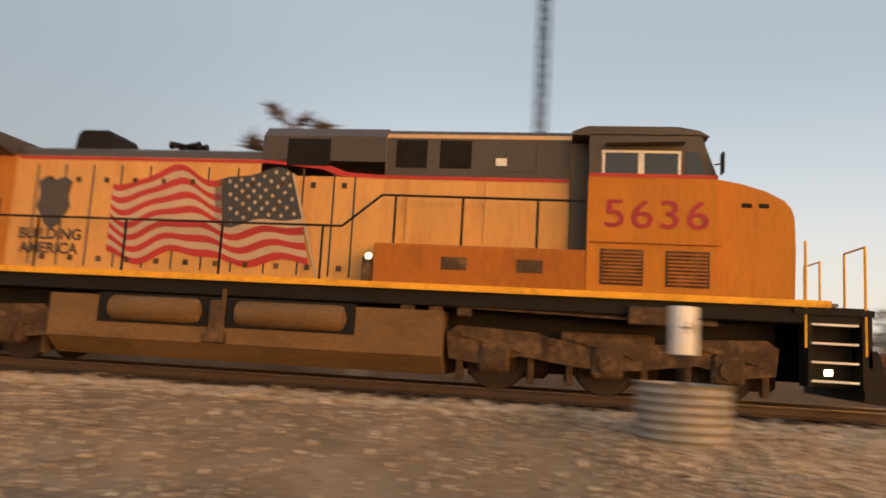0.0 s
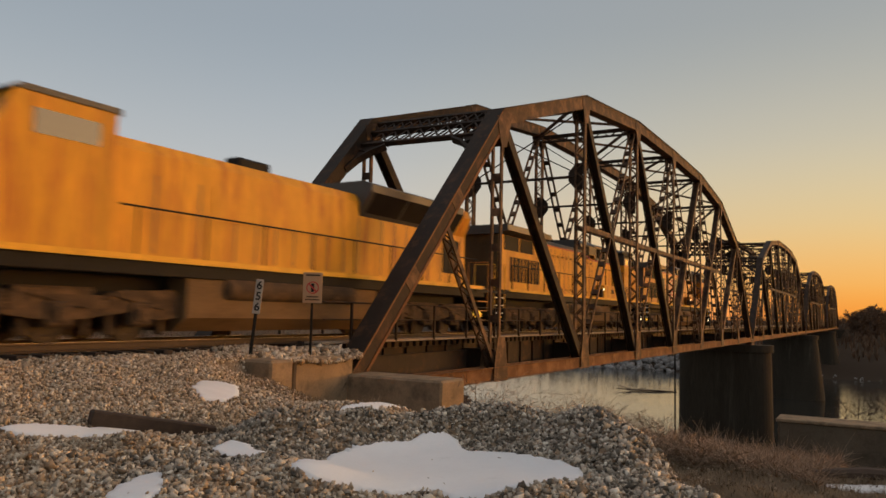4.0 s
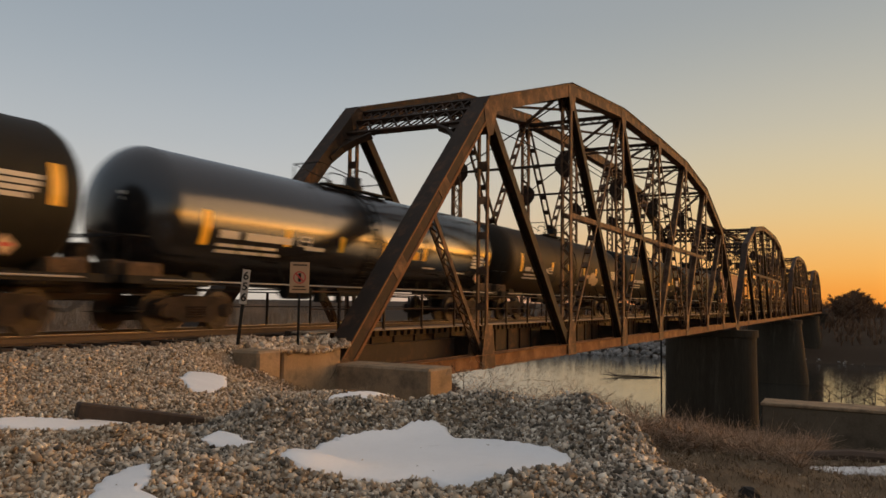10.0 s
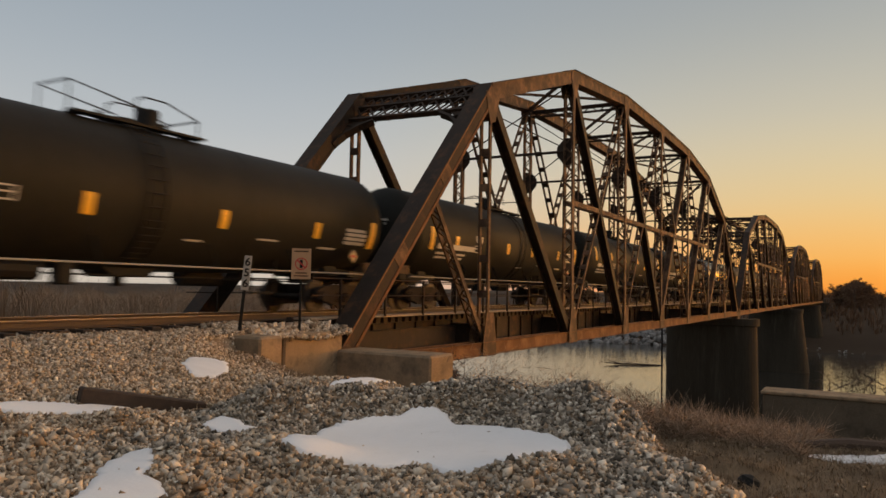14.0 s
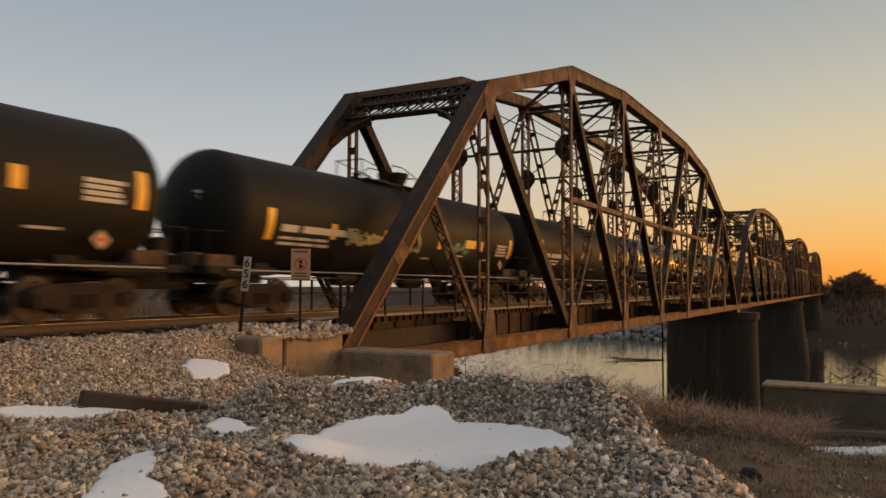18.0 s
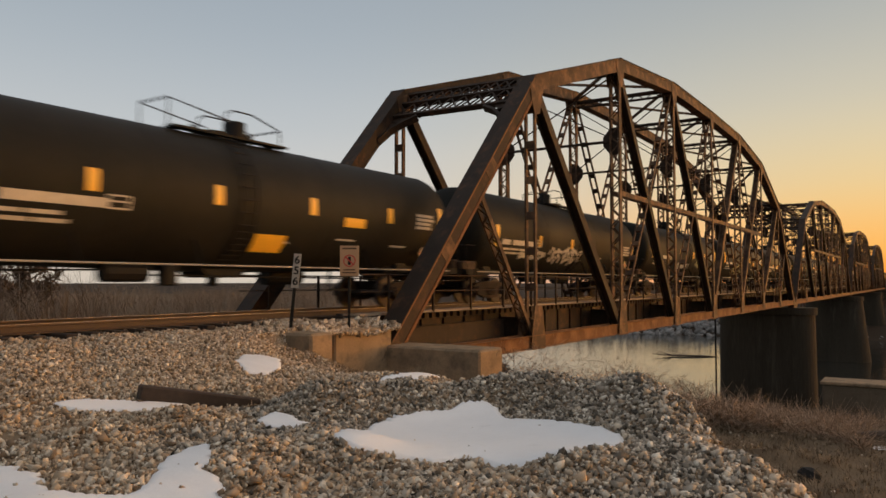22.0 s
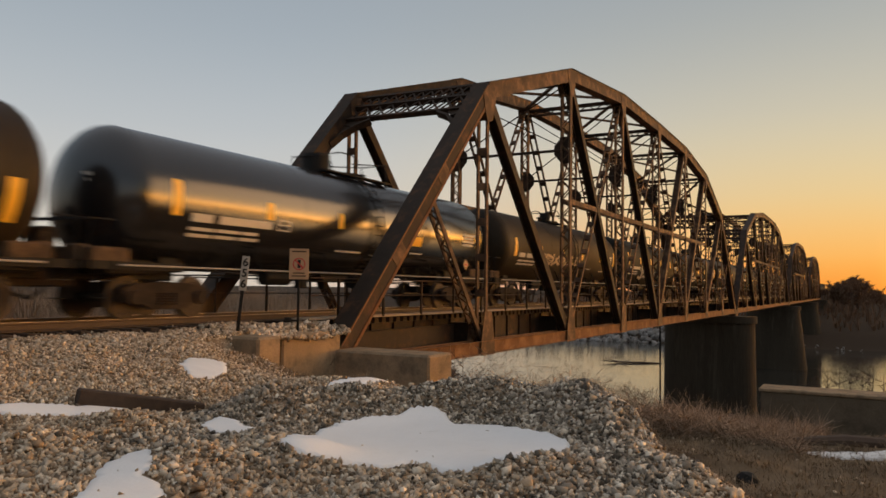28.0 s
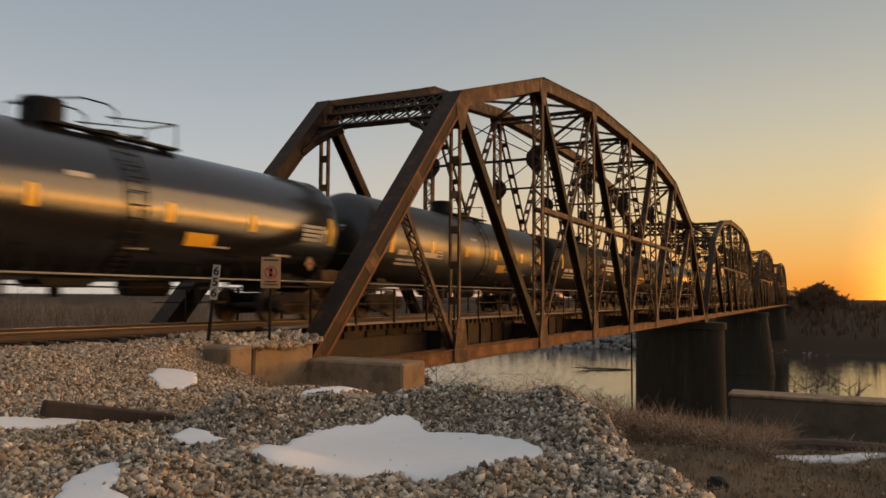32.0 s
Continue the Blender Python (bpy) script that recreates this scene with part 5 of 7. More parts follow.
        part("roof_hatch", Shape().box((-4.55, s * (Y + 0.016), 4.12), (0.55, 0.02, 0.5), ch=0.005), "grey", c)
        part("door_notice", Shape().box((-4.9, s * (Y + 0.03), 4.05), (0.2, 0.006, 0.14)), "white", c)
        part("equipment_box", Shape().box((-5.2, s * 1.28, 2.07), (3.68, 0.5, 0.74), ch=0.03), low, c, "dirty orange equipment locker")
        for x in (-5.6, -4.3):
            part("box_vent", Shape().box((x, s * 1.535, 2.12), (0.44, 0.02, 0.22)), "under", c)
    stripe_lines(c, [-7.6, -8.0, -8.6, -9.25, -9.9, -10.5, -11.1, -11.7, -12.3, -12.9, -13.5, -14.1], 1.85, 3.85, Y)
    for s in (-1, 1):
        for k in range(11):
            for z in (3.55, 2.0):
                part("door_latch", Shape().box((-7.8 - 0.6 * k, s * (Y + 0.012), z), (0.09, 0.03, 0.10)), "under", c)
    # radiator end with overhanging wings
    part("radiator_body", Shape().prism([(-Y, 1.70), (-Y, 4.05), (Y, 4.05), (Y, 1.70)], -19.05, -14.6, "x"), "loco" if flag else paint, c)
    # plate over the hood's rear face, its shade painted in
    part("hood_end", Shape().box((-19.06, 0, 2.85), (0.03, 2 * Y - 0.02, 2.3)), "grey" if flag else "loco_shade", c, "hood end plate, colour darkened for shade")
    part("radiator_roof", Shape().prism([(-Y, 4.00), (-1.50, 4.12), (-1.50, 4.36), (1.50, 4.36), (1.50, 4.12), (Y, 4.00)], -19.3, -14.65, "x"), "grey", c, "overhanging grey radiator roof")
    for s in (-1, 1):
        for x0, x1 in ((-18.6, -17.15), (-17.0, -15.6)):
            part("radiator_screen", Shape().box(((x0 + x1) / 2, s * (Y + 0.012), 3.70), (x1 - x0, 0.02, 0.60)), "black", c, "dark radiator screen")
        part("radiator_red_line", Shape().box((-16.85, s * (Y + 0.01), 4.03), (4.4, 0.014, 0.06)), "red", c)
        for k in range(9):
            w = 0.26 if k % 3 else 0.34
            part("vent_slot", Shape().box((-15.0 - 0.36 * k, s * (Y + 0.012), 2.62), (w * 0.82, 0.02, 1.04)), "black", c, "dark vertical vent")
    part("chimney", Shape().prism([(-13.75, 4.25), (-13.68, 4.62), (-13.60, 4.70), (-13.02, 4.70), (-12.95, 4.62), (-12.95, 4.25)], -0.5, 0.5), "black", c)
    hn = Shape().box((-11.5, 0, 4.36), (0.12, 0.3, 0.2))
    for dx, dy in ((-0.34, -0.12), (0.30, -0.12), (-0.26, 0.12), (0.36, 0.1), (0.22, 0)):
        hn.tube((-11.5, dy, 4.50), (-11.5 + dx, dy, 4.51), 0.03, 10, 0.085)
    part("horn", hn, "black", c)
    # handrails
    for s in (-1, 1):
        y = s * 1.48
        hr = Shape().pipe([(-3.4, y, 3.28), (-6.95, y, 3.30), (-7.65, y, 2.72), (-18.9, y, 2.72)], 0.022)
        part("handrail", hr, "black", c)
        for x in (-4.2, -5.5, -6.7, -8.0, -9.9, -11.8, -13.6, -15.4, -17.2, -18.8):
            z = 3.29 if x > -7.2 else 2.72
            part("handrail_post", Shape().tube((x, y, 1.70), (x, y, z), 0.024, 6), "black", c)
    # fuel tank with air reservoirs
    ft = [(-1.42, 1.30), (-1.42, 0.52), (-1.05, 0.20), (1.05, 0.20), (1.42, 0.52), (1.42, 1.30)]
    part("fuel_tank", Shape().prism(ft, -13.2, -5.75, "x"), "dust", c, "dusty brown fuel tank")
    for s in (-1, 1):
        # flat black sheet in place of the dark shade behind the reservoirs
        part("tank_recess", Shape().box((-9.75, s * 1.432, 1.08), (4.9, 0.02, 0.54)), "black", c)
        for x0, x1 in ((-12.0, -10.15), (-9.55, -7.45)):
            part("air_reservoir", Shape().turned([(x0, 0.05), (x0 + 0.06, 0.2), (x0 + 0.14, 0.235), (x1 - 0.14, 0.235), (x1 - 0.06, 0.2), (x1, 0.05)], "x", 20, (0, s * 1.38, 1.08)), "dust", c, smooth=True)
        cl = Shape().box((-9.85, s * 1.46, 0.95), (0.3, 0.12, 0.7), ch=0.03).box((-9.85, s * 1.5, 0.62), (0.4, 0.16, 0.2), ch=0.03).tube((-9.75, s * 1.45, 1.2), (-9.75, s * 1.45, 1.5), 0.05, 8)
        part("fuel_filler", cl, "under", c)
        pp = Shape()
        for k in range(5):
            pp.pipe([(-6.5 - 0.03 * k, s * (1.2 + 0.05 * k), 1.42), (-1.2, s * (1.2 + 0.05 * k), 1.36 - 0.02 * k)], 0.022)
        for x in (-6.4, -5.9, -5.4):
            pp.box((x, s * 1.3, 1.33), (0.25, 0.2, 0.2), ch=0.03)
        part("piping", pp, "under", c)
    truck3(c, (-1.0, -2.95, -4.85), keyed)
    truck3(c, (-14.1, -16.05, -17.95), keyed)
    # front platform, steps, plow
    part("front_platform", Shape().box((0.55, 0, 1.58), (1.2, 3.0, 0.10)).box((1.10, 0, 1.15), (0.06, 2.9, 0.85)), "black", c)
    part("plow", Shape().prism([(1.0, 0.18), (1.45, 0.14), (1.55, 0.22), (1.35, 0.55), (1.2, 1.0), (1.05, 1.0)], -1.45, 1.45), "black", c)
    for e, xx in ((1, 0.55), (-1, -19.9)):
        for s in (-1, 1):
            st = part("step_well", Shape().box((xx + e * 0.45, s * 1.30, 0.98), (0.05, 0.36, 1.2)).box((xx - e * 0.36, s * 1.30, 0.98), (0.05, 0.36, 1.2)).box((xx, s * 1.08, 0.98), (0.8, 0.04, 1.2)), "black", c)
            ed = Shape()
            for z in (0.48, 0.78, 1.08, 1.38):
                ed.box((xx, s * 1.36, z), (0.74, 0.24, 0.035))
            part("step_treads", ed, "white", st, "white-edged steps")
            rl = Shape().pipe([(xx - e * 0.42, s * 1.47, 1.0), (xx - e * 0.42, s * 1.47, 2.72)], 0.022).pipe([(xx + e * 0.48, s * 1.47, 0.9), (xx + e * 0.48, s * 1.47, 2.65), (xx + e * 0.48, s * 0.6, 2.65), (xx + e * 0.48, s * 0.6, 1.6)], 0.022)
            part("step_handrail", rl, "sill", c, "yellow corner handrail")
            part("ditch_light", Shape().tube((xx - e * 0.12, s * 1.42, 0.62), (xx - e * 0.02, s * 1.42, 0.62), 0.055, 12), "lamp" if e > 0 else "lamp_amber", c, "glowing low light")
    part("rear_platform", Shape().box((-19.9, 0, 1.58), (1.3, 3.0, 0.10)).box((-20.45, 0, 1.15), (0.06, 2.9, 0.85)), "black", c)
    for e, x in ((1, 1.95), (-1, -20.05 - 0.0)):
        coupler(c, x if e > 0 else -20.5, e)
    part("walkway_lamp", Shape().tube((-7.12, -1.44, 2.16), (-7.12, -1.50, 2.16), 0.07, 10).box((-7.12, -1.36, 1.95), (0.26, 0.2, 0.5), ch=0.02), "under", c)
    part("lit_lens", Shape().tube((-7.12, -1.50, 2.2), (-7.12, -1.52, 2.2), 0.06, 10), "lamp", c, "small lit lamp")
    if flag:
        waving_flag(c, -Y - 0.022)
        for line, z in (("BUILDING", 2.44), ("AMERICA", 2.16)):
            part("slogan", lettering(line, 0.30), "grey", c, "dark painted slogan", at=pose(-13.68, -Y - 0.02, z))
        sh = [(-0.36, 0.38), (-0.2, 0.48), (0, 0.42), (0.2, 0.48), (0.36, 0.38), (0.30, 0.1), (0.36, -0.12), (0.14, -0.48), (0, -0.58), (-0.14, -0.48), (-0.36, -0.12), (-0.30, 0.1)]
        part("shield_emblem", Shape().prism([(-13.68 + a, 3.12 + b) for a, b in sh], -Y - 0.024, -Y - 0.012), "grey", c, "plain grey shield emblem")
    return c


def build_rear_first(keyed):
    """A six-axle locomotive running long hood first; the hood end at x = 0."""
    c = thing("locomotive", "dirty yellow diesel locomotive running long hood first", "locomotive", "locomotives of the train")
    Y = 0.98
    part("underframe", Shape().box((-9.4, 0, 1.50), (20.4, 2.9, 0.30), ch=0.02), "black", c)
    part("frame_core", Shape().box((-9.6, 0, 1.0), (18.6, 1.5, 0.85), ch=0.05), "black", c)
    part("walkway_deck", Shape().box((-9.4, 0, 1.69), (20.2, 3.06, 0.06)), "grey", c)
    hood = [(-Y, 1.70), (-Y, 3.95), (-Y + 0.15, 4.2), (Y - 0.15, 4.2), (Y, 3.95), (Y, 1.70)]
    part("engine_hood", Shape().prism(hood, -15.2, 0.0, "x"), "loco_faded", c)
    wing = [(-Y, 3.55), (-1.42, 4.25), (-1.42, 4.48), (-1.1, 4.60), (1.1, 4.60), (1.42, 4.48), (1.42, 4.25), (Y, 3.55)]
    part("flared_radiator", Shape().prism(wing, -6.6, -0.9, "x"), "grey", c, "flared grey radiator roof")
    part("hood_end_cap", Shape().prism([(-Y, 3.55), (-1.25, 4.2), (-1.1, 4.5), (1.1, 4.5), (1.25, 4.2), (Y, 3.55)], -0.9, -0.02, "x"), "loco_faded", c)
    for s in (-1, 1):
        n = Vector((0, s * 0.85, -0.53)).normalized()
        for k in range(3):
            a, b = -6.4 + 1.85 * k, -6.4 + 1.85 * k + 1.75
            sh = Shape().add([(a, s * (Y + 0.01), 3.57), (b, s * (Y + 0.01), 3.57), (b, s * 1.43, 4.24), (a, s * 1.43, 4.24)], [(0, 1, 2, 3)])
            part("radiator_screen", sh, "black", c, "long black radiator screen")
        part("side_grille", Shape().box((-1.05, s * (Y + 0.012), 2.75), (1.15, 0.02, 1.2)), "black", c, "black square grille")
        part("side_grille", Shape().box((-3.1, s * (Y + 0.012), 2.75), (0.6, 0.02, 1.2)), "black", c)
        part("sill_stripe", Shape().box((-9.3, s * 1.535, 1.70), (19.6, 0.02, 0.12)), "sill", c, "grimy yellow sill stripe")
        part("handrail", Shape().pipe([(0.0, s * 1.48, 2.72), (-15.0, s * 1.48, 2.72)], 0.022), "black", c)
        for k in range(9):
            part("handrail_post", Shape().tube((-0.2 - 1.8 * k, s * 1.48, 1.70), (-0.2 - 1.8 * k, s * 1.48, 2.72), 0.022, 6), "black", c)
        part("air_reservoir", Shape().turned([(-12.2, 0.05), (-12.1, 0.28), (-7.4, 0.28), (-7.3, 0.05)], "x", 18, (0, s * 1.28, 1.16)), "under", c, smooth=True)
    stripe_lines(c, [-0.3, -1.75, -2.6, -4.0, -4.7, -5.4, -6.6, -7.3, -8.0, -8.7, -9.4, -10.1, -10.8, -11.5, -12.6, -13.8], 1.85, 3.5, Y)
    part("faded_patch", Shape().box((-9.6, -Y - 0.012, 3.15), (5.2, 0.012, 0.8)), "loco_faded", c, "sunburnt faded paint")
    cab = [(-15.2, 1.70), (-15.2, 4.45), (-17.2, 4.45), (-17.55, 3.7), (-18.7, 3.5), (-18.8, 1.70)]
    part("cab", Shape().prism(cab, -1.5, 1.5), "loco_faded", c)
    part("cab_roof", Shape().prism([(-15.1, 4.43), (-15.1, 4.56), (-17.1, 4.56), (-17.35, 4.43)], -1.5, 1.5), "grey", c)
    for s in (-1, 1):
        part("cab_window", Shape().box((-16.2, s * 1.503, 3.95), (1.3, 0.02, 0.45)), "glass", c)
    part("chimney", Shape().box((-10.2, 0, 4.38), (1.2, 0.5, 0.4), ch=0.05), "black", c)
    part("fan_housings", Shape().turned([(4.55, 0.62), (4.72, 0.62), (4.73, 0.1)], "z", 20, (-2.2, 0, 0)).turned([(4.55, 0.62), (4.72, 0.62), (4.73, 0.1)], "z", 20, (-4.6, 0, 0)), "grey", c)
    ft = [(-1.4, 1.35), (-1.4, 0.5), (-1.0, 0.2), (1.0, 0.2), (1.4, 0.5), (1.4, 1.35)]
    part("fuel_tank", Shape().prism(ft, -13.2, -6.2, "x"), "dust", c)
    truck3(c, (-1.2, -2.95, -4.7), keyed)
    truck3(c, (-14.2, -15.95, -17.7), keyed)
    for e, x in ((1, 0.55), (-1, -19.4)):
        part("end_platform", Shape().box((x, 0, 1.58), (1.2, 3.0, 0.1)).box((x + e * 0.55, 0, 1.1), (0.06, 2.9, 0.9)), "black", c)
        rl = Shape()
        for s in (-1, 1):
            rl.pipe([(x + e * 0.5, s * 1.45, 0.9), (x + e * 0.5, s * 1.45, 2.7), (x + e * 0.5, s * 0.6, 2.7), (x + e * 0.5, s * 0.6, 1.6)], 0.022)
            for z in (0.5, 0.85, 1.2):
                rl.box((x, s * 1.36, z), (0.7, 0.24, 0.035))
        part("end_steps_and_rail", rl, "loco", c)
        part("ditch_light", Shape().tube((x + e * 0.3, -1.05, 0.72), (x + e * 0.62, -1.05, 0.72), 0.12, 12), "lamp_amber", c, "glowing amber light")
        coupler(c, x + e * 1.2, e)
    return c


def build_hopper(keyed):
    """A long covered hopper about x = 0."""
    c = thing("hopper_car", "faded red covered hopper car with spray paint patches", "hopper car")
    h = 8.55
    side = [(-h, 4.40), (-h, 3.55), (-h + 1.30, 2.15), (-h + 0.85, 1.45), (-h + 0.1, 1.35), (-h, 1.0), (h, 1.0), (h - 0.1, 1.35), (h - 0.85, 1.45), (h - 1.30, 2.15), (h, 3.55), (h, 4.40)]
    for s in (-1, 1):
        part("side_sheet", Shape().prism(side, s * 1.55 - 0.03, s * 1.55 + 0.03), "hopper", c, "faded red side sheet")
        part("top_sill", Shape().box((0, s * 1.56, 4.42), (2 * h, 0.12, 0.16), ch=0.02), "black", c)
        part("bottom_sill", Shape().box((0, s * 1.57, 1.06), (2 * h, 0.10, 0.22), ch=0.02), "hopper", c)
    part("hopper_body", Shape().prism([(-h + 0.1, 4.4), (-h + 0.1, 3.6), (-h + 2.6, 1.2), (h - 2.6, 1.2), (h - 0.1, 3.6), (h - 0.1, 4.4)], -1.50, 1.50), "black", c)
    part("roof", Shape().prism([(-1.55, 4.42), (-1.1, 4.56), (1.1, 4.56), (1.55, 4.42)], -h, h, "x"), "black", c)
    rw = Shape()
    for s in (-1, 1):
        rw.box((0, s * 0.85, 4.72), (2 * h + 0.3, 0.32, 0.05))
    for k in range(9):
        rw.box((-h + 0.5 + 2 * k, 0, 4.64), (0.08, 2.0, 0.1))
    part("roof_walk", rw, "black", c)
    part("hatches", Shape().box((0, 0, 4.62), (2 * h - 1.6, 0.55, 0.14), ch=0.04), "black", c)
    for k in range(4):
        x = -5.1 + 3.4 * k
        part("discharge_chute", Shape().prism([(x - 1.5, 1.3), (x + 1.5, 1.3), (x + 0.35, 0.55), (x - 0.35, 0.55)], -1.1, 1.1), "black", c)
        part("chute_gate", Shape().box((x, 0, 0.52), (0.9, 1.9, 0.12), ch=0.02), "under", c)
    for e in (-1, 1):
        fr = Shape().box((e * (h + 0.1), 0, 1.08), (0.5, 2.9, 0.25), ch=0.02)
        for s in (-1, 1):
            fr.box((e * (h - 0.05), s * 1.46, 2.7), (0.12, 0.12, 3.3)).beam((e * (h - 0.1), s * 1.3, 1.2), (e * (h - 2.2), s * 1.3, 2.2), 0.12, 0.12)
            for k in range(9):
                fr.box((e * (h + 0.1), s * 1.25, 0.6 + 0.42 * k), (0.04, 0.44, 0.03))
            for x in (1.04, 1.46):
                fr.box((e * (h + 0.1), s * x, 2.3), (0.04, 0.04, 3.6))
        part("end_frame", fr, "black", c)
        part("end_sheet", Shape().box((e * (h - 0.12), 0, 4.0), (0.06, 3.0, 0.85)), "grey", c)
        part("end_panel", Shape().prism([(e * (h - 0.10), 3.58), (e * (h - 0.40), 1.35), (e * (h - 0.46), 1.35), (e * (h - 0.16), 3.58)], -1.48, 1.48), "grey", c, "grimy grey end panel")
        coupler(c, e * 9.25, e)
        freight_bogie(c, e * 6.9, keyed)
    part("brake_wheel", Shape().turned([(0, 0.02), (0.01, 0.26), (0.03, 0.28), (0.05, 0.26), (0.04, 0.02)], "x", 16, (-h - 0.3, -0.5, 2.6)), "black", c)
    rnd = random.Random(5)
    sp = Shape()
    for k in range(46):
        x, z = rnd.gauss(-0.8, 1.25), 1.25 + abs(rnd.gauss(0, 0.55))
        w, hh = rnd.uniform(0.15, 0.5), rnd.uniform(0.1, 0.35)
        if z + hh < 3:
            sp.add([(x, -1.586 - 0.0005 * k, z), (x + w, -1.586 - 0.0005 * k, z + rnd.uniform(-0.1, 0.1)), (x + w * 0.8, -1.586 - 0.0005 * k, z + hh), (x + w * 0.1, -1.586 - 0.0005 * k, z + hh * 0.9)], [(0, 1, 2, 3)])
    part("spray_paint", sp, "graf_buff", c, "pale buff spray paint")
    wr = Shape()
    for k in range(30):
        x = rnd.uniform(-h, h - 1)
        wr.add([(x, -1.5855, 4.33), (x + rnd.uniform(0.4, 1.4), -1.5855, 4.33), (x + rnd.uniform(0.4, 1.2), -1.5855, 4.33 - rnd.uniform(0.05, 0.22)), (x + 0.1, -1.5855, 4.25)], [(0, 1, 2, 3)])
    part("worn_edge", wr, "flag_white", c, "worn pale paint edge")
    part("reflector", Shape().box((-h + 0.4, -1.59, 1.25), (0.6, 0.012, 0.14)), "reflect", c)
    return c


# ---- the train ----
spin = []                     # wheelsets that turn
moving = []                   # things that run, with their places at the start
first = build_wide_cab("yellow diesel locomotive with grey roof and painted waving flag", "loco_pale", "loco_low", spin, True, "5636")
moving.append((first, 3.86))
second = build_wide_cab("sunburnt yellow diesel locomotive with faded paint", "loco_faded", "loco_faded", spin, False, "")
moving.append((second, -17.95))
third = build_rear_first(spin)
moving.append((third, -39.9))
hop = build_hopper(spin)
moving.append((hop, -69.35))

kinds = {}
LABELS = {"m": "dusty matte black tank car with yellow reflectors", "b": "dusty brown tank car with yellow reflectors", "g": "glossy black tank car reflecting the sunset", "s": "worn black tank car with a dull sheen"}
PAINTS = {"m": "tank_matte", "b": "tank_brown", "g": "tank_gloss", "s": "tank_semi"}
TRAIN = "mmbgmmmmgmmmmmmmmmbgbmsgg"
DOME = {0: "bowl", 10: "bowl", 11: "bowl", 19: "wide", 20: "wide", 22: "wide", 23: "wide", 24: "wide"}
TURNED = (1, 2, 3, 7, 8, 9, 10, 14, 15, 21)
SPOT_Z = (2.24, 2.50, 2.45, 2.29, 2.73, 2.78, 2.42, 2.23, 2.4, 2.48, 2.25, 2.62, 2.49, 2.37, 2.62, 2.53, 2.49, 2.73, 2.5, 2.57, 2.13, 2.67, 2.53, 2.52, 2.5)
SPOTS = {0: (-4.0, -0.74, 2.1, 5.2), 2: (-3.2, -0.92, 1.5, 3.5), 3: (-4.14, -1.85, 0.36, 2.77), 6: (-5.1, -0.63, 1.98, 5.2), 7: (-4.03, -1.79, 1.66, 5.03), 9: (-4.27, -1.23, 1.92, 4.9),
         10: (-4.33, -1.69, 1.69, 4.9), 12: (-4.18, -1.35, 1.67, 4.53), 13: (-3.33, -0.18, 1.95, 4.9), 21: (-4.4, -1.62, 1.55, 4.98), 23: (-4.2, -1.59, 1.62, 4.27)}
EXTRA = {}


def extra(k, *plan):
    EXTRA[k] = list(plan)


extra(0, ("board", 3.77, 4.63, 2.19, 2.47, "reflect"))
extra(1, ("board", 3.55, 4.24, 2.19, 2.38, "reflect"))
extra(2, ("oval", 2.5, 3.5, 1.80, 2.40, "graf_buff"), ("oval", 3.2, 4.1, 1.72, 2.15, "graf_buff"), ("board", 1.6, 2.4, 2.08, 2.26, "graf_buff"))
extra(3, ("board", 1.45, 2.36, 2.08, 2.34, "reflect"), ("lines", -3.4, -2.6, 2.04, 2.22, "stencil"))
extra(4, ("oval", -2.42, -0.13, 1.46, 1.98, "graf_cream"))
extra(5, ("board", 3.54, 4.37, 2.25, 2.44, "reflect"))
extra(6, ("board", -3.6, -3.1, 2.5, 2.75, "stencil"))
extra(8, ("board", 2.9, 3.7, 2.2, 2.6, "reflect"))
extra(10, ("spray", 2.1, 3.5, 2.0, 2.32, "graf_green"), ("spray", -3.8, -1.85, 1.95, 2.32, "graf_pale"), ("spray", -0.5, 0.1, 1.5, 3.0, "graf_pale"), ("board", 3.6, 4.4, 2.16, 2.46, "reflect"))
extra(11, ("spray", -4.5, -2.05, 1.36, 2.32, "graf_pale"), ("spray", -1.75, 0.9, 1.42, 2.36, "graf_pale"), ("board", 3.12, 3.86, 2.16, 2.44, "reflect"))
extra(12, ("spray", -1.66, 0.5, 1.62, 1.95, "stencil"), ("spray", 2.5, 4.1, 1.75, 2.28, "graf_pale"))
extra(13, ("spray", -4.8, -2.9, 1.62, 2.02, "stencil"), ("spray", -2.45, 0.8, 1.50, 2.22, "stencil"))
extra(14, ("board", 0.11, 1.08, 1.46, 1.86, "reflect"), ("board", 3.06, 3.9, 2.2, 2.44, "reflect"))
extra(15, ("spray", 0.5, 1.45, 1.54, 1.76, "stencil"))
extra(16, ("spray", -4.5, -2.0, 1.55, 2.10, "stencil"), ("spray", 2.7, 4.6, 1.78, 2.1, "stencil"))
extra(17, ("spray", -3.7, -2.4, 1.48, 2.16, "stencil"), ("spray", -1.5, 0.2, 1.74, 2.16, "stencil"), ("spray", 1.7, 4.2, 1.64, 2.26, "graf_pale"))
extra(18, ("spray", -4.0, 1.0, 1.9, 2.4, "graf_buff"))
extra(19, ("board", 2.5, 3.4, 2.1, 2.4, "reflect"), ("board", -1.05, 0.13, 1.72, 1.77, "stencil"))
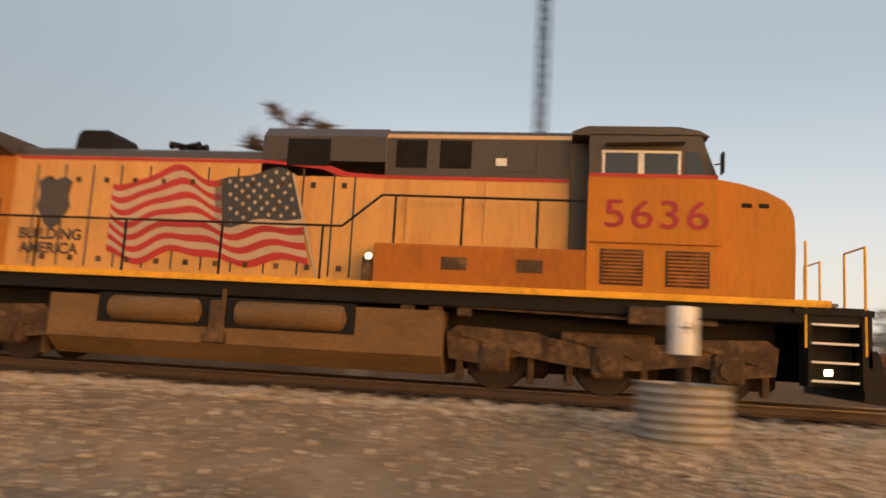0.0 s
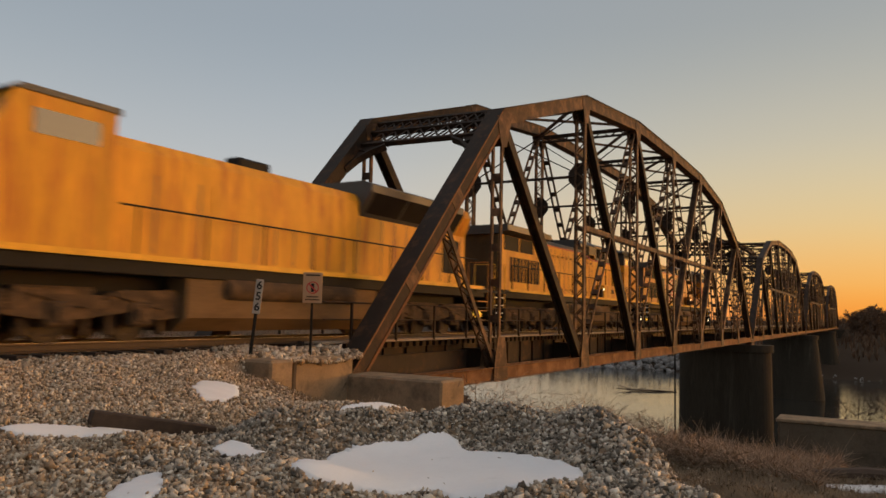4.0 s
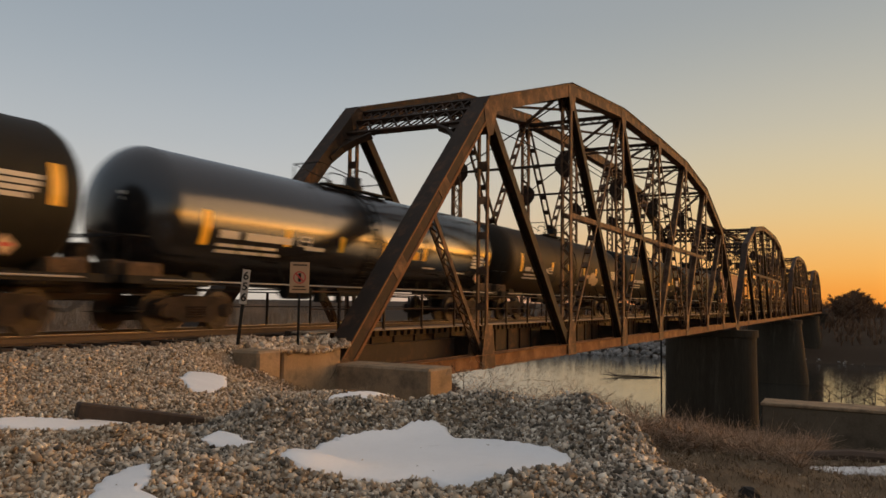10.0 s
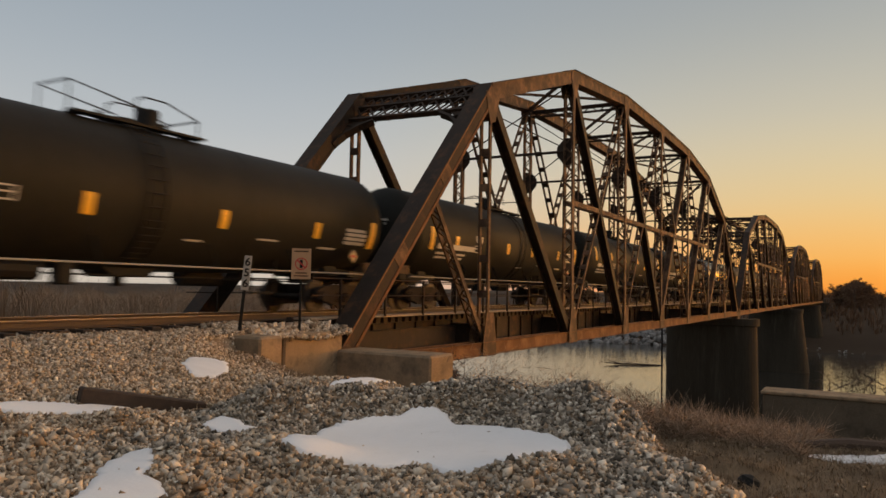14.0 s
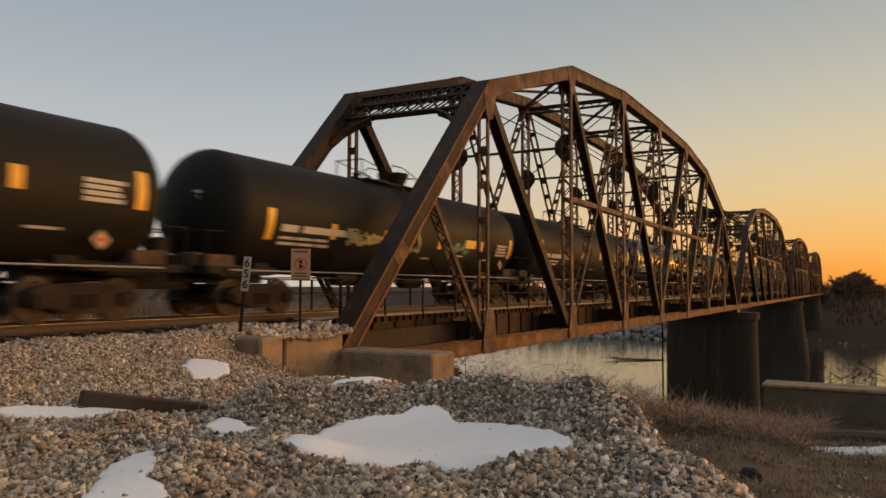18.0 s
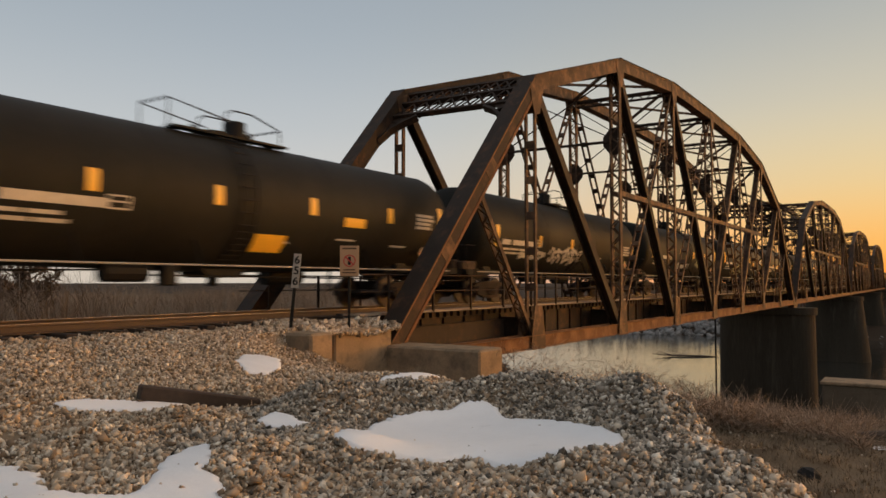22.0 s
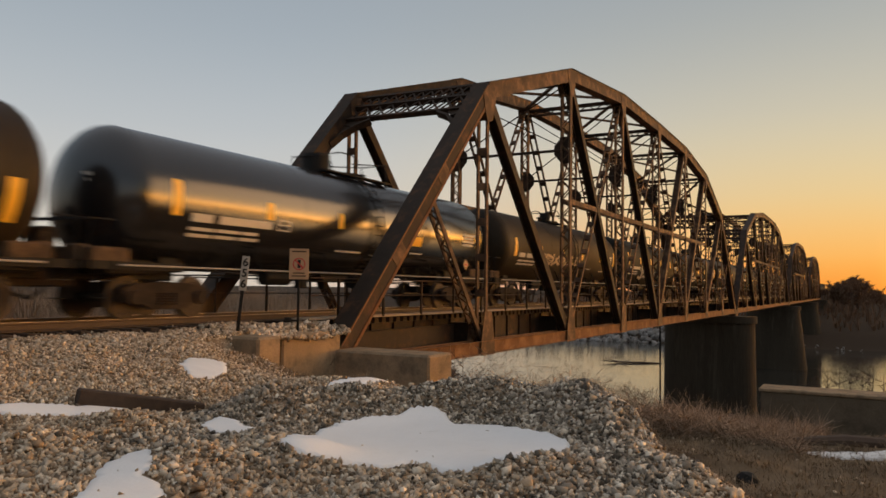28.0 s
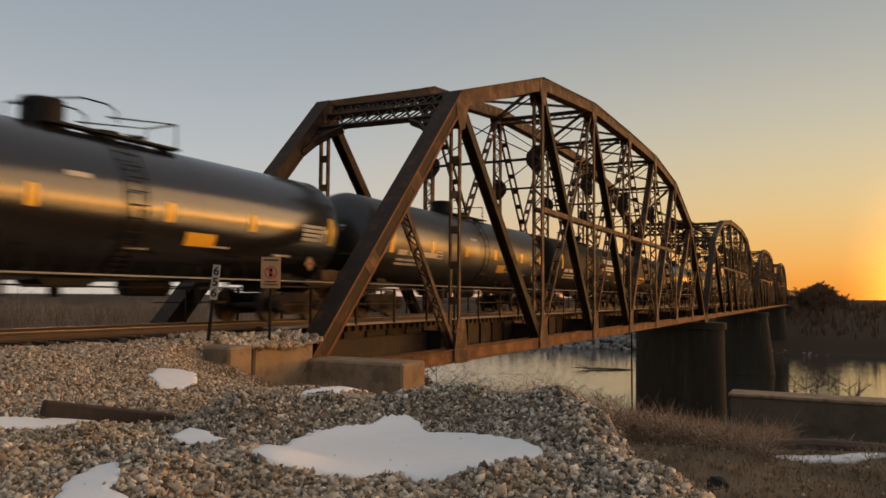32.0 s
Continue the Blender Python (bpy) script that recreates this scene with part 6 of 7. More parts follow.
extra(21, ("lines", 1.82, 4.9, 2.48, 2.66, "white"), ("lines", 1.82, 4.9, 2.64, 2.82, "white"), ("lines", 1.76, 4.1, 2.93, 3.11, "white"), ("lines", 1.76, 4.1, 3.09, 3.27, "white"), ("board", 2.65, 3.54, 2.2, 2.36, "graf_buff"))
extra(22, ("board", 2.24, 3.13, 1.80, 2.12, "reflect"), ("lines", -0.69, -0.07, 3.0, 3.18, "stencil"))
extra(23, ("board", 2.18, 3.08, 1.84, 2.14, "reflect"), ("lines", -0.91, -0.35, 2.98, 3.16, "stencil"))
PASS = [5.63, 6.748, 7.865, 8.98, 10.105, 11.23, 12.355, 13.48, 14.60, 15.725, 16.85, 17.99, 19.143, 20.275, 21.41, 22.54, 23.66, 24.78, 25.90, 27.03, 28.15, 29.27, 30.40, 31.52, 32.65]
for k, kind in enumerate(TRAIN):
    key = (kind, DOME.get(k, "round"), k in TURNED)
    if key not in kinds:
        kinds[key] = build_tank(PAINTS[kind], LABELS[kind], spin, key[1], k, key[2])
    moving.append([key, k])
for n, item in enumerate(moving):
    if isinstance(item, list):
        key, k = item
        used = kinds[key]
        if used is not None and not used.get("taken"):
            used["taken"] = 1
            car = used
        else:
            car = copy_thing(kinds[key], Matrix())
        moving[n] = (car, 10 - SPEED * PASS[k] - 7.6, k)
for item in moving:
    if len(item) == 3:
        mark_tank(item[0], item[2], SPOTS.get(item[2], (-4.0, -1.1, 1.85, 5.0)), SPOT_Z[item[2]], -0.5 if item[2] == 11 else 0)
        finish_tank(item[0], EXTRA.get(item[2], []), LABELS[TRAIN[item[2]]])
        if "taken" in item[0]:
            del item[0]["taken"]


# ---- snow patches ----
SNOW = [   # each: blobs of (x, y, radius along x, radius along y, turn)
    ("large", [(6.67, 4.31, 1.17, 0.75, -15), (6.86, 3.24, 0.85, 0.64, 4), (8.22, 4.83, 0.50, 0.34, 24), (6.62, 5.0, 0.77, 0.24, 37), (5.75, 4.68, 0.42, 0.26, 38), (6.2, 5.0, 0.5, 0.3, 38), (7.62, 4.37, 0.79, 1.18, 7), (7.7, 3.16, 0.32, 0.61, -38)]),
    ("small", [(8.78, 9.3, 0.60, 0.42, 33), (8.5, 9.05, 0.30, 0.24, 10)]),
    ("small", [(5.5, 8.42, 0.55, 0.24, -22), (6.0, 7.9, 0.36, 0.65, -37)]),
    ("small", [(4.1, 5.22, 0.46, 0.22, 37), (3.48, 4.62, 0.72, 0.40, 28), (2.63, 6.08, 0.97, 0.71, 69), (2.74, 5.07, 0.83, 0.49, -48), (4.45, 5.5, 0.25, 0.12, 40)]),
    ("small", [(6.25, 6.22, 0.24, 0.45, -20)]),
    ("small", [(9.6, 7.0, 0.55, 0.34, 30), (10.7, 7.40, 0.75, 0.34, 12)]),
    ("small", [(2.2, 7.65, 0.62, 0.20, -10)]),
    ("small", [(13.45, 0.32, 0.45, 0.14, -60), (13.68, -0.5, 0.62, 0.24, -75)]),
]


def snow_field(blobs, x, y):
    f = np.full(np.shape(x), -9.0)
    for bx, by, rx, ry, turn in blobs:
        c, s = math.cos(radians(turn)), math.sin(radians(turn))
        u, v = ((x - bx) * c + (y - by) * s) / rx, (-(x - bx) * s + (y - by) * c) / ry
        f = np.logaddexp(f * 6, (1 - u * u - v * v) * 6) / 6
    return f + 0.07 * wave(x, y, 3.6, 11) + 0.06 * wave(x, y, 9.0, 12) + 0.07 * wave(x, y, 24.0, 13)


def snow_bed(x, y):
    """The ground with its small bumps levelled out, on which the snow lies."""
    out = 0
    for k in range(8):
        out = out + ground_z(x + 0.32 * math.cos(k * 0.7854), y + 0.32 * math.sin(k * 0.7854)) / 8
    return 0.3 * ground_z(x, y) + 0.7 * out + 0.018


def snow_cover(n, x, y):
    f = snow_field(SNOW[n][1], x, y)
    return f if SNOW[n][0] == "large" else f + 0.17 * wave(x, y, 5.5, 61 + n) + 0.16 * wave(x, y, 15.0, 71 + n)


def build_snow():
    for n, (size, blobs) in enumerate(SNOW):
        x0, x1 = min(b[0] - 1.6 * max(b[2:4]) for b in blobs), max(b[0] + 1.6 * max(b[2:4]) for b in blobs)
        y0, y1 = min(b[1] - 1.6 * max(b[2:4]) for b in blobs), max(b[1] + 1.6 * max(b[2:4]) for b in blobs)
        st = 0.045
        gx, gy = np.arange(x0, x1, st), np.arange(y0, y1, st)
        xx, yy = np.meshgrid(gx, gy, indexing="ij")
        f = snow_cover(n, xx, yy)
        w = smooth01((f + 0.03) / 0.10)
        z = (1 - w) * (ground_z(xx, yy) - 0.06) + w * (snow_bed(xx, yy) + 0.008)
        z = np.where(w > 0.6, np.maximum(z, ground_z(xx, yy) + 0.02), z)
        m = len(gy)
        i, j = np.meshgrid(np.arange(len(gx) - 1), np.arange(m - 1), indexing="ij")
        keep = (f[:-1, :-1] > -0.40) & (f[1:, 1:] > -0.40)
        a = (i * m + j)[keep]
        verts = np.stack([xx, yy, z], -1).reshape(-1, 3)
        faces = np.stack([a, a + m, a + m + 1, a + 1], 1)
        used, inv = np.unique(faces, return_inverse=True)
        me = raw_mesh("snow_patch", verts[used], inv.reshape(faces.shape), "snow")
        me.shade_smooth()
        tagged(new("snow_patch", me), ("large" if size == "large" else "small") + " patch of old snow lying on the gravel", "snow", "snow patches")


build_snow()


# ---- loose stones ----
def stones(name, label, px, py, sizes, material, seed, lift=0.3, zfun=None):
    r = np.random.RandomState(seed)
    n = len(px)
    base = np.array([(-1, -1, -1), (1, -1, -1), (1, 1, -1), (-1, 1, -1), (-1, -1, 1), (1, -1, 1), (1, 1, 1), (-1, 1, 1)], float)
    faces = np.array([(0, 3, 2, 1), (4, 5, 6, 7), (0, 1, 5, 4), (1, 2, 6, 5), (2, 3, 7, 6), (3, 0, 4, 7)])
    v = base[None] * (1 + 0.95 * r.uniform(-1, 0.7, (n, 8, 3)))
    v = v * (r.uniform(0.55, 1.25, (n, 1, 3)) * sizes[:, None, None] * 0.5)
    q = r.normal(size=(n, 4))
    q /= np.linalg.norm(q, axis=1)[:, None]
    w, x, y, z = q.T
    R = np.stack([1 - 2 * (y * y + z * z), 2 * (x * y - z * w), 2 * (x * z + y * w), 2 * (x * y + z * w), 1 - 2 * (x * x + z * z), 2 * (y * z - x * w), 2 * (x * z - y * w), 2 * (y * z + x * w), 1 - 2 * (x * x + y * y)], 1).reshape(n, 3, 3)
    v = np.einsum("nij,nkj->nki", R, v)
    c = np.stack([px, py, (zfun or ground_z)(px, py) + sizes * lift * 0.5], 1)
    verts = (v + c[:, None]).reshape(-1, 3)
    f = (faces[None] + 8 * np.arange(n)[:, None, None]).reshape(-1, 4)
    tagged(new(name, raw_mesh(name, verts, f, material)), label, "gravel", kind="stuff")


def build_stones():
    r = np.random.RandomState(3)
    # the gravel near the path of view, thinning with distance
    n = 460000
    px, py = r.uniform(-9, 16.5, n), r.uniform(-3.5, 12.6, n)
    clear = np.ones(n, bool)
    for k in range(len(SNOW)):
        clear &= snow_cover(k, px, py) < -0.02 + 0.06 * r.uniform(-1, 1, n)
    clear |= r.uniform(0, 1, n) < np.where(px < 5, 0.010, 0.0012)
    patchy = wave(px, py, 1.1, 21) + r.uniform(-1.1, 1.1, n) > -0.95
    far, ang = ring_polar(px, py)
    keep = clear & (patchy | (far < 2.9)) & (py < 12.6) & (px < 16.5)
    edge = np.interp(py, [-6, 0.6, 1.75, 2.7, 4.2, 6, 8, 10], [4.5, 6.5, 8.0, 9.5, 10.7, 10.3, 10.0, 10.9])
    keep &= (px < edge + 0.25 * wave(px, py, 1.7, 35)) | (r.uniform(0, 1, n) < np.interp(px - edge, [0, 1.4, 5], [0.25, 0.035, 0.01])) | (py > 10.2)
    sizes = np.clip(r.lognormal(-3.40, 0.30, n), 0.017, 0.072) * np.interp(py + 0.35 * px, [6.8, 9.6], [1.0, 0.88])
    keep &= r.uniform(0, 1, n) < np.interp(px + 0.8 * wave(px, py, 0.8, 33), [0.4, 3.2], [0.06, 1.0]) * np.interp(py + wave(px, py, 0.9, 34), [-3.0, 1.0], [0.1, 1.0])
    lift = r.uniform(-0.2, 1.3, n)
    # stones round the hollow whose colour carries the ring's shade
    grey = (far < 3.1 + 0.4 * wave(px, py, 1.4, 36)) & (np.cos(ang - 0.15) > -0.85 + r.uniform(-0.4, 0.4, n)) & (r.uniform(0, 1, n) < 0.88)
    for name, label, pick, material in (("gravel", "loose tan and brown railway gravel", keep & ~grey, "ballast"), ("dumped_gravel", "ring of angular gravel round the snow, greyed for shade", keep & grey, "shaded_ballast")):
        stones(name, label, px[pick], py[pick], sizes[pick], material, 4, lift[pick])
    # ballast in the track bed
    n = 24000
    px, py = r.uniform(-14, 14.9, n), TY + r.uniform(-2.9, 2.9, n)
    stones("track_ballast", "grey and tan ballast between and beside the ties", px, py, np.clip(r.lognormal(-3.05, 0.3, n), 0.03, 0.10), "ballast", 5)
    # heap on the abutment
    n = 2600
    px, py = r.uniform(12.0, 15.3, n), r.uniform(11.1, 13.0, n)
    h = -0.44 + 0.16 * np.clip(py - 11.0, 0, 1.2) + 0.05 * wave(px, py, 3, 31)
    stones("abutment_gravel", "gravel heaped on the abutment", px, py, np.clip(r.lognormal(-2.7, 0.3, n), 0.04, 0.13), "ballast", 6, zfun=lambda a, b: h)
    # pale riprap along the far bank below the bridge
    n = 900
    py = r.uniform(24, 120, n)
    px = 215 + r.uniform(-4, 9, n) - 0.12 * (py - 8)
    px, py = np.concatenate([px, 214 + r.uniform(-1, 1, 160)]), np.concatenate([py, r.uniform(-90, 24, 160)])
    n = len(px)
    stones("riprap", "pale boulders with snow along the far bank", px, py, np.where(py > 24, r.uniform(0.5, 1.7, n), r.uniform(0.3, 0.7, n)), "snow_rock", 7)


build_stones()


# ---- dry grass and shrubs ----
def blades(name, label, px, py, height, width, material, seed, category="grass", per=9, lean=0.5):
    r = np.random.RandomState(seed)
    n = len(px) * per
    bx, by = np.repeat(px, per) + r.normal(0, 0.06, n), np.repeat(py, per) + r.normal(0, 0.06, n)
    h = np.repeat(height, per) * r.uniform(0.5, 1.15, n)
    a, l = r.uniform(0, 6.283, n), r.uniform(0.05, lean, n)
    dx, dy = np.cos(a), np.sin(a)
    z = ground_z(bx, by)
    w = width * r.uniform(0.6, 1.3, n)
    p0 = np.stack([bx - dy * w, by + dx * w, z - 0.02], 1)
    p1 = np.stack([bx + dy * w, by - dx * w, z - 0.02], 1)
    m0 = np.stack([bx + dx * h * l * 0.35 - dy * w * 0.7, by + dy * h * l * 0.35 + dx * w * 0.7, z + h * 0.6], 1)
    m1 = np.stack([bx + dx * h * l * 0.35 + dy * w * 0.7, by + dy * h * l * 0.35 - dx * w * 0.7, z + h * 0.6], 1)
    t0 = np.stack([bx + dx * h * l, by + dy * h * l, z + h], 1)
    t1 = t0 + np.stack([dy * w * 0.15, -dx * w * 0.15, 0 * w], 1)
    verts = np.stack([p0, p1, m1, m0, t0, t1], 1).reshape(-1, 3)
    k = 6 * np.arange(n)
    faces = np.concatenate([np.stack([k, k + 1, k + 2, k + 3], 1), np.stack([k + 3, k + 2, k + 5, k + 4], 1)])
    tagged(new(name, raw_mesh(name, verts, faces, material)), label, category, kind="stuff")


def tangle(name, label, px, py, height, width, material, seed, per=62):
    """Bushes of thin arching twigs that cross one another."""
    r = np.random.RandomState(seed)
    n = len(px) * per
    h = np.repeat(height, per) * r.uniform(0.35, 1.1, n)
    bx, by = np.repeat(px, per) + r.normal(0, 0.22, n) * h, np.repeat(py, per) + r.normal(0, 0.22, n) * h
    z = ground_z(bx, by) + h * r.uniform(-0.02, 0.85, n)
    size = width * r.uniform(16, 34, n)
    a, up = r.uniform(0, 6.283, n), r.uniform(-0.25, 1.15, n)
    p = np.stack([bx, by, z], 1)
    d = np.stack([np.cos(a), np.sin(a), up], 1) * size[:, None]
    side = np.cross(d, r.normal(size=(n, 3)))
    side *= (width * r.uniform(0.6, 1.4, n) / np.maximum(np.linalg.norm(side, axis=1), 1e-6))[:, None]
    rows = []
    for k, w in enumerate((1.0, 0.85, 0.6, 0.2)):
        rows += [p - side * w, p + side * w]
        bend = r.normal(0, 0.62, (n, 3)) * size[:, None]
        p, d = p + d * 0.62, d + bend
    verts = np.stack(rows, 1).reshape(-1, 3)
    k = 8 * np.arange(n)
    faces = np.concatenate([np.stack([k + 2 * q, k + 2 * q + 1, k + 2 * q + 3, k + 2 * q + 2], 1) for q in range(3)])
    tagged(new(name, raw_mesh(name, verts, faces, material)), label, "brush", kind="stuff")


def build_grass():
    r = np.random.RandomState(8)
    n = 24000
    px, py = r.uniform(10.0, 46, n), r.uniform(-9, 24, n)
    far = np.hypot((px - RING[0]) / 1.25, py - RING[1])
    keep = (far > 3.3) & (ground_z(px, py) < -1.2) & (ground_z(px, py) > WATER_Z) & ((wave(px, py, 0.5, 41) + r.uniform(-1, 1, n)) > -0.2)
    keep &= ~((px > 25.5) & (px < 27.7) & (py < 3)) & ~((px < 16.6) & (py > 8.0))
    blades("dry_grass", "dry brown grass and weeds on the river bank", px[keep], py[keep], r.uniform(0.05, 0.20, keep.sum()), 0.0035, "grass", 9, lean=3.0)
    n = 7000
    px, py = r.uniform(7.5, 17, n), r.uniform(-5, 4.2, n)
    keep = (px > np.interp(py, [-6, 0.6, 1.75, 2.7, 4.2], [4.9, 6.9, 8.4, 9.9, 11.1])) & (wave(px, py, 0.9, 46) + r.uniform(-0.8, 0.8, n) > -0.2)
    blades("bank_grass", "flattened dead grass on the brown bank", px[keep], py[keep], r.uniform(0.04, 0.15, keep.sum()), 0.005, "grass", 16, lean=3.2)
    n = 700
    px, py = r.uniform(10.2, 14.2, n), r.uniform(7.4, 10.6, n)
    blades("dry_weeds", "thin dry weeds beside the abutment", px, py, r.uniform(0.04, 0.14, n), 0.004, "grass", 10, lean=1.6)
    n = 3800
    px, py = r.uniform(228, 450, n), r.uniform(-190, 120, n)
    blades("far_woods", "reddish brown bare woods along the far bank", px, py, r.uniform(1.2, 4.6, n), 0.10, "haze_bush", 13, "woods", 10, lean=0.9)
    n = 3600
    px, py = r.uniform(-60, 90, n), TY + 5.5 + 60 * r.uniform(0, 1, n) ** 1.6
    ok = ground_z(px, py) > -5
    blades("far_brush", "low pale brown brush beyond the track", px[ok], py[ok], r.uniform(1.1, 2.5, ok.sum()), 0.009, "far_brush", 12, "brush", 30, lean=1.3)
    # tangled brush on the slope beside the abutment and round the first pier
    n = 3600
    px, py = r.uniform(12.6, 24, n), r.uniform(0.8, 10.6, n)
    tall = np.interp(py, [1, 2.2, 3.2, 4.4, 6, 8, 10], [0.10, 0.26, 0.5, 0.9, 1.6, 2.1, 2.1]) * np.clip(0.75 + 0.45 * wave(px, py, 0.9, 43) + 0.3 * wave(px, py, 2.6, 44), 0.25, 1.3)
    ok = ~((px < 16.9) & (py > 7.3)) & ~((px < 14.6) & (py > 5.6)) & (wave(px, py, 1.0, 45) + r.uniform(-0.5, 0.5, n) > np.interp(py, [3, 6], [0.15, -0.5])) & (ground_z(px, py) < -1.3)
    tangle("brush_tangle", "tangled dry brown weeds and brush on the bank", px[ok], py[ok], tall[ok], 0.0055, "brush", 14)
    n = 150
    px, py = r.uniform(77, 83.5, n), r.uniform(5.5, 14, n)
    tangle("brush_tangle", "dry brush at the foot of the pier", px, py, r.uniform(1.2, 3.2, n), 0.02, "brush", 15)


build_grass()


def twig_tree(name, label, x, y, height, spread, seed, material="bush", n_limb=11, leaf=0.05, count=700, base=None):
    """A tree with a tapered trunk, limbs, and a crown of many fine twigs."""
    rnd = random.Random(seed)
    z0 = float(ground_z(x, y)) if base is None else base
    t = thing(name, label, "tree" if "tree" in name else "shrub", "bare trees" if "tree" in name else "shrubs", at=pose(x, y, z0))
    tr = Shape()
    r0 = height * (0.022 if "tree" in name else 0.011)
    lean = rnd.uniform(-0.05, 0.05)
    tips = []
    pts = [(lean * height * k / 5, 0.02 * height * math.sin(k), height * 0.85 * k / 5) for k in range(6)]
    for k in range(5):
        tr.tube((pts[k][0], pts[k][1], pts[k][2] - (0.2 if k == 0 else 0)), pts[k + 1], r0 * (1 - k / 6), 7, r0 * (1 - (k + 1) / 6))
    for k in range(n_limb):
        q = rnd.uniform(0.12, 0.95)
        a, up = rnd.uniform(0, 6.283), rnd.uniform(0.35, 0.9)
        p = Vector((lean * height * q, 0, height * 0.85 * q))
        ln = spread * rnd.uniform(0.6, 1.1) * (1.15 - q * 0.6)
        e = p + Vector((math.cos(a) * ln, math.sin(a) * ln, up * ln))
        mid = p.lerp(e, 0.5) + Vector((0, 0, -0.08 * ln))
        tr.tube(p, mid, r0 * 0.42, 5, r0 * 0.28)
        tr.tube(mid, e, r0 * 0.28, 5, r0 * 0.08)
        tips += [(mid, e, ln), (p.lerp(mid, 0.6), e, ln)]
    part("trunk", tr, "bush", t)
    v, f = [], []
    for k in range(count):
        a, b, ln = tips[rnd.randrange(len(tips))]
        c = a.lerp(b, rnd.random() ** 0.7)
        d = Vector((rnd.gauss(0, 1), rnd.gauss(0, 1), rnd.gauss(0.5, 0.8))).normalized() * ln * rnd.uniform(0.25, 0.6)
        s = Vector((rnd.gauss(0, 1), rnd.gauss(0, 1), rnd.gauss(0, 1))).normalized() * leaf
        i = len(v)
        v += [tuple(c - s), tuple(c + s), tuple(c + d)]
        f.append((i, i + 1, i + 2))
    part("crown", raw_mesh("crown", v, f, material), material, t)
    return t


def build_trees():
    rnd = random.Random(17)
    for k in range(26):
        x, y = rnd.uniform(300, 400), rnd.gauss(1.5, 3.8)
        twig_tree("bare_tree", "bare reddish winter tree on the far bank", x, y, rnd.uniform(11, 14) - abs(y - 1.5) * 0.8, 4.2, 50 + k, "haze_bush", leaf=0.11, count=1100, n_limb=20)
    for k in range(12):
        x, y = rnd.uniform(230, 420), rnd.uniform(-120, -34)
        twig_tree("bare_tree", "bare winter tree on the far bank", x, y, rnd.uniform(5, 8), 3.6, 80 + k, leaf=0.10, count=300)
    for k in range(6):
        twig_tree("bare_tree", "dark bare tree in a thicket beyond the track", 14.5 + 1.3 * k, 38 + rnd.uniform(-2, 2), rnd.uniform(4.6, 6.0), 1.9, 210 + k, "haze_bush", leaf=0.05, count=900, n_limb=22)
    for k in range(7):
        twig_tree("bare_shrub", "thin bare shrub behind the concrete wall", 29.3 + k * 0.6, 1.0 - 0.35 * k, rnd.uniform(3.2, 3.9) + 0.12 * k, 1.0, 120 + k, leaf=0.012, count=170, n_limb=18)
    for k in range(11):
        twig_tree("dead_shrub", "tangled leafless brown shrub on the bank", 15.2 + 0.3 * k + rnd.uniform(-0.8, 1.6), 7.9 - 0.4 * k + rnd.uniform(-0.4, 0.4), rnd.uniform(0.7, 1.25), 0.75, 160 + k, "brush", leaf=0.006, count=170, n_limb=16)
    for k in range(3):
        twig_tree("dead_shrub", "tall leafless shrub beneath the bridge end", 17.6 + 0.9 * k, 9.7 + 0.2 * k, 2.3 + 0.2 * k, 0.9, 185 + k, leaf=0.007, count=200, n_limb=18)
    twig_tree("evergreen_tree", "dark evergreen tree beyond the track", -15.6, 42, 18.0, 3.4, 200, leaf=0.18, count=1500, n_limb=26)
    twig_tree("evergreen_tree", "dark evergreen tree beyond the track", -19.6, 46, 14.6, 2.6, 201, leaf=0.18, count=1000, n_limb=20)


build_trees()


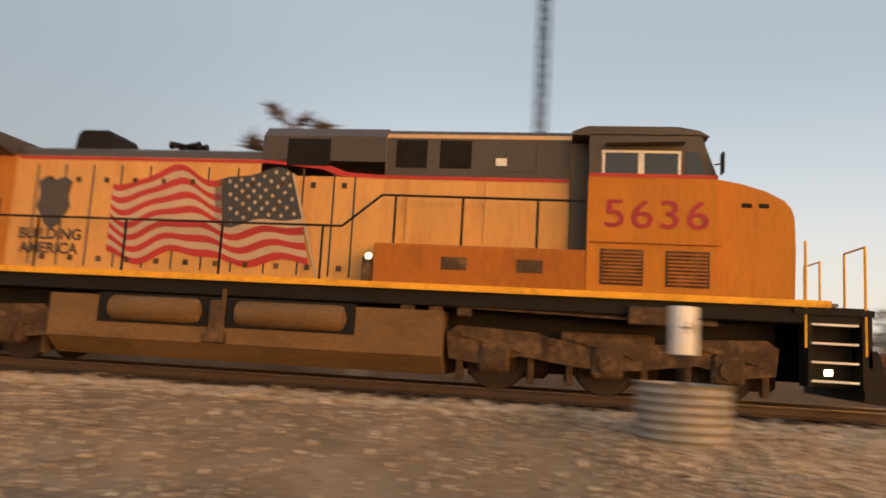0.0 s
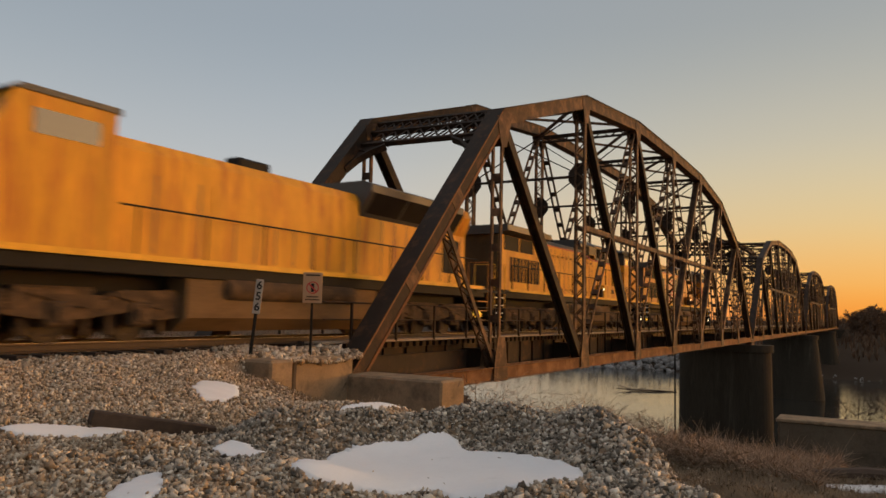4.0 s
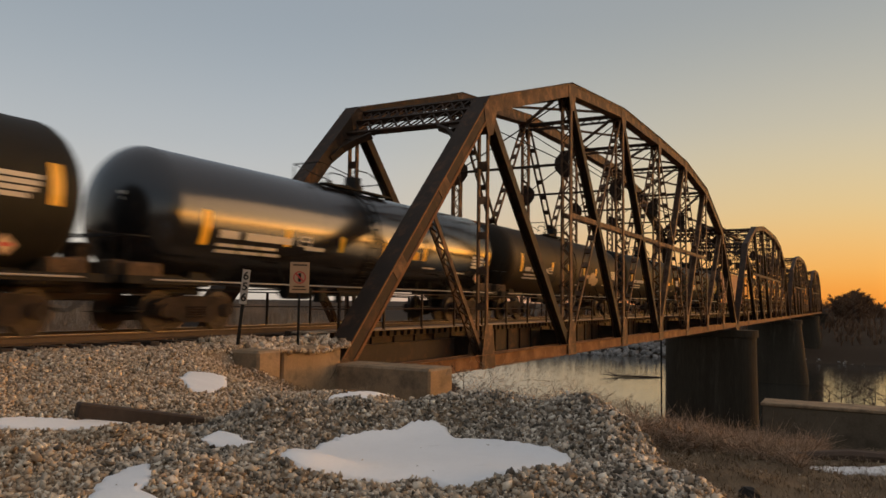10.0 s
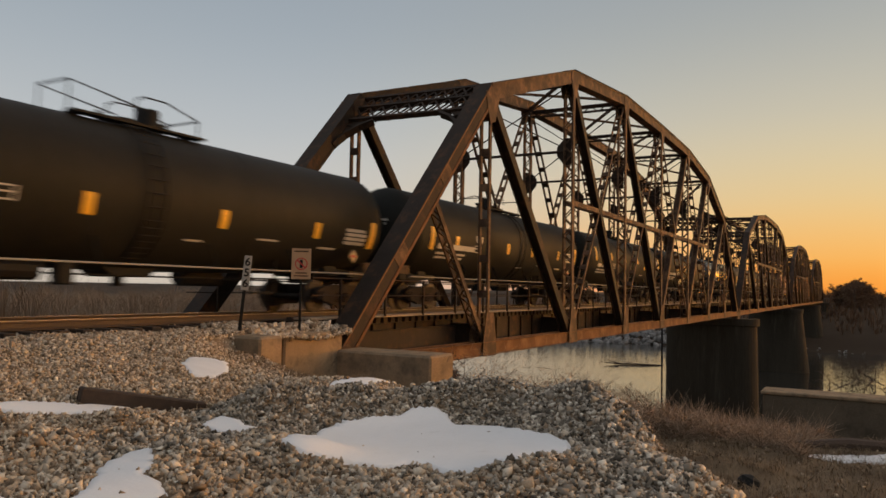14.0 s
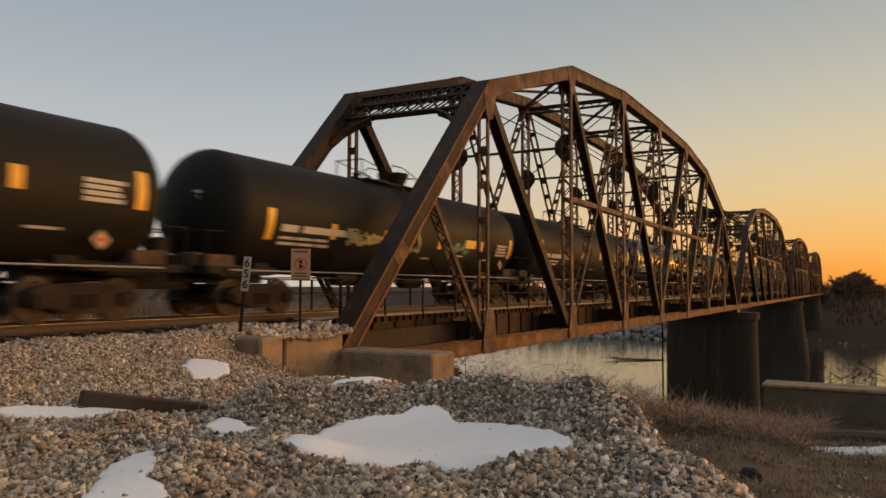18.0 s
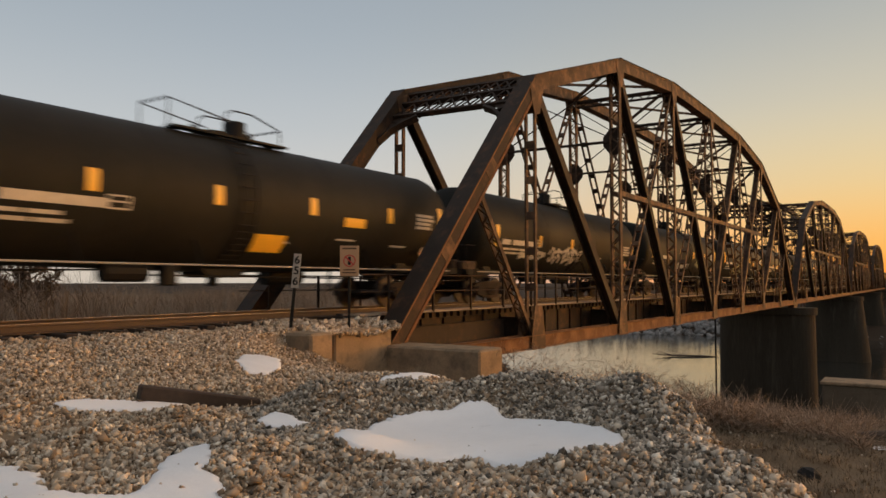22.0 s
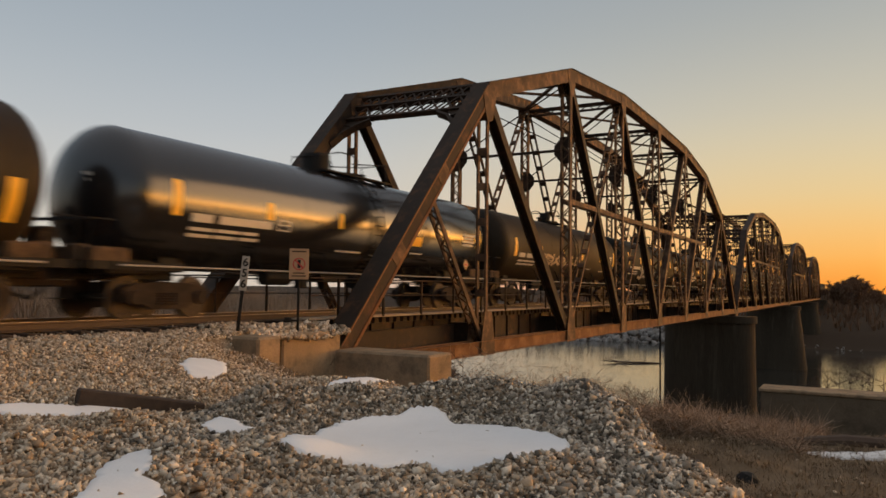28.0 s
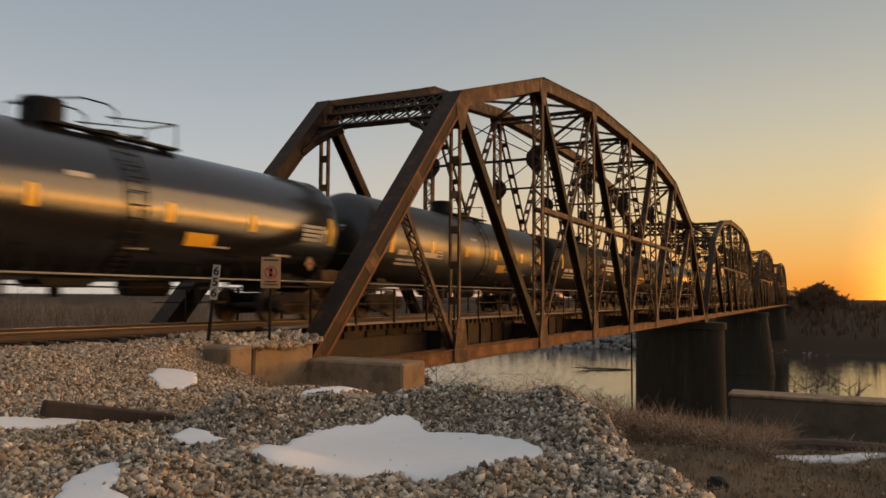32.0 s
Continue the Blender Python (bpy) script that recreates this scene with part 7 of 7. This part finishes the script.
# ---- things by the line ----
def build_lineside():
    # milepost with painted numerals
    mp = thing("milepost", "narrow white milepost sign reading 656 on a dark post", "milepost", at=pose(11.75, 11.5, -0.30, 0, 5, -45))
    part("post", Shape().box((0, 0.03, 0.70), (0.07, 0.06, 1.55), ch=0.008), "black", mp)
    part("plate", Shape().box((0, -0.012, 1.30), (0.16, 0.02, 0.74), ch=0.004), "plate_grey", mp, "narrow weathered pale plate")
    for k, d in enumerate("656"):
        part("numeral", lettering(d, 0.24), "black", mp, "black numeral", at=pose(0, -0.026, 1.53 - 0.23 * k))
    sg = thing("warning_sign", "faded tan warning sign with a red prohibition ring on a post", "sign", at=pose(14.0, 11.75, -0.45, 0, 0, -50))
    part("post", Shape().box((0, 0.03, 0.70), (0.06, 0.05, 1.7), ch=0.008), "black", sg)
    part("panel", Shape().box((0, -0.012, 1.72), (0.46, 0.015, 0.74), ch=0.004), "sign_face", sg, "faded tan panel")
    part("ring", Shape().turned([(-0.028, 0.125), (-0.028, 0.150), (-0.022, 0.150), (-0.022, 0.125), (-0.028, 0.125)], "y", 28, (0, 0, 1.72)), "red", sg, "red ring")
    part("bar", Shape().beam((-0.10, -0.03, 1.82), (0.10, -0.03, 1.62), 0.035, 0.006, (0, 1, 0)), "red", sg)
    part("figure_bar", Shape().box((0, -0.025, 1.72), (0.07, 0.006, 0.2)), "black", sg)
    part("text_bars", Shape().box((0, -0.024, 2.02), (0.34, 0.006, 0.035)).box((0, -0.024, 1.43), (0.34, 0.006, 0.03)).box((0, -0.024, 1.50), (0.28, 0.006, 0.03)), "under", sg, "faded text bars")
    # corrugated culvert pipe set upright, with a white vent on a post in it
    cp = thing("culvert_pipe", "upright galvanised corrugated steel pipe section in the gravel", "pipe", at=pose(1.69, 10.2, -0.5))
    prof = []
    for k in range(41):
        prof.append((0.9 * k / 40, 0.60 + 0.014 * math.cos(k * math.pi / 2.5)))
    inner = [(z, r - 0.03) for z, r in reversed(prof)]
    s = Shape()
    n = 40
    prof2 = prof + inner
    vs = [(r * math.cos(2 * math.pi * k / n), r * math.sin(2 * math.pi * k / n), z) for z, r in prof2 for k in range(n)]
    q = len(prof2)
    fs = [(i * n + k, i * n + (k + 1) % n, ((i + 1) % q) * n + (k + 1) % n, ((i + 1) % q) * n + k) for i in range(q) for k in range(n)]
    part("pipe_wall", s.add(vs, fs), "galv", cp, smooth=True)
    part("earth_fill", Shape().turned([(0.5, 0.58), (0.62, 0.3), (0.64, 0.02)], "z", 24), "ground", cp)
    vm = thing("marker_post", "white cylindrical marker on a dark post inside the pipe", "marker", at=pose(1.69, 10.2, -0.5))
    part("post", Shape().tube((0, 0, 0.1), (0, 0, 1.3), 0.05, 10), "black", vm)
    part("canister", Shape().turned([(1.26, 0.05), (1.27, 0.165), (1.89, 0.165), (1.90, 0.16), (1.91, 0.03)], "z", 20), "white", vm, "white canister", smooth=True)
    part("canister_mark", Shape().box((0.02, -0.166, 1.62), (0.12, 0.01, 0.03)).box((0.04, -0.166, 1.62), (0.03, 0.01, 0.16)), "under", vm)
    # a dropped timber
    tb = thing("timber", "dark weathered railway timber lying in the gravel and snow", "timber", at=pose(6.7, 8.2, float(ground_z(6.7, 8.2)) + 0.055, 0, 11, -25))
    part("timber_body", Shape().box((0, 0, 0), (1.6, 0.22, 0.22), ch=0.02), "tie", tb)
    fl = thing("fallen_log", "dark rotten log lying in the dead grass", "log", at=pose(14.2, -0.1, float(ground_z(14.2, -0.1)) + 0.05, 0, 0, -72))
    part("log_body", Shape().tube((-1.1, 0, 0), (-0.3, 0.06, 0.03), 0.06, 9, 0.11).tube((-0.3, 0.06, 0.03), (0.7, -0.03, 0.02), 0.11, 9, 0.09).tube((0.7, -0.03, 0.02), (1.3, 0.08, 0.0), 0.09, 8, 0.03).tube((0.2, 0, 0.06), (0.45, 0.3, 0.2), 0.035, 6, 0.01), "bush", fl)
    # a dark rock
    rk = Shape().turned([(-0.14, 0.03), (-0.09, 0.12), (0.0, 0.16), (0.08, 0.12), (0.12, 0.03)], "z", 9)
    rock = part("rock", rk, "black", None, at=pose(10.4, 1.26, float(ground_z(10.4, 1.26)) + 0.04, 20, 10, 0))
    tagged(rock, "small dark round rock on the bank", "rock")
    # tall steel pole behind the track
    pl = thing("steel_mast", "tall dark steel lattice mast", "mast", at=pose(-1.2, 42, -1.2))
    for a in (0.5, 2.6, 4.7):
        part("leg", Shape().tube((0.36 * math.cos(a), 0.36 * math.sin(a), 0), (0.30 * math.cos(a), 0.30 * math.sin(a), 34), 0.075, 6), "black", pl)
    br = Shape()
    for k in range(58):
        z0, z1 = k * 0.58, (k + 1) * 0.58
        for i, (a, b) in enumerate(((0.5, 2.6), (2.6, 4.7), (4.7, 6.78))):
            a, b = (a, b) if k % 2 else (b, a)
            br.tube((0.33 * math.cos(a), 0.33 * math.sin(a), z0), (0.33 * math.cos(b), 0.33 * math.sin(b), z1), 0.03, 5)
    part("bracing", br, "black", pl)
    # driftwood in the river
    lg = thing("driftwood", "dark driftwood log with a branch lying in the river", "log", at=pose(147.5, 38.6, WATER_Z + 0.08, 0, 0, 118) @ Matrix.Scale(1.35, 4))
    lw = Shape().tube((-4, 0, 0.0), (-1, 0.15, 0.08), 0.05, 8, 0.14).tube((-1, 0.15, 0.08), (2.5, -0.1, 0.10), 0.14, 8, 0.12).tube((2.5, -0.1, 0.10), (5.2, 0.1, 0.35), 0.12, 7, 0.03).tube((2.6, 0.2, 0.2), (4.4, 0.5, 0.75), 0.10, 6, 0.03).tube((1.5, 0.2, 0.2), (0.5, 0.4, 0.55), 0.07, 6, 0.02)
    part("log_body", lw, "bush", lg)


build_lineside()


# ---- what moves ----
def motions():
    turned = {}
    for w, x, r in spin:
        key = (round(x, 3), r)
        if key not in turned:
            step = SPEED / (r * FPS)
            walk(w, [(k / FPS, Matrix.Translation((x, 0, r)) @ Matrix.Rotation(step * k, 4, "Y")) for k in range(32 * FPS + 1)])
            turned[key] = w
    by_place = {}
    for (x, r), w in turned.items():
        by_place[x, r] = w
    for ob in scene.objects:
        if ob.name.startswith("wheelset") and ob.animation_data is None:
            x, r = round(ob.location.x, 3), round(ob.location.z, 3)
            src = by_place[x, r]
            ob.rotation_mode = "QUATERNION"
            ob.animation_data_create()
            ob.animation_data.action = src.animation_data.action
            ob.animation_data.action_slot = src.animation_data.action_slot
    for item in moving:
        walk(item[0], [(t, pose(item[1] + SPEED * t, TY, 0)) for t in (0, 8, 16, 24, 32)])


motions()
